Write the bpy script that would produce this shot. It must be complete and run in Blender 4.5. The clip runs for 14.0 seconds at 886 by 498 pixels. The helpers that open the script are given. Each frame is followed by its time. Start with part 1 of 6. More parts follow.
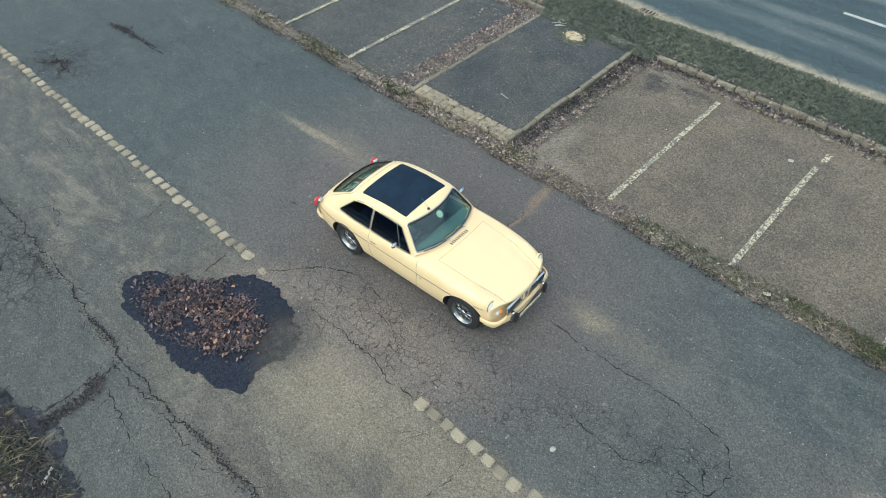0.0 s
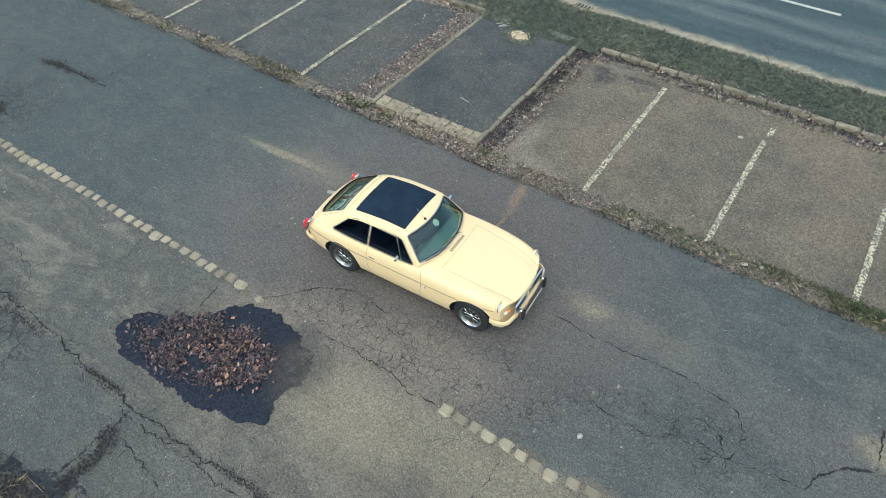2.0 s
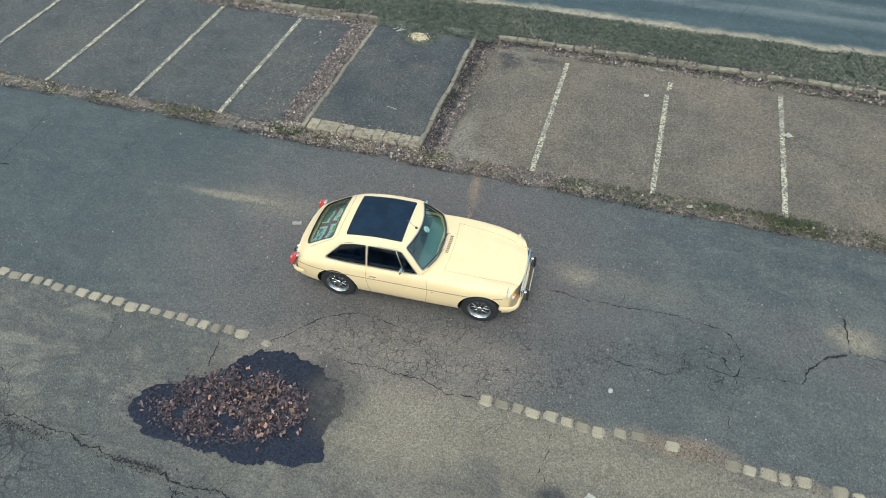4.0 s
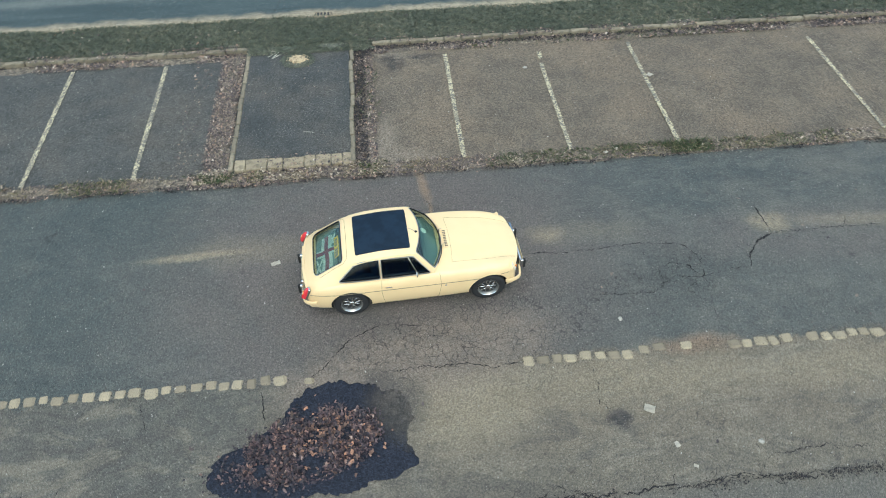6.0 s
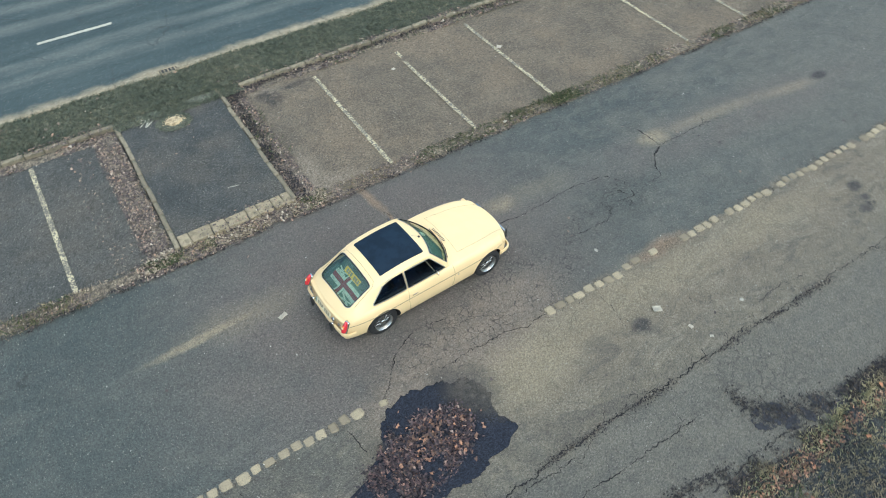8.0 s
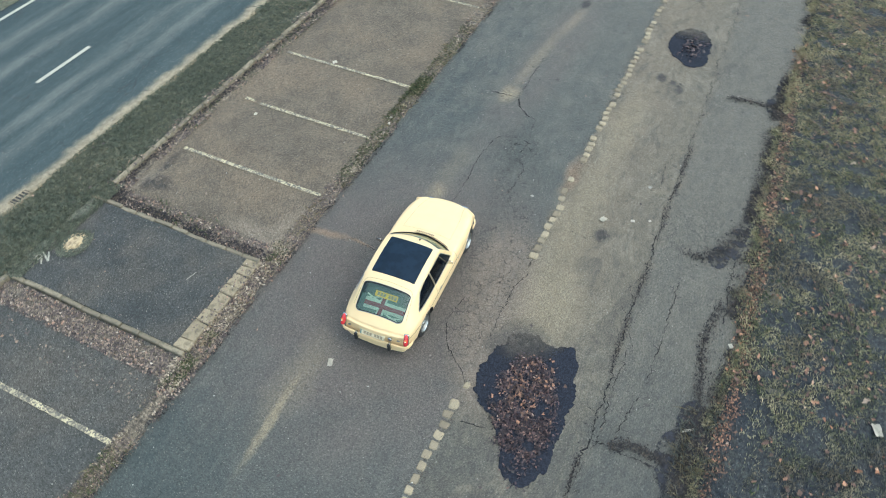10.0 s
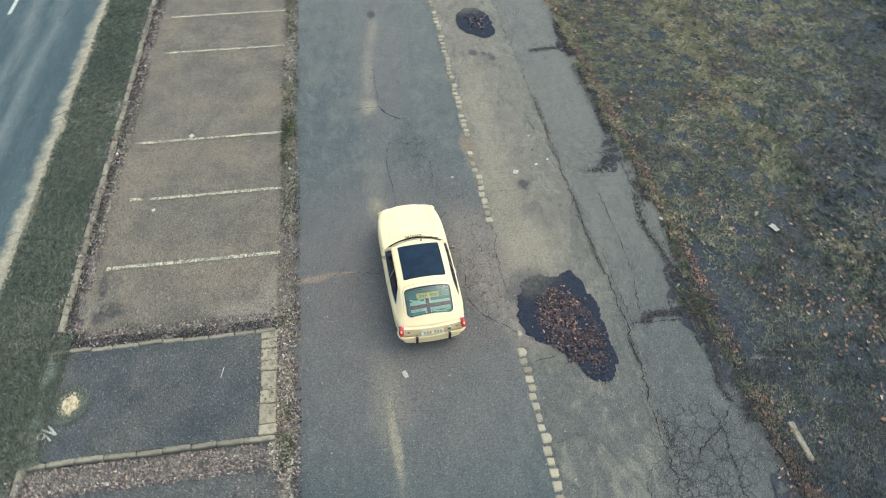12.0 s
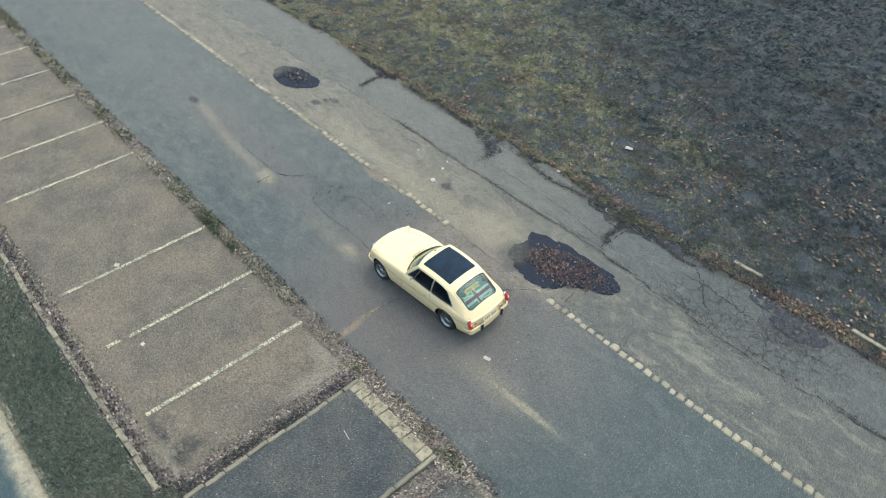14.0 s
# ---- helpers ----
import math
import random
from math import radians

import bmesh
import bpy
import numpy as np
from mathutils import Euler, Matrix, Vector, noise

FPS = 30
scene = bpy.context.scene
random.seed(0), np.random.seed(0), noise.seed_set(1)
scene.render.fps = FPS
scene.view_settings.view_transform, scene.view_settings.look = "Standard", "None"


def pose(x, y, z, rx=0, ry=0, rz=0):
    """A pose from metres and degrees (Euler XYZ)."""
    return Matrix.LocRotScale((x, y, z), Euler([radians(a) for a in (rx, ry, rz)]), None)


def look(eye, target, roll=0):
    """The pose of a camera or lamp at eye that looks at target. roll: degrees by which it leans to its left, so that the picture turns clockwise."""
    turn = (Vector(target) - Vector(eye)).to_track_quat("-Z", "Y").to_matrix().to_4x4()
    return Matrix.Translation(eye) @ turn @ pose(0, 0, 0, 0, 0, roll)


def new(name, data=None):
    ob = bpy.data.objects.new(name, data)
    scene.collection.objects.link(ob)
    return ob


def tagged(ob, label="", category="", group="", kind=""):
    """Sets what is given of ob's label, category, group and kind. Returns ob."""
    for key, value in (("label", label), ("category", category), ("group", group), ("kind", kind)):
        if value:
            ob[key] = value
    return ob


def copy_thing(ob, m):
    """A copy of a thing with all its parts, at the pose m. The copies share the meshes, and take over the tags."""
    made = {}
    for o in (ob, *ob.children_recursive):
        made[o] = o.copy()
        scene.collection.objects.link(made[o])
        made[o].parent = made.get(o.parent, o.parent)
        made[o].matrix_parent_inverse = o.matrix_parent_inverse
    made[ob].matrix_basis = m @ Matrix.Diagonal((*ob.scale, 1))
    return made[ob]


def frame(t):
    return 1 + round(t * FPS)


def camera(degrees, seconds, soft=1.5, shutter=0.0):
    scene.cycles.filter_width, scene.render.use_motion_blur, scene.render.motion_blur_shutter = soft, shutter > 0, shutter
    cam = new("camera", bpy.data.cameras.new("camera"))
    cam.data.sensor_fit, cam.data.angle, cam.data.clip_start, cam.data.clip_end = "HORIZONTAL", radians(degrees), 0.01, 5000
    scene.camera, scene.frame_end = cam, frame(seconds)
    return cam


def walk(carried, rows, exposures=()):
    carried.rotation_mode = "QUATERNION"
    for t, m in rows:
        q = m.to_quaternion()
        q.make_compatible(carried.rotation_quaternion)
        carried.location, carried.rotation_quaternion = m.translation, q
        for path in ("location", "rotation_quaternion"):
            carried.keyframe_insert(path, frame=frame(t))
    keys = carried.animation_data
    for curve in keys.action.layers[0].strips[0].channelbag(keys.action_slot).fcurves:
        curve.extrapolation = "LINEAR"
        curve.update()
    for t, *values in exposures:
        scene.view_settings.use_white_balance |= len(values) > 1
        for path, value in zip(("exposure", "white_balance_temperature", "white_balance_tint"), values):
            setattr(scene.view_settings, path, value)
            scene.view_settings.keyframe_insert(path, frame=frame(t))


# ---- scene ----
cam = camera(65.2, 14.0, soft=1.0, shutter=0.4)
PATH = [
    (0, (7.126, -3.373, 8.134), (6.182, -2.369, 6.684), -0.3),
    (0.5, (6.976, -3.504, 8.201), (6.061, -2.479, 6.748), -0.2),
    (1, (6.789, -3.662, 8.244), (5.908, -2.606, 6.792), -0.1),
    (1.5, (6.567, -3.864, 8.301), (5.735, -2.768, 6.85), -0.1),
    (2, (6.256, -4.117, 8.352), (5.489, -2.974, 6.901), 0.1),
    (2.5, (5.888, -4.384, 8.47), (5.199, -3.199, 7.014), 0.1),
    (3, (5.438, -4.678, 8.567), (4.842, -3.447, 7.109), 0.3),
    (3.2, (5.288, -4.761, 8.596), (4.724, -3.516, 7.137), -0.1),
    (5.3, (2.833, -5.853, 9.146), (2.75, -4.496, 7.679), -0.6),
    (5.5, (2.487, -5.94, 9.208), (2.463, -4.585, 7.737), -0.6),
    (6, (1.633, -6.015, 9.43), (1.76, -4.674, 7.952), -0.5),
    (6.5, (0.74, -6.019, 9.614), (1.017, -4.703, 8.133), -0.4),
    (7, (-0.207, -5.925, 9.812), (0.218, -4.654, 8.327), -0.3),
    (7.5, (-1.199, -5.709, 9.994), (-0.624, -4.502, 8.507), -0.1),
    (8, (-2.191, -5.379, 10.195), (-1.471, -4.255, 8.704), -0.1),
    (8.2, (-2.593, -5.225, 10.3), (-1.82, -4.142, 8.807), -0.0),
    (10.3, (-6.522, -1.783, 11.349), (-5.281, -1.32, 9.851), 0.0),
    (10.5, (-6.842, -1.334, 11.405), (-5.571, -0.941, 9.912), 0.0),
    (11, (-7.526, -0.075, 11.598), (-6.201, 0.127, 10.114), 0.3),
    (11.5, (-8.037, 1.379, 11.825), (-6.687, 1.379, 10.349), 0.6),
    (12, (-8.311, 2.941, 12.083), (-6.968, 2.735, 10.615), 0.7),
    (12.5, (-8.383, 4.701, 12.25), (-7.074, 4.273, 10.799), 1.1),
    (13, (-8.224, 6.494, 12.415), (-6.977, 5.857, 10.987), 1.4),
    (13.5, (-7.759, 8.305, 12.65), (-6.599, 7.479, 11.246), 1.6),
    (14, (-7.028, 10.189, 12.791), (-5.976, 9.18, 11.422), 1.8),
]
walk(cam, [(t, look(eye, target, roll)) for t, eye, target, roll in PATH],
     [(t, stops, kelvin, -4) for t, stops, kelvin in ((0, 0.79, 6260), (3, 0.80, 6270), (6, 0.81, 6320), (8, 0.86, 6350), (11, 0.98, 6350), (14, 1.07, 6400))])

# ---- light: thin overcast, a broad soft sun ----
world = bpy.data.worlds.new("sky")
scene.world = world
world.use_nodes = True
wn = world.node_tree
sky = wn.nodes.new("ShaderNodeTexSky")
sky.sky_type = "NISHITA"
sky.sun_disc = False
sky.sun_elevation = radians(62)
sky.sun_rotation = radians(175)
sky.dust_density = 3.0
sky.ozone_density = 1.0
wn.links.new(sky.outputs[0], wn.nodes["Background"].inputs["Color"])
wn.nodes["Background"].inputs["Strength"].default_value = 0.165

sun = new("sun", bpy.data.lights.new("sun", "SUN"))
sun.data.energy = 0.98
sun.data.angle = radians(160)
sun.data.color = (0.93, 0.97, 0.99)
sun.matrix_world = look((-0.6, -4.0, 7.6), (0, 0, 0))

# ---- materials ----
class Nodes:
    """Short hand for building one node material."""

    def __init__(self, name):
        self.mat = bpy.data.materials.new(name)
        self.mat.use_nodes = True
        self.tree = self.mat.node_tree
        self.bsdf = self.tree.nodes["Principled BSDF"]
        self.out = self.tree.nodes["Material Output"]
        self.coords = self.add("ShaderNodeTexCoord").outputs["Object"]

    def add(self, kind):
        return self.tree.nodes.new(kind)

    def put(self, socket, value):
        if isinstance(value, bpy.types.NodeSocket):
            self.tree.links.new(value, socket)
        elif isinstance(value, (tuple, list)) and len(value) == 3 and socket.type == "RGBA":
            socket.default_value = (*value, 1)
        else:
            socket.default_value = value

    def noise(self, scale, detail=4.0, rough=0.55, vec=None, distort=0.0):
        n = self.add("ShaderNodeTexNoise")
        self.put(n.inputs["Vector"], vec or self.coords)
        n.inputs["Scale"].default_value = scale
        n.inputs["Detail"].default_value = detail
        n.inputs["Roughness"].default_value = rough
        n.inputs["Distortion"].default_value = distort
        return n.outputs["Fac"]

    def voronoi(self, scale, feature="F1", out="Distance", vec=None, random_=1.0):
        n = self.add("ShaderNodeTexVoronoi")
        n.feature = feature
        self.put(n.inputs["Vector"], vec or self.coords)
        n.inputs["Scale"].default_value = scale
        n.inputs["Randomness"].default_value = random_
        return n.outputs[out]

    def ramp(self, value, a, b, lo=0.0, hi=1.0, smooth=True):
        n = self.add("ShaderNodeMapRange")
        n.interpolation_type = "SMOOTHSTEP" if smooth else "LINEAR"
        self.put(n.inputs["Value"], value)
        for k, v in (("From Min", a), ("From Max", b), ("To Min", lo), ("To Max", hi)):
            self.put(n.inputs[k], v)
        return n.outputs[0]

    def math(self, op, a, b=0.0, clamp=False):
        n = self.add("ShaderNodeMath")
        n.operation, n.use_clamp = op, clamp
        self.put(n.inputs[0], a)
        self.put(n.inputs[1], b)
        return n.outputs[0]

    def mix(self, fac, a, b, blend="MIX"):
        n = self.add("ShaderNodeMix")
        n.data_type, n.blend_type = "RGBA", blend
        self.put(n.inputs[0], fac)
        self.put(n.inputs[6], a)
        self.put(n.inputs[7], b)
        return n.outputs[2]

    def warped(self, scale, amount):
        """Coordinates pushed about by noise, for irregular shapes."""
        n = self.add("ShaderNodeTexNoise")
        self.put(n.inputs["Vector"], self.coords)
        n.inputs["Scale"].default_value = scale
        n.inputs["Detail"].default_value = 5
        s = self.add("ShaderNodeVectorMath")
        s.operation = "SUBTRACT"
        self.put(s.inputs[0], n.outputs["Color"])
        s.inputs[1].default_value = (0.5, 0.5, 0.5)
        m = self.add("ShaderNodeVectorMath")
        m.operation = "MULTIPLY_ADD"
        self.put(m.inputs[0], s.outputs[0])
        m.inputs[1].default_value = (amount, amount, amount)
        self.put(m.inputs[2], self.coords)
        return m.outputs[0]

    def blob(self, cx, cy, rx, ry, turn=0.0, soft=0.5, vec=None):
        """1 inside an ellipse on the ground, fading to 0 past its rim."""
        n = self.add("ShaderNodeMapping")
        n.vector_type = "TEXTURE"
        self.put(n.inputs["Vector"], vec or self.coords)
        n.inputs["Location"].default_value = (cx, cy, 0)
        n.inputs["Rotation"].default_value = (0, 0, radians(turn))
        n.inputs["Scale"].default_value = (rx, ry, 100)
        ln = self.add("ShaderNodeVectorMath")
        ln.operation = "LENGTH"
        self.put(ln.inputs[0], n.outputs[0])
        return self.ramp(ln.outputs["Value"], 1.0 - soft, 1.0 + soft, 1.0, 0.0)

    def most(self, *masks):
        out = masks[0]
        for m in masks[1:]:
            out = self.math("MAXIMUM", out, m)
        return out

    def axis(self, which):
        n = self.add("ShaderNodeSeparateXYZ")
        self.put(n.inputs[0], self.coords)
        return n.outputs[which]

    def island(self):
        return self.add("ShaderNodeNewGeometry").outputs["Random Per Island"]

    def piece(self):
        return self.add("ShaderNodeObjectInfo").outputs["Random"]

    def colours(self, value, stops):
        n = self.add("ShaderNodeValToRGB")
        self.put(n.inputs[0], value)
        el = n.color_ramp.elements
        while len(el) < len(stops):
            el.new(0.5)
        for e, (p, c) in zip(el, stops):
            e.position, e.color = p, (*c, 1)
        return n.outputs[0]

    def done(self, colour, rough=0.9, bump=None, strength=0.4, distance=0.01, metal=0.0, **more):
        self.put(self.bsdf.inputs["Base Color"], colour)
        self.put(self.bsdf.inputs["Roughness"], rough)
        self.put(self.bsdf.inputs["Metallic"], metal)
        for k, v in more.items():
            self.put(self.bsdf.inputs[k.replace("_", " ")], v)
        if bump is not None:
            b = self.add("ShaderNodeBump")
            b.inputs["Strength"].default_value = strength
            b.inputs["Distance"].default_value = distance
            self.put(b.inputs["Height"], bump)
            self.put(self.bsdf.inputs["Normal"], b.outputs[0])
        return self.mat


def speckle(n, colour, fine=70.0, amount=0.5, flecks=0.35):
    """Aggregate: small light and dark stones over a binder colour, with a finer and a coarser mottle."""
    grain = n.voronoi(fine, out="Color")
    sep = n.add("ShaderNodeSeparateColor")
    n.put(sep.inputs[0], grain)
    value = n.ramp(sep.outputs[0], 0.0, 1.0, 1.0 - amount * 0.62, 1.0 + amount * 0.62, smooth=False)
    value = n.math("MULTIPLY", value, n.ramp(n.noise(fine * 0.35, 5, 0.7), 0.3, 0.7, 1.0 - amount * 0.55, 1.0 + amount * 0.55, smooth=False))
    lumps = n.add("ShaderNodeSeparateColor")
    n.put(lumps.inputs[0], n.voronoi(fine * 0.42, out="Color", vec=n.warped(fine * 0.3, 0.02)))
    value = n.math("MULTIPLY", value, n.ramp(lumps.outputs[0], 0.0, 1.0, 1.0 - amount * 0.14, 1.0 + amount * 0.14, smooth=False))
    fleck = n.ramp(sep.outputs[1], 0.972, 0.99, 0.0, flecks)
    hsv = n.add("ShaderNodeHueSaturation")
    n.put(hsv.inputs["Color"], colour)
    n.put(hsv.inputs["Value"], value)
    return n.mix(fleck, hsv.outputs[0], (0.42, 0.39, 0.33))


def make_pavement():
    n = Nodes("weathered_asphalt")
    y = n.axis(1)
    warp = n.warped(1.3, 0.55)
    fine_warp = n.warped(6.0, 0.12)
    big = n.noise(0.35, 5, 0.6)
    mid = n.noise(1.6, 6, 0.62)
    patchy = n.noise(4.5, 5, 0.6)
    lane = n.mix(n.ramp(mid, 0.35, 0.7), (0.071, 0.084, 0.081), (0.098, 0.106, 0.098))
    lane = n.mix(n.ramp(big, 0.38, 0.68, 0.0, 0.55), lane, (0.114, 0.119, 0.110))
    lane = n.mix(n.ramp(n.noise(0.8, 4, 0.55, distort=1.5), 0.52, 0.66, 0.0, 0.55), lane, (0.142, 0.140, 0.124))
    lane = n.mix(n.ramp(n.noise(14, 6, 0.7), 0.42, 0.70, 0.0, 0.5), lane, (0.055, 0.061, 0.062))
    old = n.mix(n.ramp(patchy, 0.35, 0.68), (0.128, 0.118, 0.096), (0.182, 0.164, 0.126))
    old = n.mix(n.ramp(mid, 0.5, 0.74, 0.0, 0.8), old, (0.098, 0.095, 0.086))
    smear = n.ramp(n.noise(0.9, 4, 0.5, distort=1.6), 0.50, 0.66)
    old = n.mix(n.math("MULTIPLY", smear, 0.42), old, (0.225, 0.208, 0.170))
    old = n.mix(n.ramp(n.noise(1.7, 3, 0.5, distort=2.2), 0.56, 0.72, 0.0, 0.35), old, (0.085, 0.080, 0.072))
    far = n.mix(n.ramp(patchy, 0.3, 0.7), (0.110, 0.108, 0.096), (0.158, 0.150, 0.126))
    east = n.ramp(n.math("ADD", n.axis(0), n.ramp(n.noise(0.5, 4), 0.3, 0.7, -1.5, 1.5)), -1.8, 3.4)
    old = n.mix(east, n.mix(0.45, old, (0.082, 0.084, 0.080)), n.mix(n.ramp(y, -2.1, -0.9, 0.28, 0.62), old, (0.218, 0.174, 0.124)))
    far = n.mix(east, n.mix(0.45, far, (0.070, 0.074, 0.071)), n.mix(0.55, far, (0.165, 0.148, 0.120)))
    # sandier lane past the car, with distance haze painted into its colour
    lane = n.mix(n.ramp(n.math("ADD", n.axis(0), n.ramp(n.noise(0.4, 4), 0.3, 0.7, -2.5, 2.5)), 7.0, 14.0, 0.0, 0.5), lane, (0.146, 0.138, 0.118))
    # cloudy pale smears drawn out along the drive
    drawn = n.add("ShaderNodeMapping")
    n.put(drawn.inputs["Vector"], n.warped(0.8, 0.5))
    drawn.inputs["Scale"].default_value = (0.55, 1.5, 1.0)
    wisps = n.ramp(n.noise(1.5, 6, 0.68, vec=drawn.outputs[0], distort=0.8), 0.49, 0.64)
    old = n.mix(n.math("MULTIPLY", wisps, 0.7), old, (0.238, 0.208, 0.158))
    gloom = n.ramp(n.noise(2.0, 5, 0.62, vec=drawn.outputs[0], distort=1.2), 0.50, 0.64, 0.0, 0.5)
    old = n.mix(gloom, old, (0.090, 0.082, 0.072))
    far = n.mix(n.math("MULTIPLY", wisps, 0.22), far, (0.185, 0.175, 0.148))
    lane = n.mix(n.math("MULTIPLY", wisps, 0.42), lane, (0.165, 0.162, 0.142))
    lane = n.mix(n.math("MULTIPLY", gloom, 0.6), lane, (0.048, 0.056, 0.058))
    far = n.mix(n.math("MULTIPLY", gloom, 0.4), far, (0.060, 0.064, 0.064))
    worn = n.ramp(n.math("ADD", y, n.ramp(n.noise(0.9, 5, 0.6), 0.3, 0.7, -0.5, 0.5)), 2.6, 3.6, 1.0, 0.0)
    worn = n.math("MULTIPLY", worn, n.ramp(n.axis(0), -1.0, 7.0, 0.12, 0.40))
    lane = n.mix(n.math("MULTIPLY", worn, n.ramp(patchy, 0.25, 0.7, 0.5, 0.95)), lane, (0.150, 0.142, 0.122))
    # warm round the car, teal in the west: the view's radial tint painted in
    warm = n.math("MULTIPLY", n.blob(1.4, 2.2, 3.6, 3.2, 0, 0.6, warp), n.ramp(n.noise(1.3, 5, 0.6), 0.3, 0.65, 0.35, 0.75))
    lane = n.mix(n.ramp(n.math("ADD", n.axis(0), n.ramp(n.noise(0.5, 4), 0.3, 0.7, -1.5, 1.5)), -5.0, -1.5, 0.45, 0.0), lane, (0.062, 0.080, 0.078))
    lane = n.mix(warm, lane, (0.148, 0.130, 0.112))
    wy = n.math("ADD", y, n.ramp(n.noise(2.2, 5, 0.6), 0.3, 0.7, -0.12, 0.12))
    # first mask puts the view's warm middle into the asphalt colour
    rub_tint = n.most(n.blob(1.6, 2.3, 3.4, 2.8, 4, 0.55, warp), n.math("MULTIPLY", n.blob(10.5, 2.2, 4.0, 0.6, -3, 0.6, warp), 0.7))
    lane = n.mix(n.math("MULTIPLY", rub_tint, n.ramp(n.noise(1.1, 6, 0.65), 0.30, 0.68, 0.35, 0.95)), lane, (0.150, 0.126, 0.114))
    base = n.mix(n.ramp(wy, -0.10, 0.10), old, lane)
    base = n.mix(n.ramp(wy, -2.60, -2.10, 1.0, 0.0), base, far)
    # brown broken surface where the cobbles are missing
    brown = n.most(n.blob(0.5, 0.05, 0.9, 0.42, 20, 0.6, warp), n.blob(1.9, 0.05, 1.7, 0.75, 8, 0.45, warp), n.blob(2.9, 0.35, 1.2, 0.6, 10, 0.5, warp))
    base = n.mix(n.math("MULTIPLY", brown, n.ramp(patchy, 0.25, 0.65, 0.45, 1.0)), base, (0.230, 0.188, 0.150))
    # wind-blown sand and dust
    dust = n.most(
        n.blob(-1.90, 2.85, 0.95, 0.10, 3, 0.6, fine_warp), n.blob(-2.3, 2.84, 0.5, 0.06, 3, 0.7, fine_warp), n.math("MULTIPLY", n.blob(-1.1, 2.92, 0.9, 0.28, -3, 0.9, warp), 0.45),
        n.math("MULTIPLY", n.blob(4.38, 2.68, 0.32, 0.17, 5, 0.9, warp), 0.85), n.math("MULTIPLY", n.blob(5.3, 2.68, 0.9, 0.22, 0, 0.9, warp), 0.25),
        n.math("MULTIPLY", n.blob(10.6, 2.48, 1.5, 0.15, -4, 0.9, fine_warp), 0.5), n.math("MULTIPLY", n.blob(12.9, 2.18, 0.9, 0.15, -7, 0.8, fine_warp), 0.5),
        n.blob(8.7, 2.62, 0.35, 0.18, 0, 0.8, warp), n.math("MULTIPLY", n.blob(2.6, -0.75, 1.3, 0.55, 4, 0.7, warp), 0.7),
        n.math("MULTIPLY", n.blob(5.0, -0.55, 2.6, 0.42, 0, 0.8, warp), 0.6), n.math("MULTIPLY", n.blob(8.5, -0.6, 1.6, 0.35, 0, 0.8, warp), 0.6))
    dust = n.math("MULTIPLY", dust, n.ramp(n.noise(11, 5, 0.7), 0.28, 0.58, 0.28, 0.95))
    base = n.mix(dust, base, (0.31, 0.258, 0.175))
    damp = n.most(n.blob(1.55, -0.62, 0.34, 0.40, 0, 0.7, warp), n.blob(1.3, -0.25, 0.4, 0.2, -30, 0.7, warp))
    base = n.mix(n.math("MULTIPLY", damp, 0.6), base, (0.055, 0.053, 0.052))
    # rust-brown soil in the seam that crosses the lane
    soil = n.most(n.blob(2.22, 4.30, 0.09, 0.50, 8, 0.7, fine_warp), n.blob(2.30, 3.55, 0.035, 0.3, -6, 0.6, fine_warp), n.blob(6.35, 0.02, 0.62, 0.16, 0, 0.7, warp))
    base = n.mix(n.math("MULTIPLY", soil, 0.95), base, (0.255, 0.185, 0.128))
    # damp and moss stains
    stain = n.most(
        n.blob(11.2, -0.95, 0.12, 0.1, 0, 0.5), n.blob(11.0, -1.45, 0.12, 0.1, 0, 0.5),
        n.blob(14.0, 2.14, 0.2, 0.12, 0, 0.6), n.blob(-8.1, 2.34, 0.4, 0.08, 4, 0.7, fine_warp), n.blob(-8.2, 0.62, 0.35, 0.2, 0, 0.7, warp),
        n.blob(-4.9, -3.5, 0.7, 0.5, 20, 0.5, warp), n.blob(4.75, -1.18, 0.18, 0.13, 0, 0.7, warp))
    base = n.mix(n.math("MULTIPLY", stain, n.ramp(n.noise(9.0, 6, 0.72), 0.42, 0.56, 0.0, 0.9)), base, (0.036, 0.033, 0.034))
    spots = n.most(n.blob(11.15, -0.93, 0.20, 0.13, 20, 0.5, fine_warp), n.blob(10.78, -1.50, 0.17, 0.12, 0, 0.5, fine_warp), n.blob(11.05, -1.28, 0.10, 0.08, 0, 0.6, fine_warp), n.blob(14.0, 2.14, 0.26, 0.14, 0, 0.6, fine_warp), n.blob(4.75, -1.15, 0.16, 0.12, 0, 0.7, fine_warp))
    base = n.mix(n.math("MULTIPLY", spots, 0.75), base, (0.045, 0.043, 0.044))
    base = speckle(n, base, 84.0, 0.60, 0.5)
    # crazed areas
    crazed = n.most(
        n.blob(2.3, 0.62, 2.3, 0.62, 6, 0.35, warp), n.blob(3.9, 0.9, 1.3, 0.75, 0, 0.4, warp), n.blob(6.75, 1.55, 0.75, 0.6, 0, 0.5, warp), n.blob(5.4, 1.3, 1.0, 0.4, 0, 0.5, warp), n.blob(3.2, 0.5, 1.0, 0.6, 0, 0.5, warp),
        n.blob(-4.1, -2.9, 1.9, 0.75, 10, 0.3, warp), n.blob(-8.0, 1.0, 1.2, 0.9, 0, 0.4, warp), n.blob(-3.6, -2.1, 1.1, 0.42, 5, 0.4, warp))
    edge = n.voronoi(8.4, "DISTANCE_TO_EDGE", vec=n.warped(9.0, 0.06))
    edge2 = n.voronoi(2.3, "DISTANCE_TO_EDGE", vec=n.warped(5.0, 0.16))
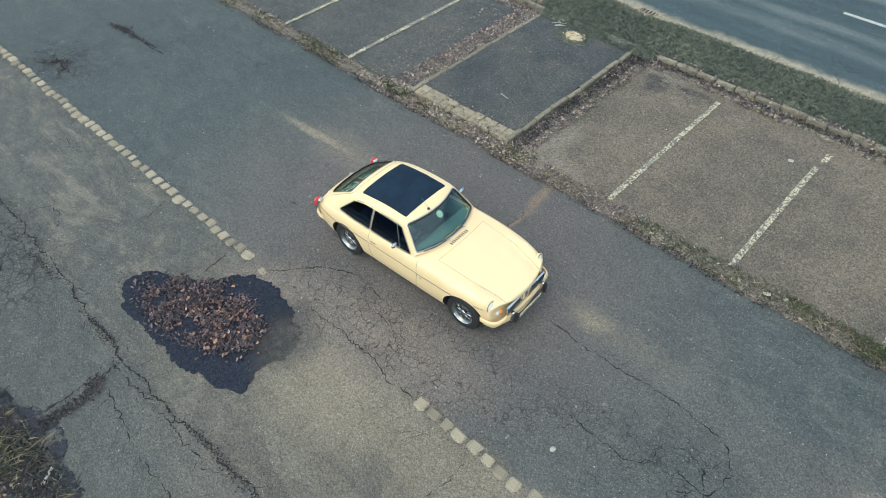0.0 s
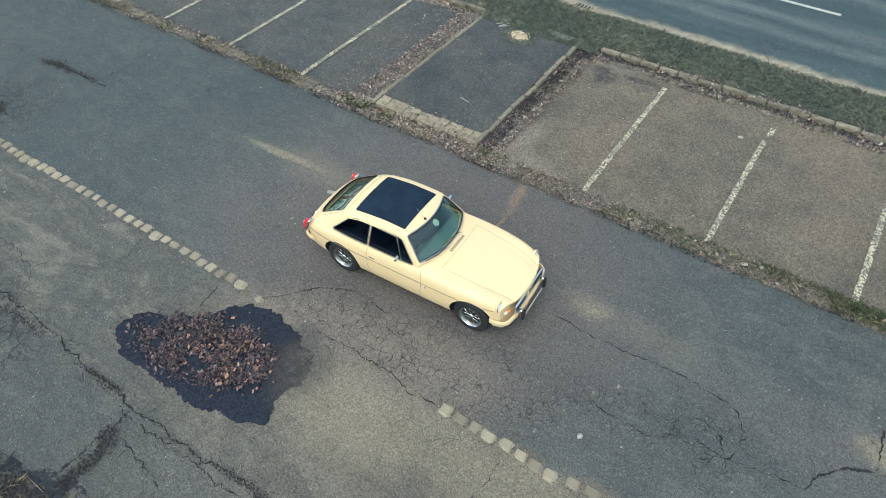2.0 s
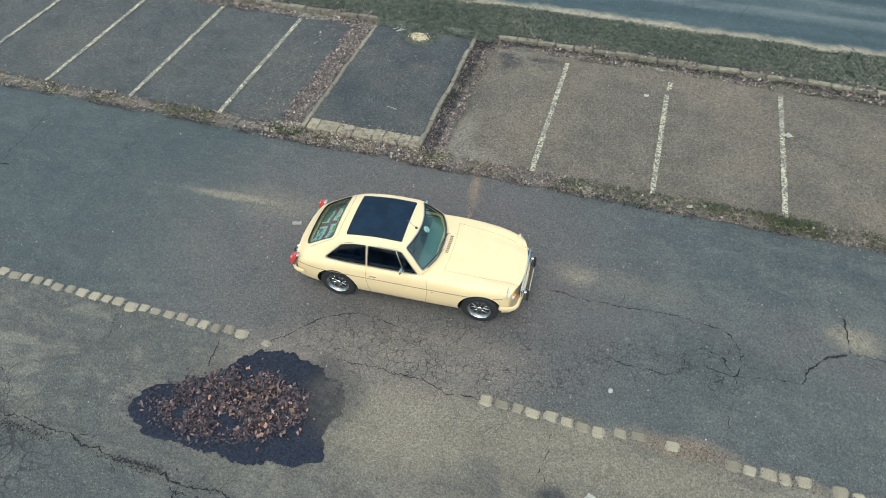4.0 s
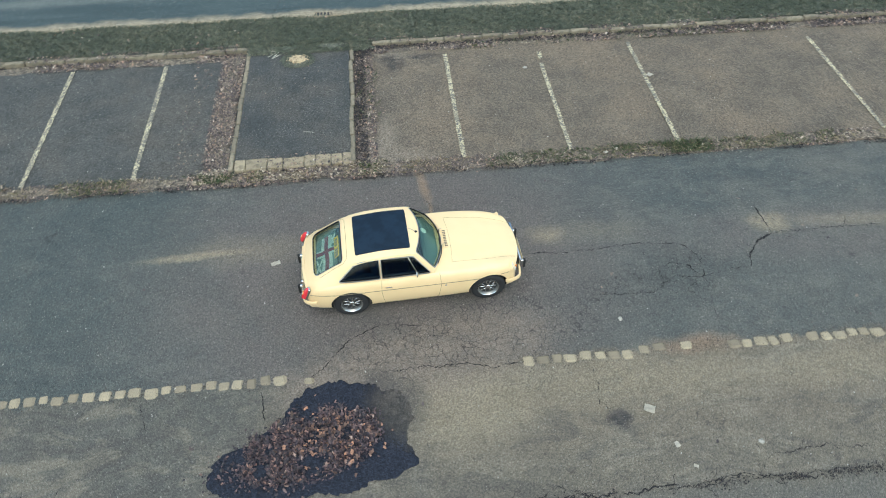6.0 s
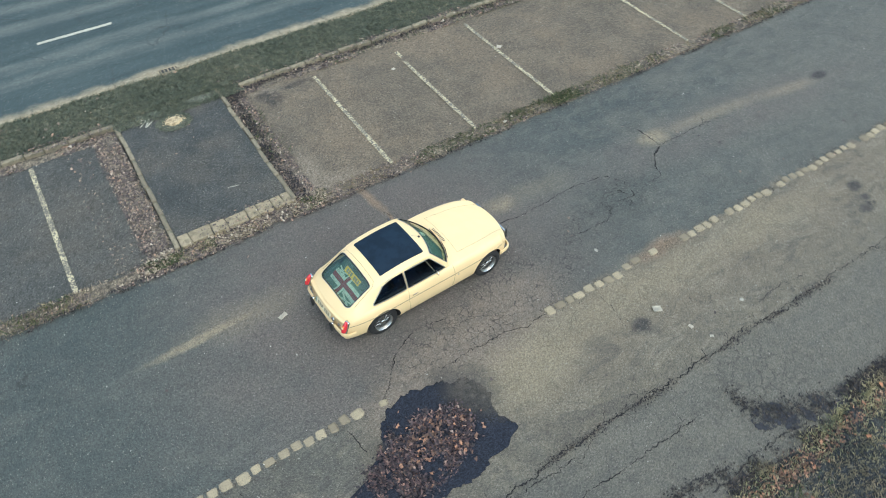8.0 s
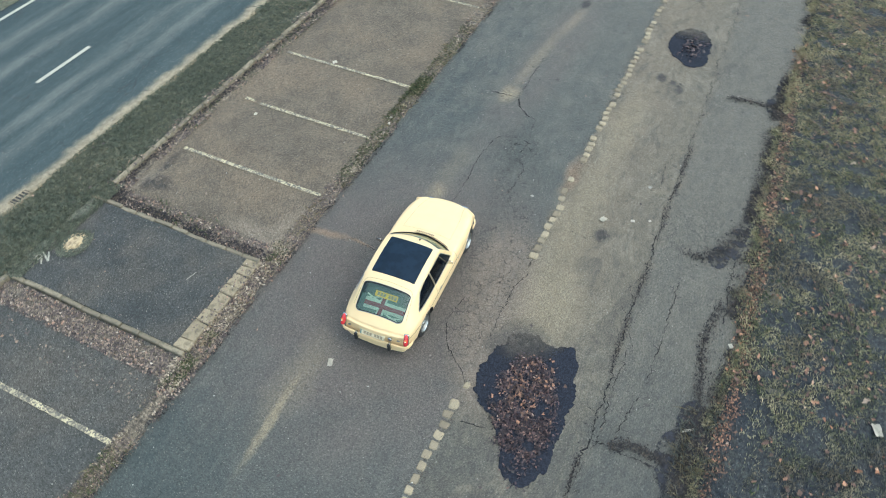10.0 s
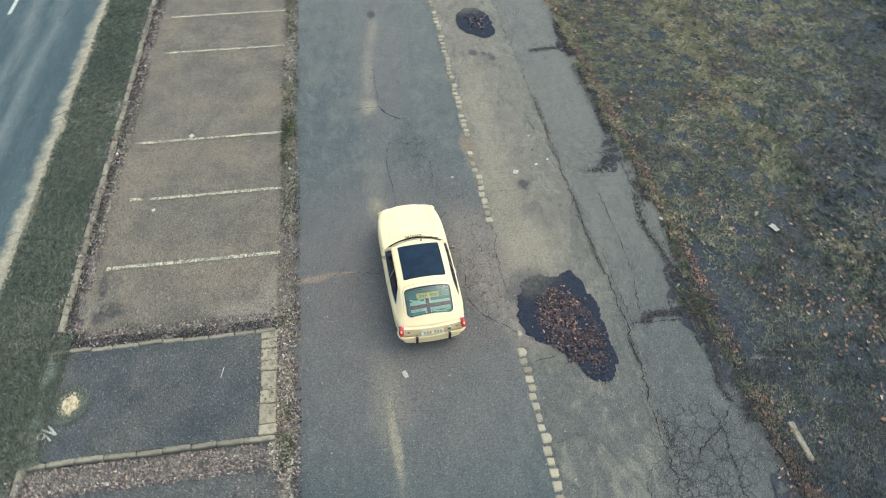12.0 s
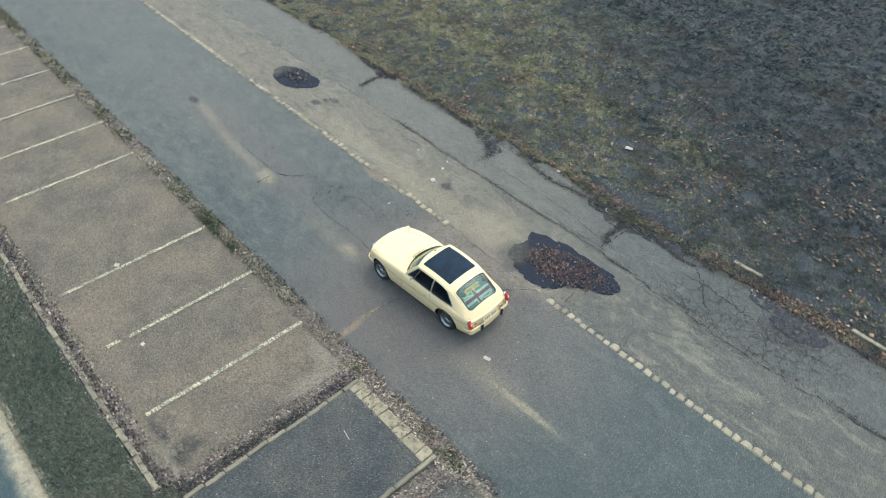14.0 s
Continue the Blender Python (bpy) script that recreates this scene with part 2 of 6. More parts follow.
    hair = n.math("MULTIPLY", n.ramp(edge, 0.014, 0.038, 1.0, 0.0), n.math("MULTIPLY", crazed, n.ramp(n.noise(3.1, 3), 0.36, 0.52)))
    hair2 = n.math("MULTIPLY", n.ramp(edge2, 0.006, 0.015, 1.0, 0.0), n.ramp(n.noise(0.9, 3), 0.59, 0.66))
    cells = n.most(n.blob(-4.1, -3.0, 2.3, 0.95, 8, 0.3, warp), n.math("MULTIPLY", n.blob(5.6, -3.0, 1.2, 0.6, 0, 0.4, warp), 0.5), n.blob(-8.2, 0.7, 0.9, 0.7, 0, 0.4, warp))
    edge3 = n.voronoi(3.3, "DISTANCE_TO_EDGE", vec=n.warped(5.0, 0.22))
    hair3 = n.math("MULTIPLY", n.ramp(edge3, 0.018, 0.050, 1.0, 0.0), n.math("MULTIPLY", cells, n.ramp(n.noise(2.3, 3), 0.30, 0.42)))
    cracks = n.most(hair, hair3, n.math("MULTIPLY", hair2, 0.7))
    base = n.mix(n.math("MULTIPLY", cracks, 0.72), base, (0.030, 0.028, 0.027))
    grit = n.math("ADD", n.voronoi(90.0), n.math("MULTIPLY", n.noise(34, 6, 0.7), 1.6))
    rough_strip = n.ramp(wy, -2.5, -2.2, 2.6, 1.1)
    grit = n.math("ADD", grit, n.math("MULTIPLY", n.noise(11, 5, 0.62), rough_strip))
    relief = n.math("SUBTRACT", grit, n.math("MULTIPLY", cracks, 1.6))
    return n.done(base, 0.8, relief, 1.0, 0.018)


def make_chippings(name, dark, light, tan, tan_amount):
    """Coarse chip-seal of the parking bays."""
    n = Nodes(name)
    mid = n.noise(1.1, 6, 0.62)
    pat = n.noise(5.5, 5, 0.6)
    base = n.mix(n.ramp(mid, 0.32, 0.68), dark, light)
    base = n.mix(n.math("MULTIPLY", n.ramp(n.noise(0.5, 5, 0.6), 0.42, 0.66), tan_amount), base, tan)
    base = n.mix(n.ramp(pat, 0.6, 0.75, 0, 0.35), base, dark)
    warp = n.warped(1.6, 0.5)
    pale = n.most(n.blob(1.55, 5.6, 0.25, 0.9, 0, 0.7, warp), n.blob(1.9, 5.25, 0.7, 0.2, 0, 0.7, warp), n.blob(1.75, 9.1, 0.5, 0.12, 0, 0.6, warp))
    base = n.mix(n.math("MULTIPLY", pale, 0.6), base, (0.26, 0.215, 0.165))
    oil = n.most(n.blob(1.85, 8.75, 0.2, 0.32, 0, 0.6, warp), n.blob(2.5, 9.02, 0.5, 0.1, 0, 0.7, warp))
    base = n.mix(n.math("MULTIPLY", oil, n.ramp(n.noise(8.0, 6, 0.7), 0.36, 0.56, 0.2, 0.9)), base, (0.045, 0.043, 0.041))
    base = speckle(n, base, 70.0, 0.72, 0.5)
    return n.done(base, 0.95, n.math("ADD", n.voronoi(66.0), n.math("MULTIPLY", n.noise(28, 6, 0.7), 1.5)), 1.0, 0.018)


def make_road():
    """Carriageway: wheel tracks polished pale, dusty gutter."""
    n = Nodes("carriageway_asphalt")
    y = n.axis(1)
    wob = n.math("ADD", y, n.ramp(n.noise(0.4, 4), 0.3, 0.7, -0.12, 0.12))
    streak = n.add("ShaderNodeMapping")
    n.put(streak.inputs["Vector"], n.coords)
    streak.inputs["Scale"].default_value = (0.12, 1.0, 1.0)
    lines = n.noise(2.4, 5, 0.6, vec=streak.outputs[0])
    base = n.mix(n.ramp(lines, 0.35, 0.7), (0.030, 0.048, 0.052), (0.050, 0.070, 0.072))

    def band(centre, half):
        return n.math("MULTIPLY", n.ramp(wob, centre - half, centre, 0, 1), n.ramp(wob, centre, centre + half, 1, 0))
    tracks = n.most(band(12.75, 0.42), band(13.55, 0.40), band(15.55, 0.45), band(16.7, 0.45))
    base = n.mix(n.math("MULTIPLY", tracks, n.ramp(lines, 0.25, 0.75, 0.30, 0.72)), base, (0.128, 0.140, 0.130))
    gutter = n.ramp(n.math("ADD", y, n.ramp(n.noise(1.7, 5, 0.6), 0.3, 0.7, -0.08, 0.08)), 11.34, 11.66, 1.0, 0.0)
    base = n.mix(gutter, base, n.mix(n.ramp(n.noise(6, 5), 0.3, 0.7), (0.21, 0.180, 0.125), (0.30, 0.258, 0.185)))
    crack = n.voronoi(0.9, "DISTANCE_TO_EDGE", vec=n.warped(3.0, 0.3))
    seam = n.math("MULTIPLY", n.ramp(crack, 0.006, 0.016, 1, 0), n.ramp(n.noise(0.6, 3), 0.5, 0.6))
    base = n.mix(n.math("MULTIPLY", seam, 0.6), base, (0.028, 0.03, 0.032))
    base = speckle(n, base, 70.0, 0.4)
    return n.done(base, 0.88, n.voronoi(70.0), 0.4, 0.008)


def make_soil(name, a, b, c):
    n = Nodes(name)
    base = n.mix(n.ramp(n.noise(0.8, 6, 0.65), 0.35, 0.65), a, b)
    base = n.mix(n.ramp(n.noise(11.0, 7, 0.75), 0.42, 0.62), base, c)
    base = speckle(n, base, 55.0, 0.8)
    return n.done(base, 1.0, n.noise(30, 6, 0.7), 0.9, 0.03)


def make_litter(name, stops, rough=0.75, patch=0.0):
    """Loose pieces, each of its own colour."""
    n = Nodes(name)
    value = n.math("MULTIPLY", n.island(), 1.0 - patch)
    if patch:
        value = n.math("ADD", value, n.ramp(n.noise(0.55, 5, 0.65), 0.36, 0.64, 0.0, patch * 0.45, smooth=False))
        value = n.math("ADD", value, n.ramp(n.noise(6.5, 3, 0.6), 0.36, 0.64, 0.0, patch * 0.55, smooth=False))
    base = n.colours(value, stops)
    base = n.mix(n.ramp(n.noise(40, 3), 0.4, 0.7, 0, 0.5), base, (0.05, 0.04, 0.03))
    return n.done(base, rough, n.noise(60, 3), 0.3, 0.004)


def make_grass(name, near, far, turn):
    """Lawn blades, patchy: yellow-green by the driveway, dull blue-green further out from painted-in dimming."""
    n = Nodes(name)
    value = n.math("MULTIPLY", n.island(), 0.34)
    value = n.math("ADD", value, n.ramp(n.noise(1.1, 4, 0.6), 0.37, 0.63, 0.0, 0.40, smooth=False))
    value = n.math("ADD", value, n.ramp(n.noise(4.0, 4, 0.6), 0.36, 0.64, 0.0, 0.32, smooth=False))
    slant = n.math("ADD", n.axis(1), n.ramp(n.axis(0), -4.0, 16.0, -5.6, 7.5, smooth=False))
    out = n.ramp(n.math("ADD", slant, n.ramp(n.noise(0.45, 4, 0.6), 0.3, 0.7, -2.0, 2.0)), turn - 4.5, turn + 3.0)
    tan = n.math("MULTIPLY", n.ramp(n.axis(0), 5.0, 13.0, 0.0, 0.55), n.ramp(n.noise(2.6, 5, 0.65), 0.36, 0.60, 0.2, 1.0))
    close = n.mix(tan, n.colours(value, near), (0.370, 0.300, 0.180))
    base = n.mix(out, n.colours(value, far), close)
    base = n.mix(n.ramp(n.noise(0.7, 3, 0.5), 0.50, 0.62, 0.0, 0.6), base, (0.140, 0.108, 0.084))
    return n.done(base, 0.9)


def make_stone(name, a, b, moss=(0.10, 0.10, 0.06), scale=9.0, moss_amount=0.45):
    n = Nodes(name)
    base = n.mix(n.piece(), a, b)
    base = n.mix(n.ramp(n.noise(scale, 6, 0.65), 0.45, 0.68, 0, moss_amount), base, moss)
    base = n.mix(n.ramp(n.noise(scale * 6, 4), 0.35, 0.7, 0.0, 0.4), base, (0.17, 0.15, 0.115))
    return n.done(base, 0.92, n.noise(scale * 5, 5, 0.65), 0.6, 0.008)


def make_plain(name, colour, rough=0.5, metal=0.0, vary=0.15, scale=12.0, **more):
    n = Nodes(name)
    dim = tuple(c * (1 - vary) for c in colour)
    return n.done(n.mix(n.ramp(n.noise(scale, 4), 0.35, 0.65), dim, colour), rough, None, metal=metal, **more)


def make_line_paint():
    """Road paint worn through to the chippings."""
    n = Nodes("worn_line_paint")
    wear = n.math("MULTIPLY", n.ramp(n.noise(26, 4, 0.6), 0.47, 0.54), n.ramp(n.noise(2.6, 4, 0.6), 0.32, 0.58, 0.25, 0.85))
    base = n.mix(wear, (0.125, 0.115, 0.10), n.mix(n.noise(9, 3), (0.50, 0.43, 0.26), (0.66, 0.58, 0.37)))
    return n.done(base, 0.85, n.voronoi(48.0), 0.6, 0.012)


def make_glass(name, tint, mirror=0.05, gloss=0.03):
    n = Nodes(name)
    tr = n.add("ShaderNodeBsdfTransparent")
    tr.inputs[0].default_value = (*tint, 1)
    gl = n.add("ShaderNodeBsdfGlossy")
    gl.inputs["Roughness"].default_value = gloss
    lw = n.add("ShaderNodeLayerWeight")
    lw.inputs[0].default_value = 0.5
    shine = n.math("ADD", n.math("MULTIPLY", n.math("POWER", lw.outputs["Facing"], 4.0), 0.6), mirror)
    mx = n.add("ShaderNodeMixShader")
    n.put(mx.inputs[0], shine)
    n.put(mx.inputs[1], tr.outputs[0])
    n.put(mx.inputs[2], gl.outputs[0])
    n.put(n.out.inputs["Surface"], mx.outputs[0])
    return n.mat


def make_car_paint():
    n = Nodes("cream_car_paint")
    base = n.mix(n.ramp(n.noise(3.0, 4), 0.35, 0.65), (0.740, 0.548, 0.300), (0.758, 0.564, 0.316))
    base = n.mix(n.ramp(n.noise(45, 3), 0.66, 0.76, 0, 0.12), base, (0.45, 0.38, 0.24))
    return n.done(base, 0.5, None, Coat_Weight=0.12, Coat_Roughness=0.15)


M = dict(
    pavement=make_pavement(),
    bays=make_chippings("bay_chippings", (0.118, 0.098, 0.075), (0.168, 0.136, 0.101), (0.214, 0.162, 0.112), 0.52),
    bays_grey=make_chippings("grey_bay_chippings", (0.064, 0.067, 0.064), (0.091, 0.090, 0.083), (0.132, 0.112, 0.090), 0.45),
    island=make_chippings("dark_island_asphalt", (0.048, 0.052, 0.052), (0.072, 0.074, 0.071), (0.112, 0.100, 0.084), 0.75),
    road=make_road(),
    soil=make_soil("lawn_soil", (0.030, 0.035, 0.040), (0.050, 0.053, 0.050), (0.016, 0.020, 0.027)),
    verge=make_soil("verge_soil", (0.085, 0.095, 0.072), (0.120, 0.118, 0.090), (0.068, 0.080, 0.060)),
    dirt=make_soil("leafy_dirt", (0.150, 0.124, 0.096), (0.225, 0.185, 0.138), (0.074, 0.064, 0.052)),
    crack=make_plain("crack_dirt", (0.028, 0.026, 0.027), 1.0, 0.0, 0.5, 20),
    cobble=make_stone("pale_cobble_stone", (0.20, 0.165, 0.115), (0.40, 0.335, 0.225), (0.13, 0.108, 0.08), 14.0, 0.65),
    kerb=make_stone("kerb_concrete", (0.170, 0.142, 0.100), (0.27, 0.228, 0.158), (0.085, 0.080, 0.055), 7.0, 0.85),
    slab=make_stone("pale_concrete_slab", (0.25, 0.205, 0.135), (0.36, 0.295, 0.195), (0.12, 0.100, 0.068), 6.0, 0.85),
    line=make_line_paint(),
    line_road=make_plain("road_line_paint", (0.44, 0.43, 0.36), 0.8, 0.0, 0.25, 14),
    leaves=make_litter("fallen_leaves", [(0.0, (0.040, 0.034, 0.040)), (0.32, (0.095, 0.074, 0.072)), (0.62, (0.175, 0.138, 0.118)), (0.84, (0.30, 0.24, 0.19)), (0.93, (0.38, 0.235, 0.165)), (1.0, (0.52, 0.46, 0.38))]),
    russet=make_litter("russet_leaves", [(0.0, (0.060, 0.036, 0.028)), (0.45, (0.130, 0.076, 0.058)), (0.78, (0.25, 0.135, 0.088)), (0.95, (0.40, 0.21, 0.125)), (1.0, (0.46, 0.36, 0.27))]),
    pale_leaves=make_litter("pale_dry_leaves", [(0.0, (0.17, 0.135, 0.10)), (0.5, (0.30, 0.245, 0.175)), (1.0, (0.50, 0.43, 0.33))]),
    bright_leaves=make_litter("orange_leaves", [(0.0, (0.10, 0.052, 0.036)), (0.5, (0.24, 0.110, 0.062)), (0.85, (0.42, 0.190, 0.095)), (1.0, (0.55, 0.42, 0.30))]),
    wet_leaves=make_litter("wet_leaves", [(0.0, (0.012, 0.010, 0.017)), (0.40, (0.026, 0.019, 0.029)), (0.68, (0.068, 0.044, 0.052)), (0.87, (0.135, 0.082, 0.080)), (0.97, (0.26, 0.150, 0.118)), (1.0, (0.38, 0.29, 0.24))], 0.55),
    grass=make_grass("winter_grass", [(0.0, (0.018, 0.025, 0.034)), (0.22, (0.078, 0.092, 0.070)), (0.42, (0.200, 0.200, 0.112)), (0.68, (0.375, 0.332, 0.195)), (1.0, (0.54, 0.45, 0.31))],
                     # far palette: the view's blue, darkened rim put into the blade colour
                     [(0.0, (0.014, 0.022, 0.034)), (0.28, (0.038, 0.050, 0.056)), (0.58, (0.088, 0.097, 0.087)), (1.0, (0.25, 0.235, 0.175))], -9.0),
    dull_grass=make_litter("dull_winter_grass", [(0.0, (0.014, 0.022, 0.030)), (0.30, (0.048, 0.062, 0.066)), (0.62, (0.112, 0.124, 0.108)), (1.0, (0.28, 0.275, 0.21))], 0.9, 0.62),
    verge_grass=make_litter("verge_grass_blades", [(0.0, (0.055, 0.076, 0.062)), (0.45, (0.105, 0.126, 0.094)), (0.75, (0.175, 0.176, 0.130)), (1.0, (0.32, 0.285, 0.21))], 0.9, 0.6),
    weed=make_litter("green_weeds", [(0.0, (0.030, 0.055, 0.022)), (0.6, (0.055, 0.085, 0.032)), (1.0, (0.13, 0.125, 0.06))], 0.85),
    straw=make_litter("dry_straw", [(0.0, (0.16, 0.13, 0.075)), (0.6, (0.24, 0.20, 0.12)), (1.0, (0.33, 0.28, 0.18))], 0.9),
    pebble=make_litter("pale_pebbles", [(0.0, (0.30, 0.28, 0.24)), (0.6, (0.48, 0.46, 0.40)), (1.0, (0.66, 0.64, 0.58))], 0.85),
    gravel=make_litter("brown_gravel", [(0.0, (0.09, 0.078, 0.06)), (0.6, (0.20, 0.17, 0.13)), (1.0, (0.36, 0.32, 0.25))], 0.9),
    moss=make_litter("dark_moss", [(0.0, (0.016, 0.017, 0.022)), (0.55, (0.026, 0.025, 0.029)), (0.85, (0.062, 0.052, 0.046)), (1.0, (0.14, 0.11, 0.085))], 0.95),
    crumb=make_litter("dark_grit", [(0.0, (0.045, 0.038, 0.034)), (0.7, (0.095, 0.078, 0.062)), (1.0, (0.20, 0.165, 0.12))], 0.95),
    paint=make_car_paint(),
    under=make_plain("underseal", (0.012, 0.012, 0.013), 0.9),
    rubber=make_plain("black_rubber", (0.016, 0.016, 0.017), 0.75),
    trim_black=make_plain("black_trim", (0.020, 0.021, 0.023), 0.45),
    vinyl=make_plain("black_sunroof_cloth", (0.012, 0.024, 0.042), 0.65, 0.0, 0.3, 5.0, Specular_IOR_Level=0.12),
    chrome=make_plain("chrome", (0.62, 0.62, 0.60), 0.18, 1.0, 0.1),
    rim=make_plain("grey_rim", (0.30, 0.30, 0.29), 0.35, 0.9, 0.2),
    steel=make_plain("dull_steel", (0.36, 0.36, 0.35), 0.35, 1.0, 0.25),
    seam=make_plain("panel_gap", (0.26, 0.21, 0.12), 0.9),
    strip=make_plain("side_strip_metal", (0.30, 0.25, 0.17), 0.4, 0.4),
    glass=make_glass("tinted_screen_glass", (0.76, 0.86, 0.81), 0.06),
    side_glass=make_glass("dark_side_glass", (0.24, 0.32, 0.46), 0.03),
    lens=make_plain("clear_lamp_lens", (0.75, 0.73, 0.66), 0.08, 0.0, 0.1, 30, Coat_Weight=0.8),
    red=make_plain("red_lamp_lens", (0.62, 0.035, 0.045), 0.2, 0.0, 0.2, 30, Coat_Weight=0.6),
    amber=make_plain("amber_lamp_lens", (0.85, 0.27, 0.06), 0.2, 0.0, 0.2, 30, Coat_Weight=0.6),
    seat=make_plain("dark_seat_vinyl", (0.070, 0.110, 0.135), 0.6),
    # grey-green of carpet and dash stands in for sky reflected in the glass
    carpet=make_plain("dark_carpet", (0.13, 0.19, 0.18), 1.0),
    dash=make_plain("dashboard_vinyl", (0.12, 0.20, 0.19), 0.6),
    plate_white=make_plain("white_plate", (0.66, 0.58, 0.40), 0.4),
    plate_yellow=make_plain("yellow_plate", (0.88, 0.52, 0.07), 0.4),
    ink=make_plain("plate_ink", (0.30, 0.25, 0.17), 0.6),
    flag_blue=make_plain("faded_blue_cloth", (0.27, 0.36, 0.31), 0.9, 0.0, 0.3, 20),
    flag_white=make_plain("white_cloth", (0.86, 0.88, 0.78), 0.9, 0.0, 0.25, 20),
    flag_red=make_plain("dark_red_cloth", (0.42, 0.12, 0.13), 0.9, 0.0, 0.25, 20),
    sticker=make_plain("pale_sticker", (0.62, 0.70, 0.60), 0.5),
    worn_white=make_plain("worn_white_paint", (0.42, 0.41, 0.34), 0.85, 0.0, 0.55, 40),
    paper=make_plain("white_paper", (0.60, 0.56, 0.47), 0.8, 0.0, 0.2, 20),
    wood=make_plain("fresh_cut_wood", (0.50, 0.39, 0.24), 0.85, 0.0, 0.55, 14),
    iron=make_plain("cast_iron", (0.035, 0.035, 0.035), 0.7, 0.3),
)


def make_puddle():
    n = Nodes("wet_asphalt")
    warp = n.warped(2.0, 0.3)
    damp = n.most(n.blob(1.40, -0.60, 0.42, 0.40, 0, 0.7, warp), n.blob(1.55, -1.0, 0.25, 0.3, 0, 0.6, warp))
    base = n.mix(n.math("MULTIPLY", damp, 0.7), n.mix(n.noise(5, 5), (0.014, 0.017, 0.026), (0.026, 0.029, 0.040)), (0.050, 0.050, 0.052))
    base = speckle(n, base, 70.0, 0.7, 0.02)
    ragged = n.warped(5.0, 0.30)
    drying = n.most(n.math("MULTIPLY", n.blob(1.62, -0.55, 0.55, 0.52, 20, 0.75, ragged), 0.80), n.blob(1.86, -1.08, 0.34, 0.30, 0, 0.6, ragged),
                    n.math("MULTIPLY", n.blob(14.0, -1.3, 0.5, 0.9, 0, 0.8, ragged), 0.75))
    drying = n.math("MULTIPLY", drying, n.ramp(n.noise(7, 5, 0.7), 0.25, 0.62, 0.55, 1.0))
    return n.done(base, 0.85, n.math("ADD", n.voronoi(62.0), n.noise(26, 4)), 0.4, 0.010, Specular_IOR_Level=0.14, Alpha=n.math("SUBTRACT", 1.0, drying))


def make_wet_soil():
    """Dark soil that thins out in shreds over the asphalt."""
    n = Nodes("wet_dark_soil")
    base = n.mix(n.noise(9, 6, 0.7), (0.010, 0.013, 0.022), (0.030, 0.029, 0.035))
    shred = n.ramp(n.noise(3.6, 8, 0.74), 0.46, 0.53)
    return n.done(speckle(n, base, 60.0, 0.8, 0.03), 0.8, n.noise(30, 6, 0.7), 0.8, 0.02, Alpha=shred)


M["puddle"] = make_puddle()
M["wet_soil"] = make_wet_soil()

# ---- building helpers ----
def mesh_object(name, verts, faces, material, parent=None, smooth=False):
    me = bpy.data.meshes.new(name)
    me.from_pydata([tuple(v) for v in verts], [], [tuple(f) for f in faces])
    for m in material if isinstance(material, (list, tuple)) else [material]:
        me.materials.append(m)
    if smooth:
        me.polygons.foreach_set("use_smooth", [True] * len(me.polygons))
    me.update()
    ob = new(name, me)
    ob.parent = parent
    return ob


def part(name, bm, material, parent, label="", smooth=True):
    """Links a bmesh as one mesh under a thing or a part."""
    me = bpy.data.meshes.new(name)
    bm.normal_update()
    bm.to_mesh(me)
    bm.free()
    me.materials.append(material)
    if smooth:
        me.polygons.foreach_set("use_smooth", [True] * len(me.polygons))
        me.set_sharp_from_angle(angle=radians(38))
    ob = new(name, me)
    ob.parent = parent
    if label:
        tagged(ob, label)
    return ob


def soup(name, verts, tris, material):
    """One mesh of very many triangles, straight from arrays."""
    me = bpy.data.meshes.new(name)
    me.vertices.add(len(verts))
    me.vertices.foreach_set("co", np.asarray(verts, np.float32).ravel())
    me.loops.add(tris.size)
    me.loops.foreach_set("vertex_index", tris.astype(np.int32).ravel())
    me.polygons.add(len(tris))
    me.polygons.foreach_set("loop_start", np.arange(0, tris.size, 3, dtype=np.int32))
    me.polygons.foreach_set("loop_total", np.full(len(tris), 3, np.int32))
    me.materials.append(material)
    me.update()
    me.validate()
    return new(name, me)


def n2(x, y, f, seed=0.0):
    return noise.fractal(Vector((x * f + seed, y * f - seed, seed * 1.7)), 1.0, 2.0, 4)


def sheet(name, xs, low, high, rows, height, material, depth=0.0):
    """A strip of ground between two edges, given as functions of x, with its own relief; depth closes its sides."""
    verts, faces = [], []
    for x in xs:
        a, b = low(x), high(x)
        for j in range(rows + 1):
            y = a + (b - a) * j / rows
            verts.append((x, y, height(x, y)))
    w = rows + 1
    for i in range(len(xs) - 1):
        for j in range(rows):
            faces.append((i * w + j, (i + 1) * w + j, (i + 1) * w + j + 1, i * w + j + 1))
    if depth:
        for j in (0, rows):
            base = len(verts)
            for i in range(len(xs)):
                x, y, z = verts[i * w + j]
                verts.append((x, y, z - depth))
            for i in range(len(xs) - 1):
                q = (i * w + j, (i + 1) * w + j, base + i + 1, base + i)
                faces.append(q if j else q[::-1])
    return mesh_object(name, verts, faces, material, smooth=True)


def steps(a, b, step):
    return [a + (b - a) * i / max(1, round((b - a) / step)) for i in range(max(1, round((b - a) / step)) + 1)]


def graded(a, b, near0, near1, fine, coarse):
    return steps(a, near0, coarse)[:-1] + steps(near0, near1, fine) + steps(near1, b, coarse)[1:]


# ---- the ground, from the lawn to the carriageway ----
LINE_Y, EDGE_Y, BACK_Y = 0.0, 4.72, 9.58
ISLE = (-1.66, 0.84)

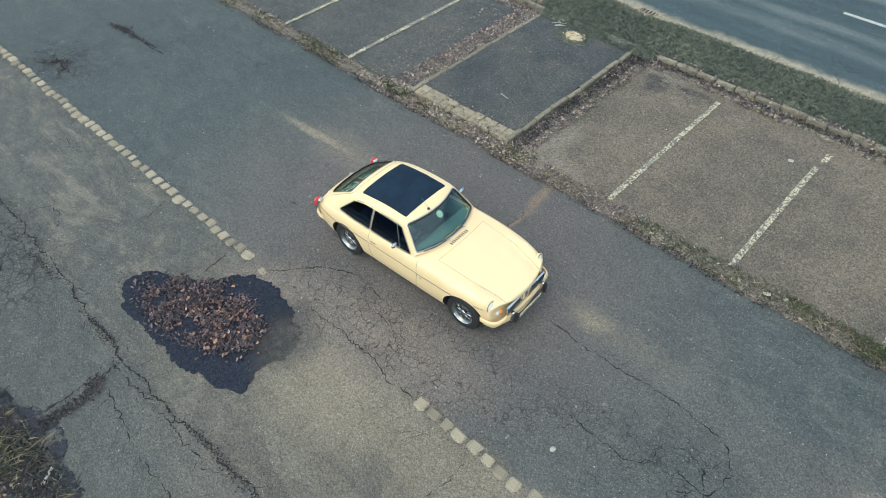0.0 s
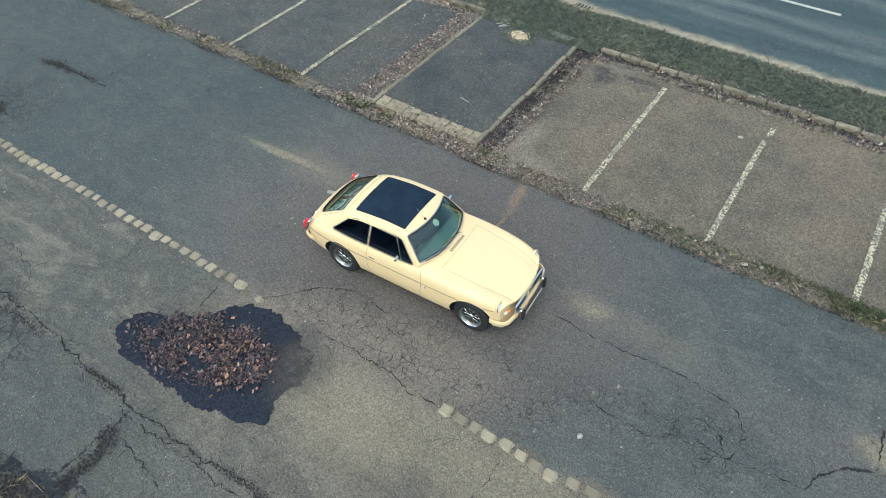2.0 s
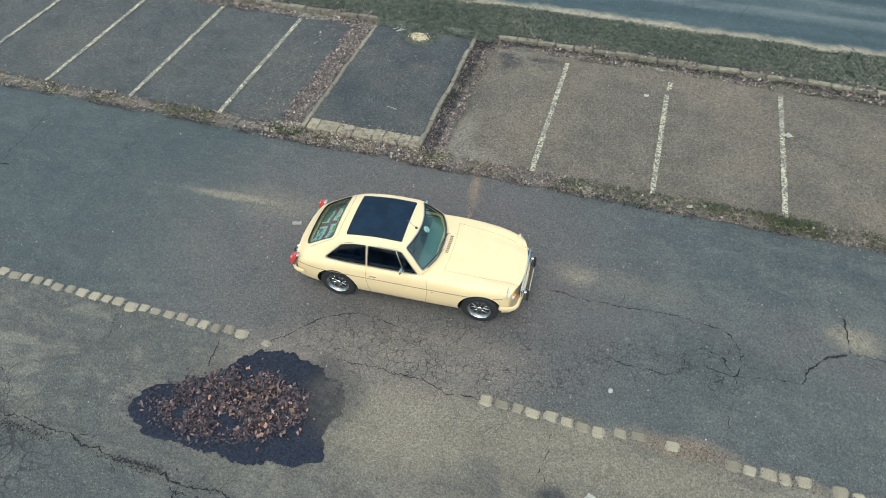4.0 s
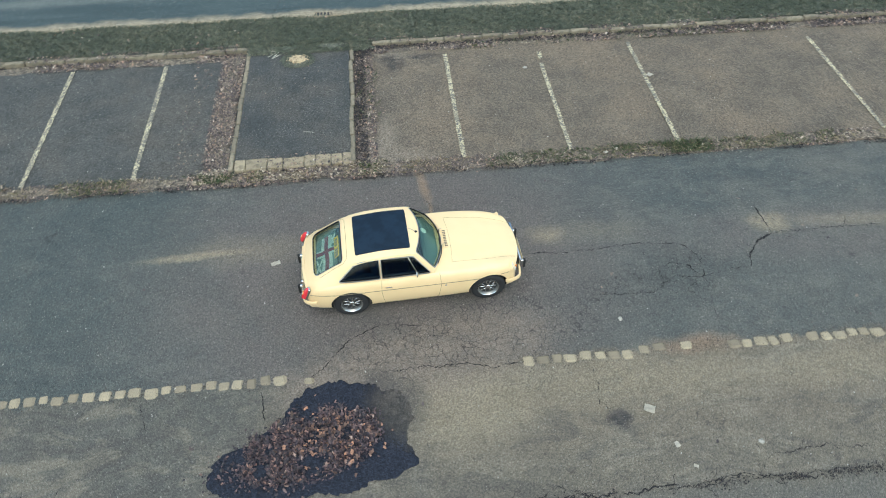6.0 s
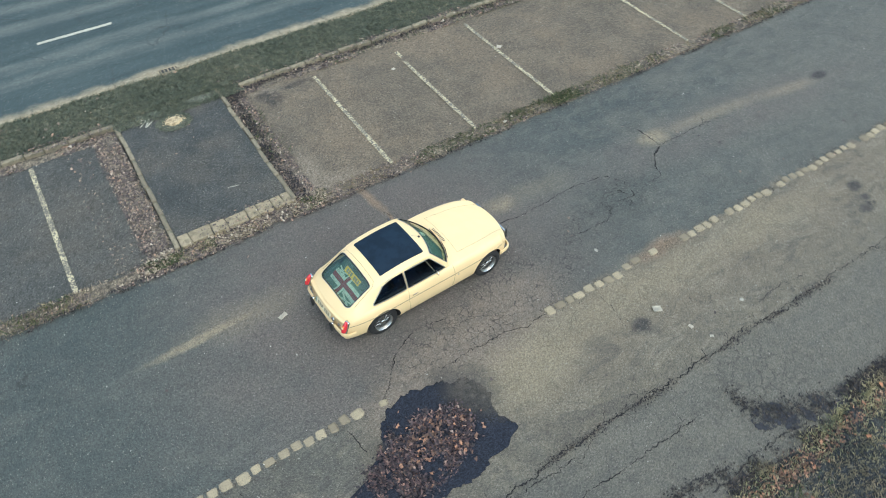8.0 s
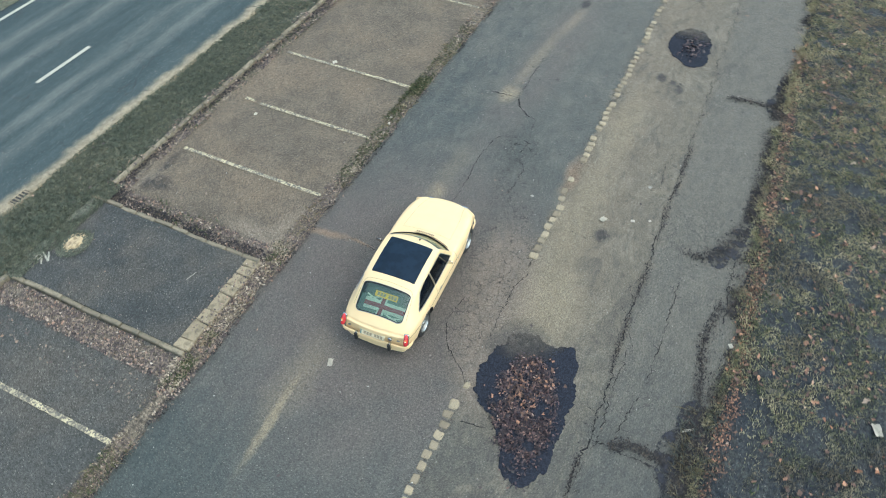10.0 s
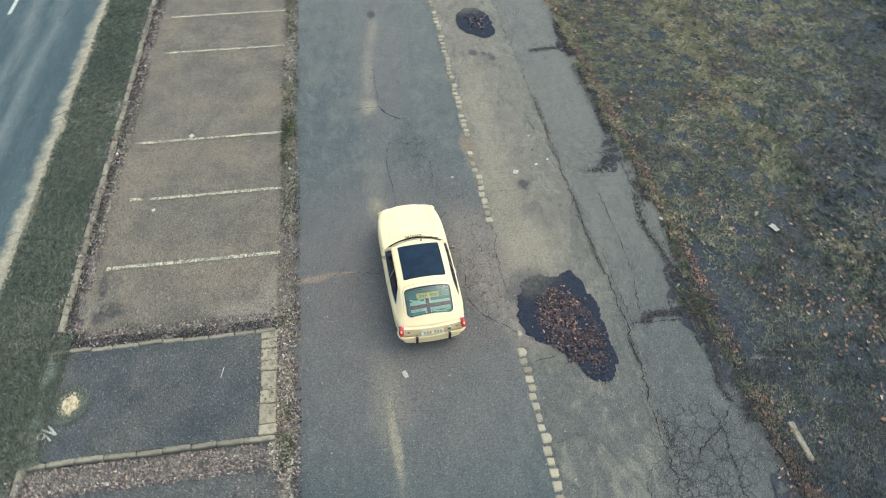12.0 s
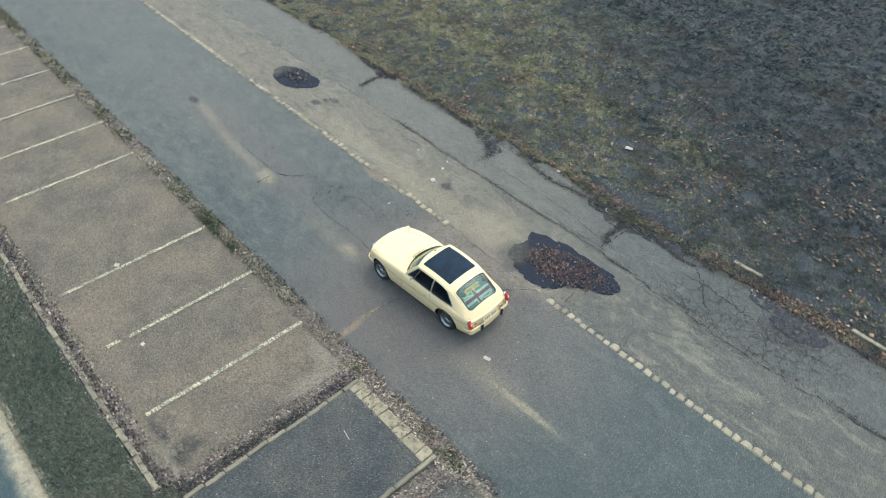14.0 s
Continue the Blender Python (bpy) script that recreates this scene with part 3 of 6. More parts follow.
disc = bmesh.new()
bmesh.ops.create_circle(disc, cap_ends=True, cap_tris=True, segments=64, radius=900)
bmesh.ops.translate(disc, verts=disc.verts, vec=(0, 0, -0.12))
ground = part("ground", disc, M["soil"], None)
tagged(ground, "rough brown winter grassland reaching away to the horizon", "ground", kind="structure")


HOLLOWS = ((0.0, -4.4, 1.0), (1.0, -4.6, 0.75), (1.6, -4.5, 0.5), (-0.8, -4.6, 0.5), (-4.6, -4.9, 0.5), (-0.5, -4.45, 0.4), (1.3, -4.3, 0.3), (1.74, -5.92, 0.28), (2.58, -7.10, 0.42), (5.58, -6.24, 0.25), (0.43, -5.33, 0.30), (-0.17, -4.95, 0.22), (4.3, -6.9, 0.3), (8.6, -6.1, 0.3), (-4.2, -6.2, 0.35), (6.9, -8.4, 0.5), (-1.6, -7.6, 0.45), (11.4, -7.2, 0.4))


def lawn_edge(x):
    base = -4.24 + 0.07 * n2(x, 0.0, 0.55, 3.1) + 0.07 * n2(x, 0.0, 2.4, 7.7) + 0.04 * n2(x, 0, 7.0, 1.3)
    return base + 0.12 * math.exp(-((x - 9.5) / 1.5) ** 2) - 0.14 * math.exp(-((x - 2.6) / 0.9) ** 2)


flat = sheet("driveway", graded(-60, 90, -14, 28, 0.25, 2.0), lambda x: -5.3, lambda x: EDGE_Y + 0.3, 60,
             lambda x, y: 0.010 * n2(x, y, 0.5, 5.0) - 0.004, M["pavement"])
tagged(flat, "old grey asphalt driveway, cracked and dusted with pale sand", "asphalt", kind="structure")

lawn = sheet("lawn", graded(-60, 90, -12, 24, 0.06, 1.0), lambda x: -70.0 if abs(x - 6) > 18 else -32.0, lawn_edge, 46,
             lambda x, y: 0.02 + 0.035 * n2(x, y, 0.7, 2.0) + 0.02 * n2(x, y, 3.0, 4.0) if y < lawn_edge(x) - 0.02 else 0.012, M["soil"], 0.06)
tagged(lawn, "patchy winter lawn of brown and green grass with fallen leaves", "lawn", kind="structure")

bays_e = sheet("parking_bays_east", graded(ISLE[1] + 0.06, 90, ISLE[1] + 0.06, 26, 0.3, 2.0), lambda x: EDGE_Y, lambda x: BACK_Y, 18,
               lambda x, y: 0.012 + 0.010 * n2(x, y, 0.6, 9.0), M["bays"], 0.04)
tagged(bays_e, "parking bays of coarse brownish worn chippings", "parking bays", kind="structure")
bays_w = sheet("parking_bays_west", graded(-60, ISLE[0] - 0.06, -14, ISLE[0] - 0.06, 0.3, 2.0), lambda x: EDGE_Y, lambda x: BACK_Y, 18,
               lambda x, y: 0.012 + 0.010 * n2(x, y, 0.6, 9.0), M["bays_grey"], 0.04)
tagged(bays_w, "parking bays of coarse grey worn chippings", "parking bays", kind="structure")
isle = sheet("island", steps(ISLE[0] + 0.05, ISLE[1] - 0.05, 0.1), lambda x: 5.09, lambda x: 9.75, 40,
             lambda x, y: 0.085 + 0.012 * n2(x, y, 0.9, 6.0) - 0.03 * max(0, (y - 9.2) / 0.55) - 0.035 * (y < 5.42), M["island"], 0.09)
tagged(isle, "raised island of dark patched asphalt between kerbs", "island", kind="structure")

verge = sheet("grass_verge", graded(-60, 90, -12, 26, 0.15, 1.0), lambda x: BACK_Y + 0.10 + (-0.28 + 0.10 * n2(x, 0, 2.0, 8.0) if ISLE[0] < x < ISLE[1] + 0.5 else 0.0),
              lambda x: 11.16 + 0.05 * n2(x, 0, 1.5, 2.2) + 0.03 * n2(x, 0, 6, 4.0), 14,
              lambda x, y: 0.085 + 0.03 * n2(x, y, 1.1, 1.0) - 0.06 * max(0.0, (y - 10.75) / 0.4), M["verge"], 0.14)
tagged(verge, "narrow verge of short dark green grass", "grass verge", kind="structure")

road = sheet("road", graded(-60, 90, -12, 26, 0.5, 2.0), lambda x: 11.05, lambda x: 18.4, 20, lambda x, y: 0.004 + 0.02 * (1 - ((y - 14.5) / 3.5) ** 2), M["road"], 0.06)
tagged(road, "two-lane asphalt carriageway with polished wheel tracks and sandy gutter", "road", kind="structure")
far_verge = sheet("far_verge", graded(-60, 90, -12, 26, 0.5, 2.0), lambda x: 18.35, lambda x: 60.0, 20, lambda x, y: 0.06 + 0.05 * n2(x, y, 0.4, 3.0), M["verge"], 0.1)
tagged(far_verge, "grass beyond the carriageway", "grass verge", kind="structure")


# ---- painted lines ----
def painted_bar(name, x0, x1, y0, y1, z, material, seed, rag=0.012, parent=None):
    """A bar of paint with ragged rims."""
    verts, faces = [], []
    along_y = (y1 - y0) > (x1 - x0)
    length = max(x1 - x0, y1 - y0)
    count = max(4, int(length / 0.05))
    for i in range(count + 1):
        t = i / count
        r0, r1 = rag * n2(t * length, seed, 9, 1.0), rag * n2(t * length, seed, 9, 5.0)
        if along_y:
            y = y0 + (y1 - y0) * t
            verts += [(x0 + r0, y, z), (x1 + r1, y, z)]
        else:
            x = x0 + (x1 - x0) * t
            verts += [(x, y0 + r0, z), (x, y1 + r1, z)]
    for i in range(count):
        q = (2 * i, 2 * i + 1, 2 * i + 3, 2 * i + 2)
        faces.append(q if along_y is False else q[::-1])
    return mesh_object(name, verts, faces, material, parent)


def bay_line(x, y0, y1, parent, seed):
    ob = painted_bar("bay_line", x - 0.050, x + 0.050, y0, y1, 0.027, M["line"], seed, parent=parent)
    return ob


for x, y1 in ((3.14, 9.0), (5.42, 8.35), (7.76, 9.05), (12.35, 8.8), (14.64, 8.9), (16.88, 8.9), (19.17, 8.9), (21.43, 8.9), (23.7, 8.9), (26.0, 8.9), (28.3, 8.9)):
    bay_line(x, 5.06, y1, bays_e, x)
bay_line(5.46, 8.55, 8.85, bays_e, 50)
for x in (-3.63, -5.83, -8.02, -10.2, -12.4, -14.6):
    bay_line(x, 5.06, 9.2, bays_w, x)
for k in range(-5, 10):
    painted_bar("lane_dash", 3.55 + 6 * k, 5.52 + 6 * k, 14.33, 14.45, 0.030, M["line_road"], k, 0.006, road)
painted_bar("edge_line", -60, 90, 17.86, 17.98, 0.014, M["line_road"], 3, 0.006, road)


# ---- cracks: dirt-filled seams ----
def seam(points, width, wander, seed, z=0.008):
    """Vertices and faces of a wandering, tapering ribbon through a few points."""
    rng = random.Random(seed)
    path = []
    for (xa, ya), (xb, yb) in zip(points, points[1:]):
        d = math.hypot(xb - xa, yb - ya)
        nx, ny = -(yb - ya) / d, (xb - xa) / d
        count = max(2, int(d / 0.03))
        for i in range(count):
            t = i / count
            off = wander * (n2(t * d, seed, 2.2, 1.0) + 0.55 * n2(t * d, seed, 9.0, 3.0) + 0.30 * n2(t * d, seed, 24.0, 6.0)) * math.sin(math.pi * t) ** 0.4
            off += rng.uniform(-0.012, 0.012) * min(1.0, wander / 0.05)
            path.append((xa + (xb - xa) * t + nx * off, ya + (yb - ya) * t + ny * off))
    path.append(points[-1])
    verts, faces = [], []
    for i, (x, y) in enumerate(path):
        xa, ya = path[max(0, i - 1)]
        xb, yb = path[min(len(path) - 1, i + 1)]
        d = math.hypot(xb - xa, yb - ya) or 1.0
        end = min(1.0, min(i, len(path) - 1 - i) / 6 + 0.15)
        half = width * 0.31 * end * max(0.06, 0.62 + 0.9 * n2(i * 0.045, seed, 5.0, 2.0) + rng.uniform(-0.35, 0.35))
        verts += [(x - (yb - ya) / d * half, y + (xb - xa) / d * half, z), (x + (yb - ya) / d * half, y - (xb - xa) / d * half, z)]
    for i in range(len(path) - 1):
        faces.append((2 * i, 2 * i + 1, 2 * i + 3, 2 * i + 2))
    return verts, faces


SEAMS = []


def crack(points, width, wander):
    SEAMS.append((points, width, wander))


crack([(-20, -2.2), (-7.7, -2.3), (-4.3, -2.12), (-2.4, -2.2), (0.0, -2.4), (3.3, -2.3), (5.4, -2.29)], 0.042, 0.1)
crack([(5.4, -2.29), (8, -2.28), (16, -2.2), (26, -2.3)], 0.024, 0.1)
crack([(-1.2, -2.33), (0.5, -2.5), (2.6, -2.42)], 0.025, 0.1)
crack([(4.9, -2.35), (6.2, -2.2), (7.6, -2.4)], 0.03, 0.08)
crack([(6.4, -2.25), (6.9, -1.95), (8.3, -2.0)], 0.018, 0.08)
crack([(3.0, -2.3), (3.6, -2.12), (4.2, -2.28)], 0.018, 0.05)
crack([(0.25, -2.75), (1.4, -2.98), (2.6, -3.02), (4.3, -3.0)], 0.026, 0.08)
crack([(-1.4, -3.95), (-0.6, -3.96), (0.3, -3.9), (1.6, -3.95), (2.9, -3.76), (3.4, -3.85)], 0.06, 0.1)
crack([(-2.1, -3.85), (-2.72, -3.22), (-3.1, -2.6)], 0.045, 0.1)
crack([(-0.6, -3.98), (-1.75, -3.7), (-2.1, -3.85)], 0.05, 0.08)
crack([(3.4, -4.0), (5.1, -3.95), (6.6, -4.05)], 0.045, 0.1)
crack([(0.0, -2.42), (-0.03, -2.95), (-0.06, -3.6)], 0.06, 0.07)
crack([(-6.5, -3.3), (-4.8, -3.1), (-3.3, -3.35), (-1.9, -3.35)], 0.03, 0.12)
crack([(-4.9, -2.2), (-4.6, -3.1), (-5.0, -3.9)], 0.026, 0.12)
crack([(-3.4, -2.15), (-3.2, -3.3), (-3.4, -4.2)], 0.022, 0.12)
crack([(-4.0, -2.1), (-3.8, -1.5)], 0.016, 0.08)
crack([(0.05, -0.01), (0.29, 0.16), (0.49, 0.42), (0.77, 0.72), (1.26, 0.93), (1.9, 0.85)], 0.032, 0.04)
crack([(0.97, 0.05), (1.79, 0.03), (2.36, 0.03)], 0.016, 0.06)
crack([(1.8, 0.0), (2.45, 0.04), (3.04, -0.1), (3.5, -0.04)], 0.026, 0.06)
crack([(1.4, 0.75), (2.4, 0.55), (3.3, 0.1)], 0.014, 0.1)
crack([(2.2, 0.9), (2.5, 0.4), (2.9, 0.0)], 0.012, 0.08)
crack([(4.0, 2.25), (4.69, 2.2), (5.32, 2.23), (5.92, 2.29), (6.4, 2.25)], 0.026, 0.06)
crack([(6.4, 2.25), (6.62, 2.22), (6.74, 2.23)], 0.050, 0.03)
crack([(6.74, 2.23), (6.9, 2.12), (6.98, 2.01), (7.06, 1.80), (7.02, 1.58)], 0.036, 0.07)
crack([(6.93, 1.39), (6.84, 1.52), (6.76, 1.69), (6.88, 1.86)], 0.040, 0.07)
crack([(7.02, 1.58), (6.93, 1.39), (7.0, 1.2)], 0.044, 0.06)
crack([(6.76, 1.69), (6.5, 1.78), (6.3, 1.66)], 0.018, 0.06)
crack([(4.88, 1.19), (5.45, 1.15), (5.99, 1.13), (6.44, 1.45)], 0.022, 0.06)
crack([(6.44, 1.45), (6.93, 1.39), (7.5, 1.5), (7.89, 1.55)], 0.026, 0.07)
crack([(6.9, 1.43), (6.6, 1.1), (6.9, 0.8)], 0.024, 0.07)
crack([(7.89, 1.55), (8.01, 1.85), (8.28, 2.15), (8.6, 2.27)], 0.070, 0.04)
crack([(8.6, 2.27), (8.6, 2.65), (8.56, 3.11)], 0.050, 0.05)
crack([(8.6, 2.27), (9.4, 2.30), (10.75, 2.31)], 0.028, 0.07)
crack([(6.2, 1.2), (6.25, 1.7), (6.0, 2.2)], 0.014, 0.08)
crack([(4.55, -0.08), (4.58, -0.55), (4.5, -1.05)], 0.022, 0.06)
crack([(2.2, 4.0), (2.32, 3.7), (2.15, 2.7)], 0.026, 0.05)
crack([(-8.6, 2.31), (-7.9, 2.38), (-6.7, 2.4)], 0.045, 0.06)
crack([(-7.0, 2.41), (-7.1, 3.5), (-7.12, 4.2)], 0.024, 0.08)
crack([(-12, 2.4), (-10.4, 2.3), (-8.6, 2.31)], 0.022, 0.08)
crack([(-0.67, -0.15), (-0.56, -0.75)], 0.032, 0.03)
crack([(-2.5, -0.1), (-2.3, -0.7)], 0.014, 0.06)
crack([(-9.2, 0.5), (-8.2, 0.7), (-7.4, 0.55)], 0.035, 0.1)
crack([(-4.6, -0.15), (-4.9, -0.55), (-5.6, -0.5)], 0.012, 0.08)
crack([(15.4, -0.9), (16.6, -1.3), (18.0, -1.5)], 0.03, 0.1)
crack([(-2.9, -2.1), (-3.5, -1.6), (-4.6, -1.45)], 0.02, 0.1)
sv, sf = [], []
for k, (points, width, wander) in enumerate(SEAMS):
    v, f = seam(points, width, wander, k * 1.37 + 2)
    sf += [tuple(i + len(sv) for i in q) for q in f]
    sv += v
twig = random.Random(5)
for k, (points, width, wander) in enumerate(SEAMS):
    for (xa, ya), (xb, yb) in zip(points, points[1:]):
        if max(xa, xb) > 18 or min(xa, xb) < -12:
            continue
        for _ in range(int(math.hypot(xb - xa, yb - ya) * 3.4)):
            t, side = twig.random(), twig.choice((-1, 1))
            x, y = xa + (xb - xa) * t, ya + (yb - ya) * t
            turn = math.atan2(yb - ya, xb - xa) + side * twig.uniform(0.5, 1.4)
            reach = twig.uniform(0.10, 0.42)
            mid_ = (x + reach * 0.5 * math.cos(turn), y + reach * 0.5 * math.sin(turn))
            turn += twig.uniform(-0.7, 0.7)
            v, f = seam([(x, y), mid_, (mid_[0] + reach * 0.5 * math.cos(turn), mid_[1] + reach * 0.5 * math.sin(turn))], 0.015, 0.04, 50 + k + t)
            sf += [tuple(i + len(sv) for i in q) for q in f]
            sv += v
cracks = mesh_object("cracks", sv, sf, M["crack"], flat)
tagged(cracks, "dark dirt-filled cracks", kind="stuff")


# ---- puddles ----
def puddle(name, ellipses, centre, seed, label):
    """A wet patch: the outline is the rim of a few merged ellipses, frayed by noise."""
    rim = []
    for i in range(220):
        a = 2 * math.pi * i / 220
        dx, dy = math.cos(a), math.sin(a)
        far = 0.05
        for cx, cy, rx, ry in ellipses:
            px, py = (centre[0] - cx) / rx, (centre[1] - cy) / ry
            ux, uy = dx / rx, dy / ry
            qa, qb, qc = ux * ux + uy * uy, px * ux + py * uy, px * px + py * py - 1
            disc_ = qb * qb - qa * qc
            if disc_ > 0:
                far = max(far, (-qb + math.sqrt(disc_)) / qa)
        far *= 1 + 0.06 * n2(dx * 1.5, dy * 1.5, 1.0, seed) + 0.05 * n2(dx * 6, dy * 6, 1.0, seed) + 0.035 * n2(dx * 22, dy * 22, 1.0, seed) + 0.025 * n2(dx * 70, dy * 70, 1.0, seed)
        rim.append((centre[0] + dx * far, centre[1] + dy * far))
    verts = [(*centre, 0.0125)]
    for f in (0.5, 0.97, 1.0):
        verts += [(centre[0] + (x - centre[0]) * f, centre[1] + (y - centre[1]) * f, 0.0125 if f < 1 else 0.006) for x, y in rim]
    faces = [(0, 1 + i, 1 + (i + 1) % 220) for i in range(220)]
    for r in range(2):
        for i in range(220):
            k = (i + 1) % 220
            faces.append((1 + r * 220 + i, 1 + (r + 1) * 220 + i, 1 + (r + 1) * 220 + k, 1 + r * 220 + k))
    ob = mesh_object(name, verts, faces, M[name])
    return tagged(ob, label, "puddle", kind="structure")


puddle("puddle", [(0.55, -1.0, 0.93, 0.92), (-0.55, -1.45, 0.80, 0.43), (1.22, -0.75, 0.38, 0.40), (1.24, -1.46, 0.40, 0.34), (1.12, -1.10, 0.43, 0.5), (-0.1, -1.3, 0.7, 0.62)], (0.25, -1.15), 4.0, "dark wet hollow in the asphalt, filled with leaves")
puddle("puddle", [(13.1, -1.3, 0.92, 0.60), (12.5, -1.5, 0.52, 0.42)], (12.95, -1.35), 9.0, "small dark wet hollow in the asphalt")
puddle("wet_soil", [(5.2, -3.62, 0.34, 0.22), (5.75, -3.88, 0.50, 0.20), (6.5, -4.06, 0.80, 0.14), (7.3, -4.12, 0.70, 0.12)], (5.8, -3.88), 7.0, "dark wet soil on the broken asphalt edge")
puddle("wet_soil", [(11.9, -4.10, 0.95, 0.22), (11.2, -4.0, 0.5, 0.3)], (11.7, -4.09), 8.0, "dark wet soil on the broken asphalt edge")
puddle("wet_soil", [(-4.95, -3.85, 0.75, 0.45), (-4.3, -4.1, 0.8, 0.3)], (-4.8, -3.95), 5.0, "dark wet soil on the broken asphalt edge")
puddle("wet_soil", [(0.25, -3.90, 0.65, 0.46), (0.95, -3.92, 0.60, 0.26), (-0.5, -4.0, 0.55, 0.30), (-1.2, -3.98, 0.5, 0.2)], (0.1, -3.95), 6.0, "dark wet soil on the broken asphalt edge")


# ---- loose stuff: grass, leaves, pebbles ----
rng = np.random.default_rng(7)


def blades(name, xs, ys, zs, height, width, lean, material):
    """Grass: one bent, tapered blade of two triangles at each place."""
    k = len(xs)
    turn = rng.uniform(0, 2 * np.pi, k)
    tip = rng.uniform(0, 2 * np.pi, k)
    h = height * rng.uniform(0.5, 1.4, k)
    out = h * lean * rng.uniform(0.4, 1.5, k)
    w = width * rng.uniform(0.6, 1.3, k)
    c, s = np.cos(turn) * w / 2, np.sin(turn) * w / 2
    tx, ty = np.cos(tip) * out, np.sin(tip) * out
    v = np.zeros((k, 4, 3))
    v[:, 0] = np.stack([xs - c, ys - s, zs], 1)
    v[:, 1] = np.stack([xs + c, ys + s, zs], 1)
    v[:, 2] = np.stack([xs + c * 0.8 + tx * 0.4, ys + s * 0.8 + ty * 0.4, zs + h * 0.65], 1)
    v[:, 3] = np.stack([xs + tx, ys + ty, zs + h], 1)
    t = np.arange(k)[:, None] * 4
    tris = np.concatenate([t + [0, 1, 2], t + [0, 2, 3]], 1).reshape(-1, 3)
    return soup(name, v.reshape(-1, 3), tris, material)


def leaves(name, xs, ys, zs, size, material, curl=0.45, tilt=0.35, long=1.3):
    """Fallen leaves: each a lobed, crumpled blade round a middle point."""
    k, lobes = len(xs), 9
    L = size * rng.uniform(0.45, 1.35, k)
    W = L / long * rng.uniform(0.65, 1.1, k)
    yaw = rng.uniform(0, 2 * np.pi, k)
    a, b = rng.normal(0, tilt, k), rng.normal(0, tilt, k)
    ang = np.linspace(0, 2 * np.pi, lobes, endpoint=False)[None] + rng.normal(0, 0.12, (k, lobes))
    rad = 0.5 * (1 + 0.24 * np.cos(5 * ang + rng.uniform(0, 6, (k, 1)))) * rng.uniform(0.72, 1.15, (k, lobes))
    px, py = np.cos(ang) * rad * L[:, None], np.sin(ang) * rad * W[:, None]
    fold = rng.uniform(-0.6, 1.5, k)[:, None] * curl
    pz = np.abs(py) * fold + rng.normal(0, 0.10 * curl, (k, lobes)) * L[:, None]
    px, py, pz = (np.concatenate([v, np.zeros((k, 1))], 1) for v in (px, py, pz))
    pz = pz + px * a[:, None] + py * b[:, None]
    pz -= pz.min(1, keepdims=True)
    c, s = np.cos(yaw)[:, None], np.sin(yaw)[:, None]
    v = np.stack([xs[:, None] + px * c - py * s, ys[:, None] + px * s + py * c, zs[:, None] + pz + 0.002], 2)
    t = np.arange(k)[:, None] * (lobes + 1)
    tris = np.concatenate([t + [i, (i + 1) % lobes, lobes] for i in range(lobes)], 1).reshape(-1, 3)
    return soup(name, v.reshape(-1, 3), tris, material)


def pebbles(name, xs, ys, zs, size, material):
    """Little stones: squashed, skewed octahedra."""
    k = len(xs)
    r = size * rng.uniform(0.4, 1.3, k)
    shape = np.array([(1, 0, 0), (0, 1, 0), (-1, 0, 0), (0, -1, 0), (0, 0, 0.7), (0, 0, -0.3)], float)
    v = shape[None] * r[:, None, None] * rng.uniform(0.6, 1.2, (k, 6, 1))
    yaw = rng.uniform(0, 6.3, k)
    c, s = np.cos(yaw)[:, None], np.sin(yaw)[:, None]
    x, y = v[..., 0] * c - v[..., 1] * s, v[..., 0] * s + v[..., 1] * c
    v = np.stack([xs[:, None] + x, ys[:, None] + y, zs[:, None] + v[..., 2] + r[:, None] * 0.25], 2)
    t = np.arange(k)[:, None] * 6
    tris = np.concatenate([t + f for f in ([0, 1, 4], [1, 2, 4], [2, 3, 4], [3, 0, 4], [1, 0, 5], [2, 1, 5], [3, 2, 5], [0, 3, 5])], 1).reshape(-1, 3)
    return soup(name, v.reshape(-1, 3), tris, material)


def clumped(k, x0, x1, y0, y1, freq, seed, keep=0.0):
    """Random places on a rectangle, thinned by noise so that they gather in clumps."""
    xs, ys = rng.uniform(x0, x1, k), rng.uniform(y0, y1, k)
    ok = np.array([n2(x, y, freq, seed) > keep + rng.normal(0, 0.12) for x, y in zip(xs, ys)])
    return xs[ok], ys[ok]


# lawn
def lawn_points(k, y0, y1, keep, freq, seed, x0=-11.0, x1=34.0):
    xs, ys = clumped(k, x0, x1, y0, y1, freq, seed, keep)
    edge = np.array([lawn_edge(x) for x in xs])
    ok = ys < edge + rng.normal(0.0, 0.05, len(xs))
    for hx, hy, hr in HOLLOWS:
        d = np.hypot(xs - hx, (ys - hy) * 1.25) / hr
        ok &= d > rng.normal(0.85, 0.22, len(xs))
    return xs[ok], ys[ok]


def lawn_z(xs, ys):
    return np.array([0.02 + 0.035 * n2(x, y, 0.7, 2.0) + 0.02 * n2(x, y, 3.0, 4.0) for x, y in zip(xs, ys)])


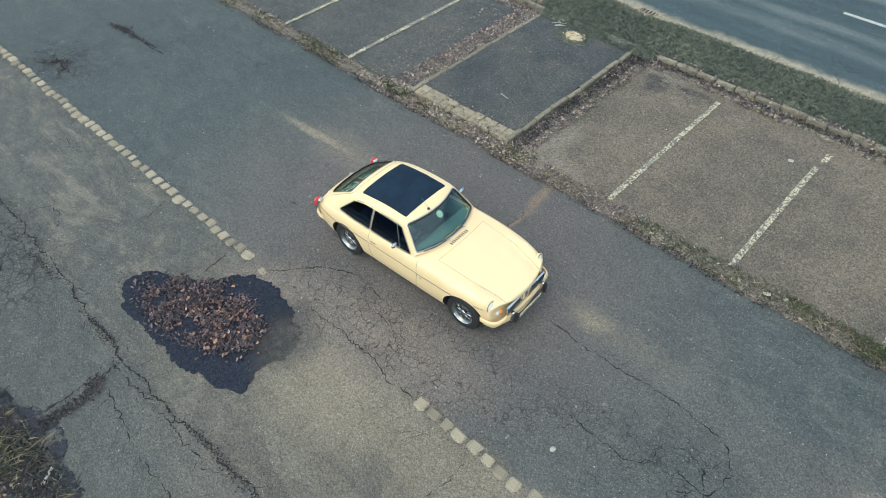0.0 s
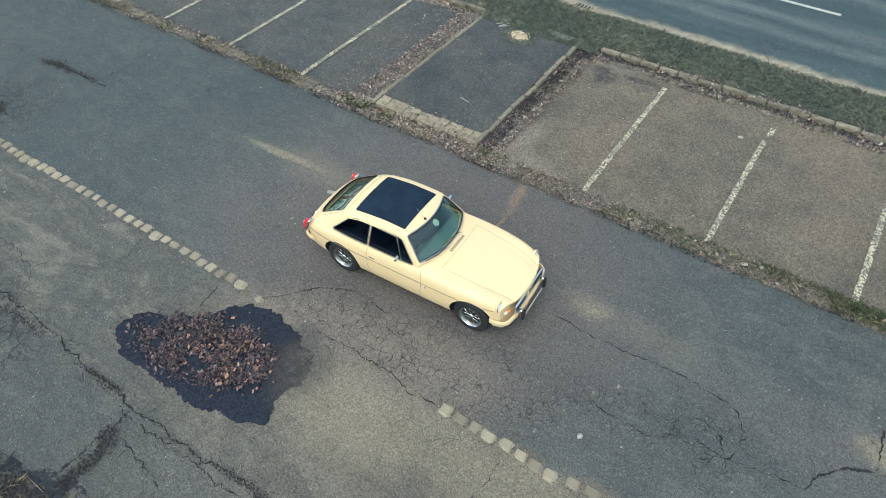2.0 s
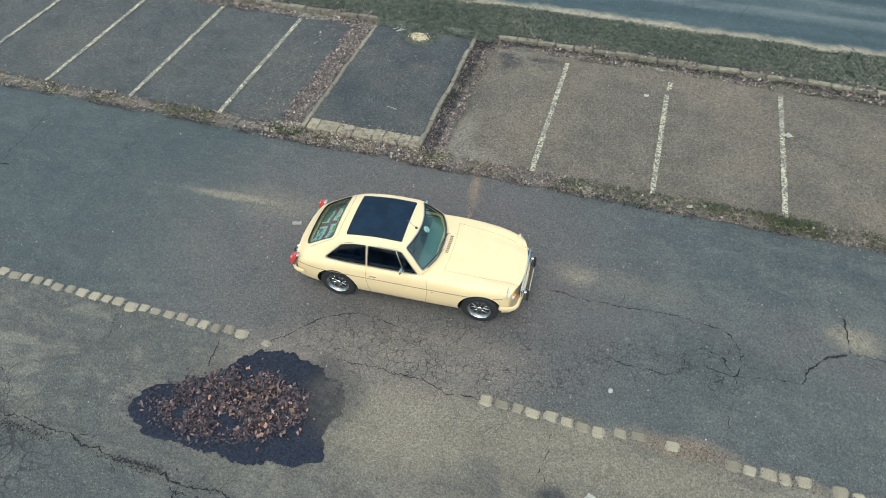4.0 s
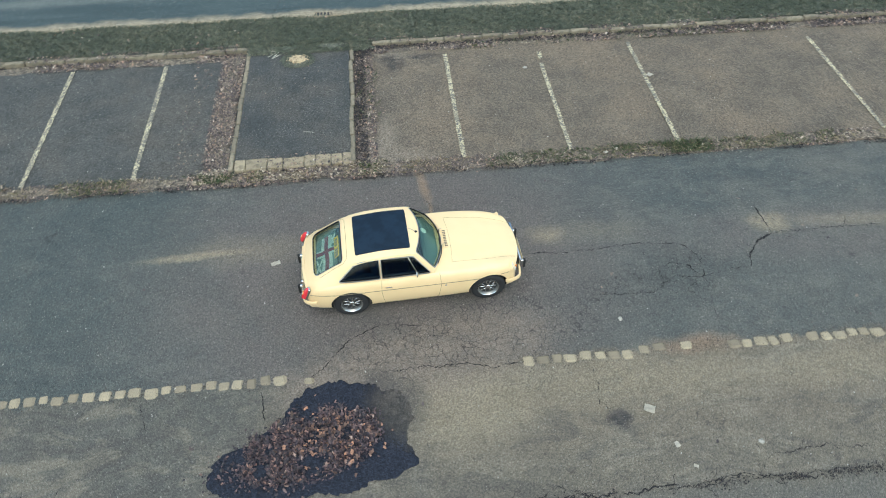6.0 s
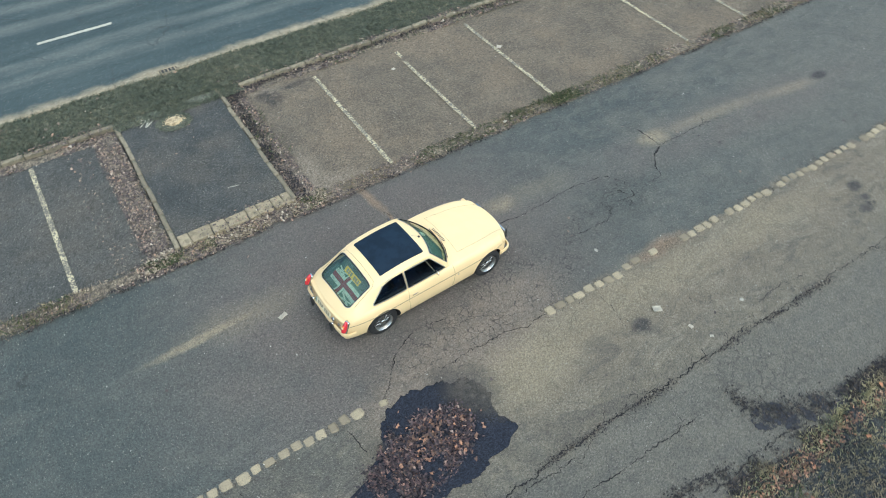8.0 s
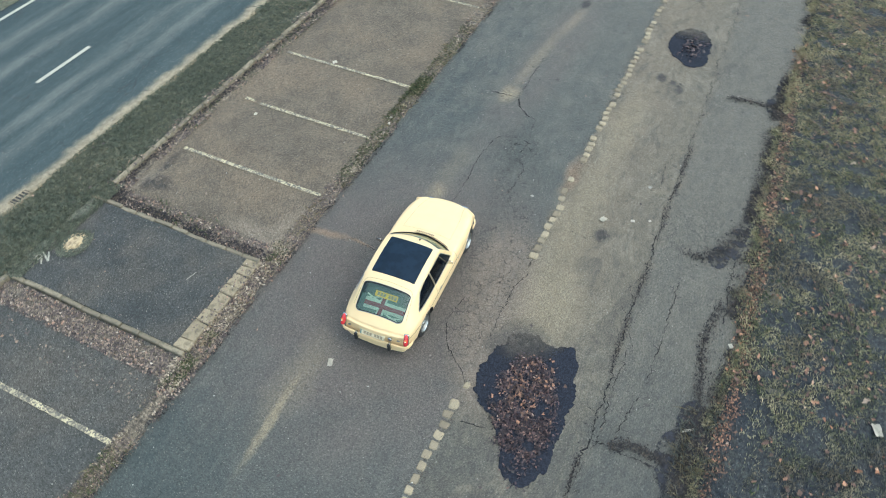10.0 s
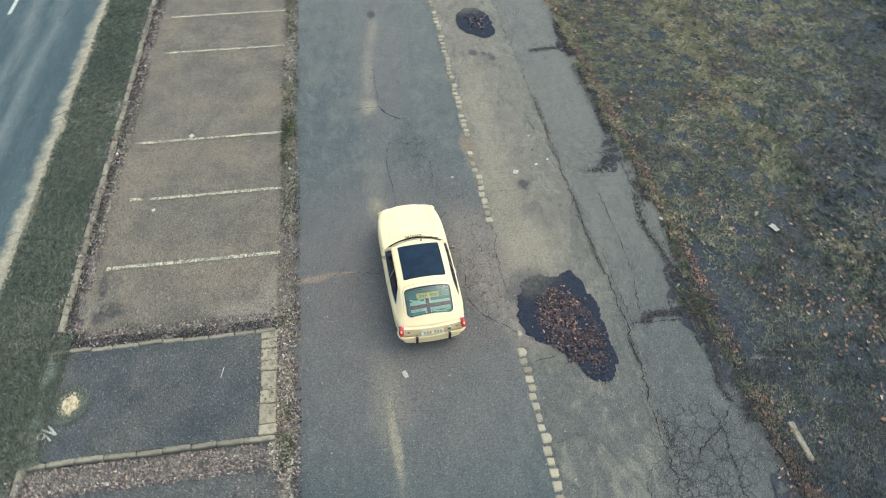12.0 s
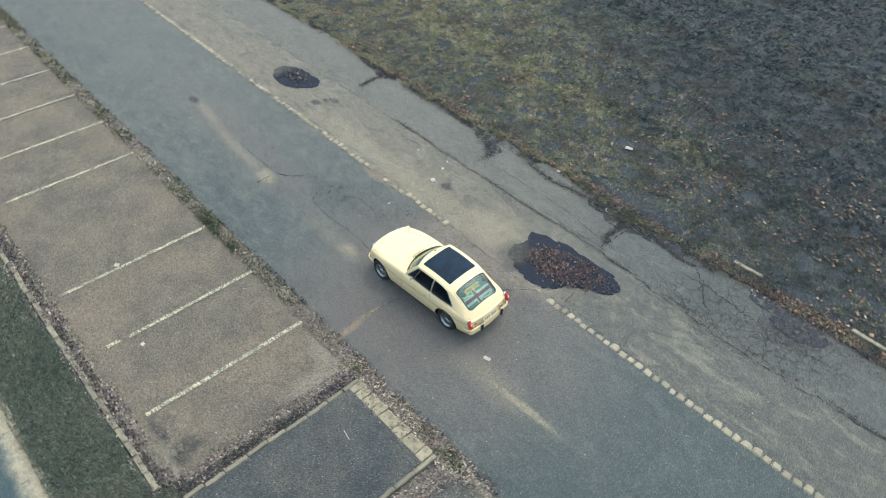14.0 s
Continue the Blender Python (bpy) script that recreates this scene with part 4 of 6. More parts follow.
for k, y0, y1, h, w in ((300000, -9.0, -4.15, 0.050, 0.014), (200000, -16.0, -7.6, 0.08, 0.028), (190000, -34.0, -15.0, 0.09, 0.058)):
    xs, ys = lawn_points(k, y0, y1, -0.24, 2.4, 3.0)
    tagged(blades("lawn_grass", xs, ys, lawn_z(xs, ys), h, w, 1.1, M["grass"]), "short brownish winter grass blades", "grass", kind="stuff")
xs, ys = lawn_points(17000, -7.4, -4.3, 0.08, 0.8, 12.0)
tagged(blades("lawn_weeds", xs, ys, lawn_z(xs, ys), 0.05, 0.024, 1.3, M["weed"]), "low green weeds in the lawn", "weeds", kind="stuff")
xs, ys = lawn_points(9000, -11.5, -4.25, 0.0, 0.9, 21.0)
tagged(leaves("lawn_leaves", xs, ys, lawn_z(xs, ys) + 0.045, 0.085, M["russet"]), "brown fallen leaves lying in the grass", "leaves", kind="stuff")
xs, ys = lawn_points(2600, -11.0, -4.25, 0.02, 0.7, 27.0)
tagged(leaves("lawn_leaves", xs, ys, lawn_z(xs, ys) + 0.05, 0.072, M["bright_leaves"], 0.6, 0.4), "orange fallen leaves lying on top of the grass", "leaves", kind="stuff")
xs, ys = clumped(420, -0.6, 1.4, -4.3, -3.75, 1.5, 30.0, 0.1)
tagged(blades("edge_straw", xs, ys, np.full(len(xs), 0.012), 0.09, 0.007, 2.2, M["straw"]), "dry straw over the broken asphalt edge", "straw", kind="stuff")

xs, ys = clumped(1100, -1.0, 1.5, -4.5, -3.75, 1.8, 33.0, 0.0)
tagged(blades("edge_grass", xs, ys, np.full(len(xs), 0.012), 0.075, 0.014, 1.5, M["dull_grass"]), "dark tufts of grass on the wet broken edge", "grass", kind="stuff")

# moss and dark crumbs where the lawn creeps over the asphalt
xs = rng.uniform(-2.6, 24, 26000)
ys = np.array([lawn_edge(x) for x in xs]) + np.abs(rng.normal(0, 0.13, len(xs))) - 0.06
ok = np.array([n2(x, y, 1.1, 51.0) + 0.6 * n2(x, y, 4.0, 52.0) > -0.05 + rng.normal(0, 0.12) for x, y in zip(xs, ys)])
tagged(leaves("edge_moss", xs[ok], ys[ok], np.full(ok.sum(), 0.010), 0.036, M["moss"], 0.5, 0.4), "dark moss and crumbs along the lawn edge", "moss", kind="stuff")
xs = rng.uniform(-2.6, 24, 16000)
ys = np.array([lawn_edge(x) for x in xs]) + np.abs(rng.normal(0, 0.09, len(xs))) - 0.05
ok = np.array([n2(x, y, 1.3, 58.0) > -0.02 + rng.normal(0, 0.15) for x, y in zip(xs, ys)])
tagged(blades("edge_grass", xs[ok], ys[ok], np.full(ok.sum(), 0.010), 0.05, 0.013, 1.4, M["grass"]), "grass creeping over the asphalt edge", "grass", kind="stuff")
# crumbs gathered in the long crack and the broken strip by the lawn
xs = rng.uniform(-9, 12, 7000)
ys = np.where(rng.random(7000) < 0.7, -2.32 + rng.normal(0, 0.04, 7000), -3.93 + rng.normal(0, 0.10, 7000))
ok = np.array([n2(x, y, 0.9, 61.0) + 0.5 * n2(x, y, 5.0, 62.0) > 0.0 + rng.normal(0, 0.14) for x, y in zip(xs, ys)])
tagged(leaves("crack_moss", xs[ok], ys[ok], np.full(ok.sum(), 0.008), 0.026, M["moss"], 0.4, 0.3), "dark moss in the cracks", "moss", kind="stuff")


def moss_trail(points, width, per_metre, size=0.034, material="moss"):
    """Crumbs of moss and rotten leaves strewn along a line, thinning to its rims."""
    for (xa, ya), (xb, yb) in zip(points, points[1:]):
        k = int(per_metre * math.hypot(xb - xa, yb - ya))
        t = rng.uniform(0, 1, k)
        xs, ys = xa + (xb - xa) * t + rng.normal(0, width, k), ya + (yb - ya) * t + rng.normal(0, width, k)
        tagged(leaves("crack_moss", xs, ys, np.full(k, 0.012), size, M[material], 0.5, 0.4), "dark moss and rotten leaves in the broken asphalt", "moss", kind="stuff")


moss_trail([(0.0, -2.74), (0.19, -2.98), (0.15, -3.65)], 0.055, 520)
moss_trail([(1.3, -3.95), (0.3, -3.95), (-0.5, -3.95)], 0.11, 620)
moss_trail([(5.0, -2.9), (5.05, -3.4)], 0.06, 260)
moss_trail([(5.05, -3.3), (5.3, -3.62), (6.3, -3.95)], 0.12, 420, 0.034)
moss_trail([(11.0, -2.8), (11.08, -3.35), (11.1, -4.0)], 0.07, 420)
moss_trail([(-8.75, 2.25), (-8.25, 2.42)], 0.06, 700, 0.03)
moss_trail([(-8.3, 2.38), (-7.1, 2.42)], 0.035, 260, 0.026)
moss_trail([(-8.5, 0.40), (-8.05, 0.82), (-7.75, 0.5)], 0.06, 300, 0.03)
moss_trail([(10.6, -4.06), (12.5, -4.08)], 0.075, 800, 0.045)
moss_trail([(6.6, -4.02), (7.7, -4.03)], 0.06, 700, 0.045)
moss_trail([(-0.6, -3.98), (-1.7, -3.75), (-2.1, -3.85)], 0.05, 260)
moss_trail([(4.0, -3.9), (2.9, -3.75), (1.6, -3.95)], 0.06, 260)
moss_trail([(-2.0, -4.45), (-6.0, -4.5), (-12, -4.5)], 0.14, 520, 0.05, "russet")
moss_trail([(-2.0, -4.40), (-12, -4.45)], 0.12, 520, 0.04)
moss_trail([(-1.0, -4.42), (2.0, -4.48), (6.0, -4.42), (14.0, -4.3)], 0.10, 260, 0.045, "russet")

# verge
xs, ys = clumped(150000, -12, 27, BACK_Y + 0.12, 11.18, 1.4, 5.0, -0.7)
tagged(blades("verge_grass", xs, ys, np.array([0.085 + 0.03 * n2(x, y, 1.1, 1.0) - 0.06 * max(0.0, (y - 10.75) / 0.4) for x, y in zip(xs, ys)]), 0.055, 0.020, 1.2, M["verge_grass"]),
       "short dark green verge grass", "grass", kind="stuff")
xs, ys = clumped(5200, ISLE[0], ISLE[1] + 0.55, 9.3, 9.9, 2.0, 15.0, -0.25)
tagged(blades("island_grass", xs, ys, np.full(len(xs), 0.085), 0.05, 0.014, 1.2, M["verge_grass"]), "grass creeping over the end of the island", "grass", kind="stuff")
xs, ys = clumped(420, -12, 27, BACK_Y + 0.2, 11.0, 0.8, 44.0, 0.05)
tagged(leaves("verge_leaves", xs, ys, np.full(len(xs), 0.12), 0.07, M["leaves"]), "scattered leaves on the verge", "leaves", kind="stuff")


# ---- dirt and leaf strips along the bays and kerbs ----
def dirt_strip(name, along_x, a, b, lo, hi, seed, height, label, ragged=0.10):
    """A low bank of blown dirt with frayed rims."""
    verts, faces, rows = [], [], 6
    us = steps(a, b, 0.07)
    for u in us:
        l0 = lo + ragged * n2(u, 0, 1.3, seed) + 0.4 * ragged * n2(u, 0, 6.0, seed)
        l1 = hi + ragged * n2(u, 0, 1.3, seed + 5) + 0.4 * ragged * n2(u, 0, 6.0, seed + 9)
        for j in range(rows + 1):
            t = j / rows
            v = l0 + (l1 - l0) * t
            z = 0.006 + (height * (0.55 + 0.6 * n2(u, v, 3.0, seed)) + 0.010 * n2(u, v, 11.0, seed)) * math.sin(math.pi * t) ** 0.7 - (0.016 if j in (0, rows) else 0)
            verts.append((u, v, z + 0.012) if along_x else (v, u, z + 0.012))
    w = rows + 1
    for i in range(len(us) - 1):
        for j in range(rows):
            q = (i * w + j, (i + 1) * w + j, (i + 1) * w + j + 1, i * w + j + 1)
            faces.append(q if along_x else q[::-1])
    ob = mesh_object(name, verts, faces, M["dirt"], smooth=True)
    return tagged(ob, label, "dirt", kind="structure")


dirt_strip("dirt_strip", True, -20, 40, 4.72, 5.06, 1.0, 0.014, "bank of dirt, weeds and leaves along the bays")
dirt_strip("dirt_strip", True, 1.4, 40, 9.26, 9.56, 2.0, 0.016, "dirt and leaves gathered along the kerb")
dirt_strip("dirt_strip", True, -20, -1.8, 9.26, 9.56, 3.0, 0.016, "dirt and leaves gathered along the kerb")
dirt_strip("dirt_strip", False, 4.85, 9.6, 0.90, 1.34, 4.0, 0.016, "dirt and leaves gathered along the island kerb")
dirt_strip("dirt_strip", False, 4.85, 9.6, -2.26, -1.74, 5.0, 0.016, "dirt and leaves gathered along the island kerb")


def strew(k, x0, x1, y0, y1, freq, seed, keep, size, z=0.035, material="leaves"):
    xs, ys = clumped(k, x0, x1, y0, y1, freq, seed, keep)
    return tagged(leaves("leaf_litter", xs, ys, np.full(len(xs), z), size, M[material]), "dry brown fallen leaves in a drift", "leaves", kind="stuff")


strew(26000, -12, 27, 4.66, 5.10, 1.6, 1.0, -0.12, 0.034, 0.020)
strew(5000, -12, 27, 4.58, 5.16, 2.4, 14.0, 0.05, 0.032, 0.012)
strew(3000, -2.5, 2.2, 4.62, 5.12, 1.2, 2.0, -0.25, 0.048, 0.022)
strew(11000, 1.2, 27, 9.20, 9.58, 0.8, 3.0, -0.2, 0.055, 0.024)
strew(3800, 1.2, 27, 9.50, 9.78, 1.5, 13.0, -0.1, 0.045, 0.125)
strew(1500, -12, -1.8, 9.50, 9.78, 1.5, 13.0, -0.1, 0.045, 0.125)
strew(2600, -12, -1.8, 9.22, 9.58, 0.8, 4.0, -0.2, 0.060, 0.024)
strew(4200, 0.88, 1.36, 5.0, 9.6, 1.6, 5.0, -0.3, 0.046, 0.022)
strew(4200, -2.30, -1.74, 4.9, 9.6, 1.6, 6.0, -0.3, 0.046, 0.022)
strew(2000, 0.88, 1.16, 5.1, 9.6, 2.0, 25.0, -0.3, 0.048, 0.032, "moss")
strew(450, 0.9, 1.4, 9.1, 9.75, 2.0, 28.0, -0.3, 0.05, 0.032, "moss")
strew(4000, 1.4, 27, 9.36, 9.58, 2.0, 26.0, -0.3, 0.048, 0.036, "moss")
# dark crumbs along the strip's rim stand in for its shadow line
strew(5200, -12, 27, 4.60, 4.78, 2.2, 31.0, 0.0, 0.040, 0.012, "moss")
strew(2600, -12, 27, 4.74, 5.10, 1.8, 32.0, 0.05, 0.050, 0.034, "pale_leaves")
strew(900, -2.4, 1.5, 4.74, 5.2, 1.8, 33.0, -0.1, 0.050, 0.034, "pale_leaves")
strew(300, -2.9, -2.2, 4.9, 9.5, 1.2, 6.0, 0.0, 0.05, 0.022)
strew(260, 1.3, 2.2, 4.9, 9.5, 1.2, 6.0, 0.05, 0.05, 0.022)
for x0, x1, y0, y1, k, seed, keep in ((-12, 27, 4.68, 5.08, 9000, 1.0, 0.12), (0.95, 1.45, 5.0, 8.6, 350, 2.0, 0.1), (1.5, 27, 9.15, 9.5, 1500, 3.0, 0.1), (4.4, 8.6, 4.72, 5.1, 2800, 4.0, 0.20), (-2.2, -1.0, 4.75, 5.0, 500, 6.0, -0.1)):
    xs, ys = clumped(k, x0, x1, y0, y1, 0.9, 60 + seed, keep)
    tagged(blades("edge_weeds", xs, ys, np.full(len(xs), 0.03), 0.06, 0.016, 1.2, M["weed"]), "green weeds growing in the dirt", "weeds", kind="stuff")
xs, ys = clumped(3200, -12, 27, 4.68, 5.06, 1.1, 77.0, 0.0)
tagged(blades("edge_straw", xs, ys, np.full(len(xs), 0.03), 0.07, 0.009, 1.8, M["straw"]), "dry grass in the dirt", "straw", kind="stuff")

strew(260, ISLE[0], ISLE[1], 5.02, 5.45, 1.5, 8.0, -0.05, 0.04, 0.10)
strew(160, ISLE[0], ISLE[1], 5.4, 9.3, 1.5, 9.0, 0.1, 0.035, 0.095)

xs, ys = clumped(9000, -12, 27, 4.62, 5.12, 1.4, 90.0, -0.15)
tagged(pebbles("strip_grit", xs, ys, np.full(len(xs), 0.018), 0.011, M["gravel"]), "brown gravel in the dirt along the bays", "grit", kind="stuff")

# leaves in the hollows
k = 6400
a, r = rng.uniform(0, 2 * np.pi, k), rng.uniform(0, 1, k) ** 0.55
xs, ys = 0.12 + np.cos(a) * r * 1.02 + rng.normal(0, 0.07, k), -1.12 + np.sin(a) * r * 0.56 + 0.16 * np.cos(a) * r + rng.normal(0, 0.06, k)
tail = np.arange(k) % 13 == 0
xs[tail], ys[tail] = rng.normal(-0.55, 0.38, tail.sum()), rng.normal(-1.45, 0.17, tail.sum())
ok = np.array([n2(x, y, 2.6, 17.0) > -0.22 + rng.normal(0, 0.2) for x, y in zip(xs, ys)])
xs, ys, r = xs[ok], ys[ok], r[ok]
tagged(leaves("puddle_leaves", xs, ys, 0.014 + 0.030 * rng.uniform(0, 1, len(xs)) * (1 - r), 0.050, M["wet_leaves"], 0.9, 0.45, 1.7), "wet brown leaves heaped in the hollow", "leaves", kind="stuff")
k = 190
xs, ys = 0.36 + rng.normal(0, 0.36, k), -1.04 + rng.normal(0, 0.24, k)
tagged(leaves("puddle_leaves", xs, ys, np.full(k, 0.034), 0.064, M["russet"], 0.8, 0.4), "drier pale leaves on top of the heap", "leaves", kind="stuff")
xs, ys = 13.0 + rng.normal(0, 0.3, 160), -1.35 + rng.normal(0, 0.18, 160)
tagged(leaves("puddle_leaves", xs, ys, np.full(160, 0.014), 0.075, M["wet_leaves"], 0.5, 0.4), "wet brown leaves in the small hollow", "leaves", kind="stuff")

# grit and single leaves on the asphalt
xs, ys = rng.uniform(-12, 24, 1500), rng.uniform(-4.2, 4.7, 1500)
dry = ((xs - 0.3) / 1.6) ** 2 + ((ys + 1.1) / 1.1) ** 2 > 1
xs, ys = xs[dry], ys[dry]
tagged(pebbles("grit", xs, ys, np.full(len(xs), 0.0), 0.012, M["pebble"]), "small pale stones scattered on the asphalt", "grit", kind="stuff")
xs, ys = rng.uniform(-12, 24, 260), rng.uniform(4.9, 9.4, 260)
tagged(pebbles("grit", xs, ys, np.full(260, 0.018), 0.014, M["pebble"]), "small pale stones scattered in the bays", "grit", kind="stuff")
xs, ys = rng.uniform(-10, 20, 90), rng.uniform(-4.2, 4.6, 90)
tagged(leaves("stray_leaves", xs, ys, np.full(90, 0.006), 0.06, M["leaves"]), "single leaves blown over the asphalt", "leaves", kind="stuff")

# ---- the car: a small fastback coupe ----
CAR = pose(1.906, 1.95, 0, 0, 0, 2.9)
AXLE, HUB = 1.155, 0.295
car = new("car")
car.matrix_world = CAR
tagged(car, "cream vintage fastback coupe with a black sunroof, parked on asphalt", "car")


def curve(xs, ys):
    """A smooth function through a few points (monotone cubic)."""
    xs, ys = np.array(xs, float), np.array(ys, float)
    h, d = np.diff(xs), np.diff(ys) / np.diff(xs)
    m = np.zeros(len(xs))
    m[0], m[-1] = d[0], d[-1]
    for i in range(1, len(xs) - 1):
        m[i] = 0.0 if d[i - 1] * d[i] <= 0 else 3 * (h[i - 1] + h[i]) / ((2 * h[i] + h[i - 1]) / d[i - 1] + (h[i] + 2 * h[i - 1]) / d[i])

    def f(x):
        x = min(max(x, xs[0]), xs[-1])
        i = min(len(xs) - 2, max(0, int(np.searchsorted(xs, x) - 1)))
        t = (x - xs[i]) / h[i]
        return float(ys[i] * (1 + 2 * t) * (1 - t) ** 2 + h[i] * m[i] * t * (1 - t) ** 2 + ys[i + 1] * t * t * (3 - 2 * t) + h[i] * m[i + 1] * t * t * (t - 1))
    return f


def ease(x, a, b):
    t = min(1.0, max(0.0, (x - a) / (b - a)))
    return t * t * (3 - 2 * t)


body_w = curve((-1.87, -1.68, -1.3, -0.6, 0.2, 0.9, 1.25, 1.5, 1.70), (0.655, 0.705, 0.745, 0.755, 0.76, 0.755, 0.735, 0.70, 0.655))
body_zc = curve((-1.87, -1.78, -1.60, -1.3, 0.3, 0.55, 0.9, 1.3, 1.6, 1.70), (0.70, 0.765, 0.835, 0.86, 0.875, 0.885, 0.85, 0.795, 0.735, 0.70))
body_zs = curve((-1.87, -1.72, -1.4, -0.9, 0.0, 0.5, 1.0, 1.4, 1.6, 1.70), (0.68, 0.75, 0.805, 0.832, 0.84, 0.84, 0.812, 0.775, 0.735, 0.69))


def body_section(x):
    """Half a cross-section, from the middle of the top round to the middle of the floor."""
    w, zc, zs = body_w(x), body_zc(x), body_zs(x)
    pts = []
    for i in range(15):
        y = 0.86 * w * i / 14
        z = zc - (zc - zs) * (y / (0.86 * w)) ** 2.4
        z += 0.022 * ease(x, 0.8, 1.5) * (math.exp(-((y - 0.80 * w) / (0.12 * w)) ** 2) - 0.6 * math.exp(-((y - 0.56 * w) / (0.10 * w)) ** 2))
        pts.append((y, z))
    for i in range(1, 13):
        a = math.pi / 2 * i / 12
        pts.append((0.86 * w + 0.14 * w * math.sin(a) ** 0.85, 0.60 + (zs - 0.60) * math.cos(a) ** 0.8))
    for y, z in ((1.0, 0.52), (0.993, 0.44), (0.975, 0.36), (0.95, 0.29), (0.915, 0.23), (0.86, 0.195), (0.5, 0.19), (0.0, 0.19)):
        pts.append((y * w, z))
    return pts


def body_mesh():
    bm = bmesh.new()
    xs = steps(-1.87, 1.70, 0.045)
    rings = []
    ends = [(math.sin(math.pi / 2 * k / 5), math.cos(math.pi / 2 * k / 5)) for k in range(5, 0, -1)]
    plan = [(xs[0], -0.045 * s, 0.86 + 0.14 * c) for s, c in ends] + [(x, 0.0, 1.0) for x in xs] + [(xs[-1], 0.055 * s, 0.86 + 0.14 * c) for s, c in reversed(ends)]
    for x, push, shrink in plan:
        half = body_section(x)
        ring = []
        for side in (1, -1):
            seq = half if side == 1 else half[-2:0:-1]
            for y, z in seq:
                q = y / max(0.3, body_w(x))
                bow = -0.15 * ease(x, 0.5, 1.70) * q ** 2.2 + 0.07 * ease(-x, 0.9, 1.87) * q ** 2.2
                ring.append(bm.verts.new((x + bow + push, side * y * (0.5 + 0.5 * shrink), 0.47 + (z - 0.47) * shrink)))
        rings.append(ring)
    k = len(rings[0])
    for a, b in zip(rings, rings[1:]):
        for i in range(k):
            bm.faces.new((a[i], b[i], b[(i + 1) % k], a[(i + 1) % k]))
    for ring, flip in ((rings[0], False), (rings[-1], True)):
        mid = bm.verts.new((ring[0].co.x + (0.004 if flip else -0.004), 0, 0.47))
        for i in range(k):
            f = (ring[i], ring[(i + 1) % k], mid)
            bm.faces.new(f[::-1] if flip else f)
    bmesh.ops.recalc_face_normals(bm, faces=bm.faces)
    return bm


def to_mesh(bm, material):
    me = bpy.data.meshes.new("work")
    bm.to_mesh(me)
    bm.free()
    me.materials.append(material)
    return me


def carve(me, tool, op="DIFFERENCE"):
    """A mesh cut by, or kept inside, another."""
    a, b = new("work", me), new("tool", tool)
    mod = a.modifiers.new("cut", "BOOLEAN")
    mod.object, mod.operation, mod.solver = b, op, "EXACT"
    mod.material_mode = "TRANSFER"
    bpy.context.view_layer.update()
    out = bpy.data.meshes.new_from_object(a.evaluated_get(bpy.context.evaluated_depsgraph_get()))
    bpy.data.objects.remove(a)
    bpy.data.objects.remove(b)
    return out


def car_part(name, me, parent=car, label="", material=None, angle=32):
    me.name = name
    if material:
        me.materials.clear()
        me.materials.append(material)
    me.polygons.foreach_set("use_smooth", [True] * len(me.polygons))
    me.set_sharp_from_angle(angle=radians(angle))
    ob = new(name, me)
    ob.parent = parent
    if label:
        tagged(ob, label)
    return ob


def rounded(points, radius, segs=5):
    """A polygon with its corners rounded."""
    out, k = [], len(points)
    for i in range(k):
        p, a, b = Vector(points[i]), Vector(points[i - 1]), Vector(points[(i + 1) % k])
        u, v = (a - p), (b - p)
        r = min(radius, u.length * 0.45, v.length * 0.45)
        u, v = u.normalized() * r, v.normalized() * r
        for s in range(segs + 1):
            t = s / segs
            q = (p + u) * (1 - t) ** 2 + p * 2 * t * (1 - t) + (p + v) * t * t
            out.append((q.x, q.y))
    return out


def grown(points, d):
    """A polygon moved outwards by d."""
    k, out = len(points), []
    area = sum(points[i - 1][0] * points[i][1] - points[i][0] * points[i - 1][1] for i in range(k))
    for i in range(k):
        a, b = Vector(points[i - 1]), Vector(points[(i + 1) % k])
        t = (b - a).normalized()
        n = Vector((t.y, -t.x)) * (1 if area > 0 else -1)
        out.append((points[i][0] + n.x * d, points[i][1] + n.y * d))
    return out


def prism(points, lo, hi, axis):
    """A polygon drawn out along z (points are x, y) or y (points are x, z)."""
    bm = bmesh.new()
    place = (lambda p, h: (p[0], p[1], h)) if axis == "z" else (lambda p, h: (p[0], h, p[1]))
    a = [bm.verts.new(place(p, lo)) for p in points]
    b = [bm.verts.new(place(p, hi)) for p in points]
    bm.faces.new(a)
    bm.faces.new(b)
    for i in range(len(points)):
        bm.faces.new((a[i - 1], a[i], b[i], b[i - 1]))
    bmesh.ops.recalc_face_normals(bm, faces=bm.faces)
    return bm


def join(*meshes):
    bm = bmesh.new()
    for m in meshes:
        me = bpy.data.meshes.new("tmp")
        m.to_mesh(me)
        m.free()
        bm.from_mesh(me)
        bpy.data.meshes.remove(me)
    return bm


def tube(radius, y0, y1, x, z, segs=48):
    return prism([(x + radius * math.cos(2 * math.pi * i / segs), z + radius * math.sin(2 * math.pi * i / segs)) for i in range(segs)], y0, y1, "y")


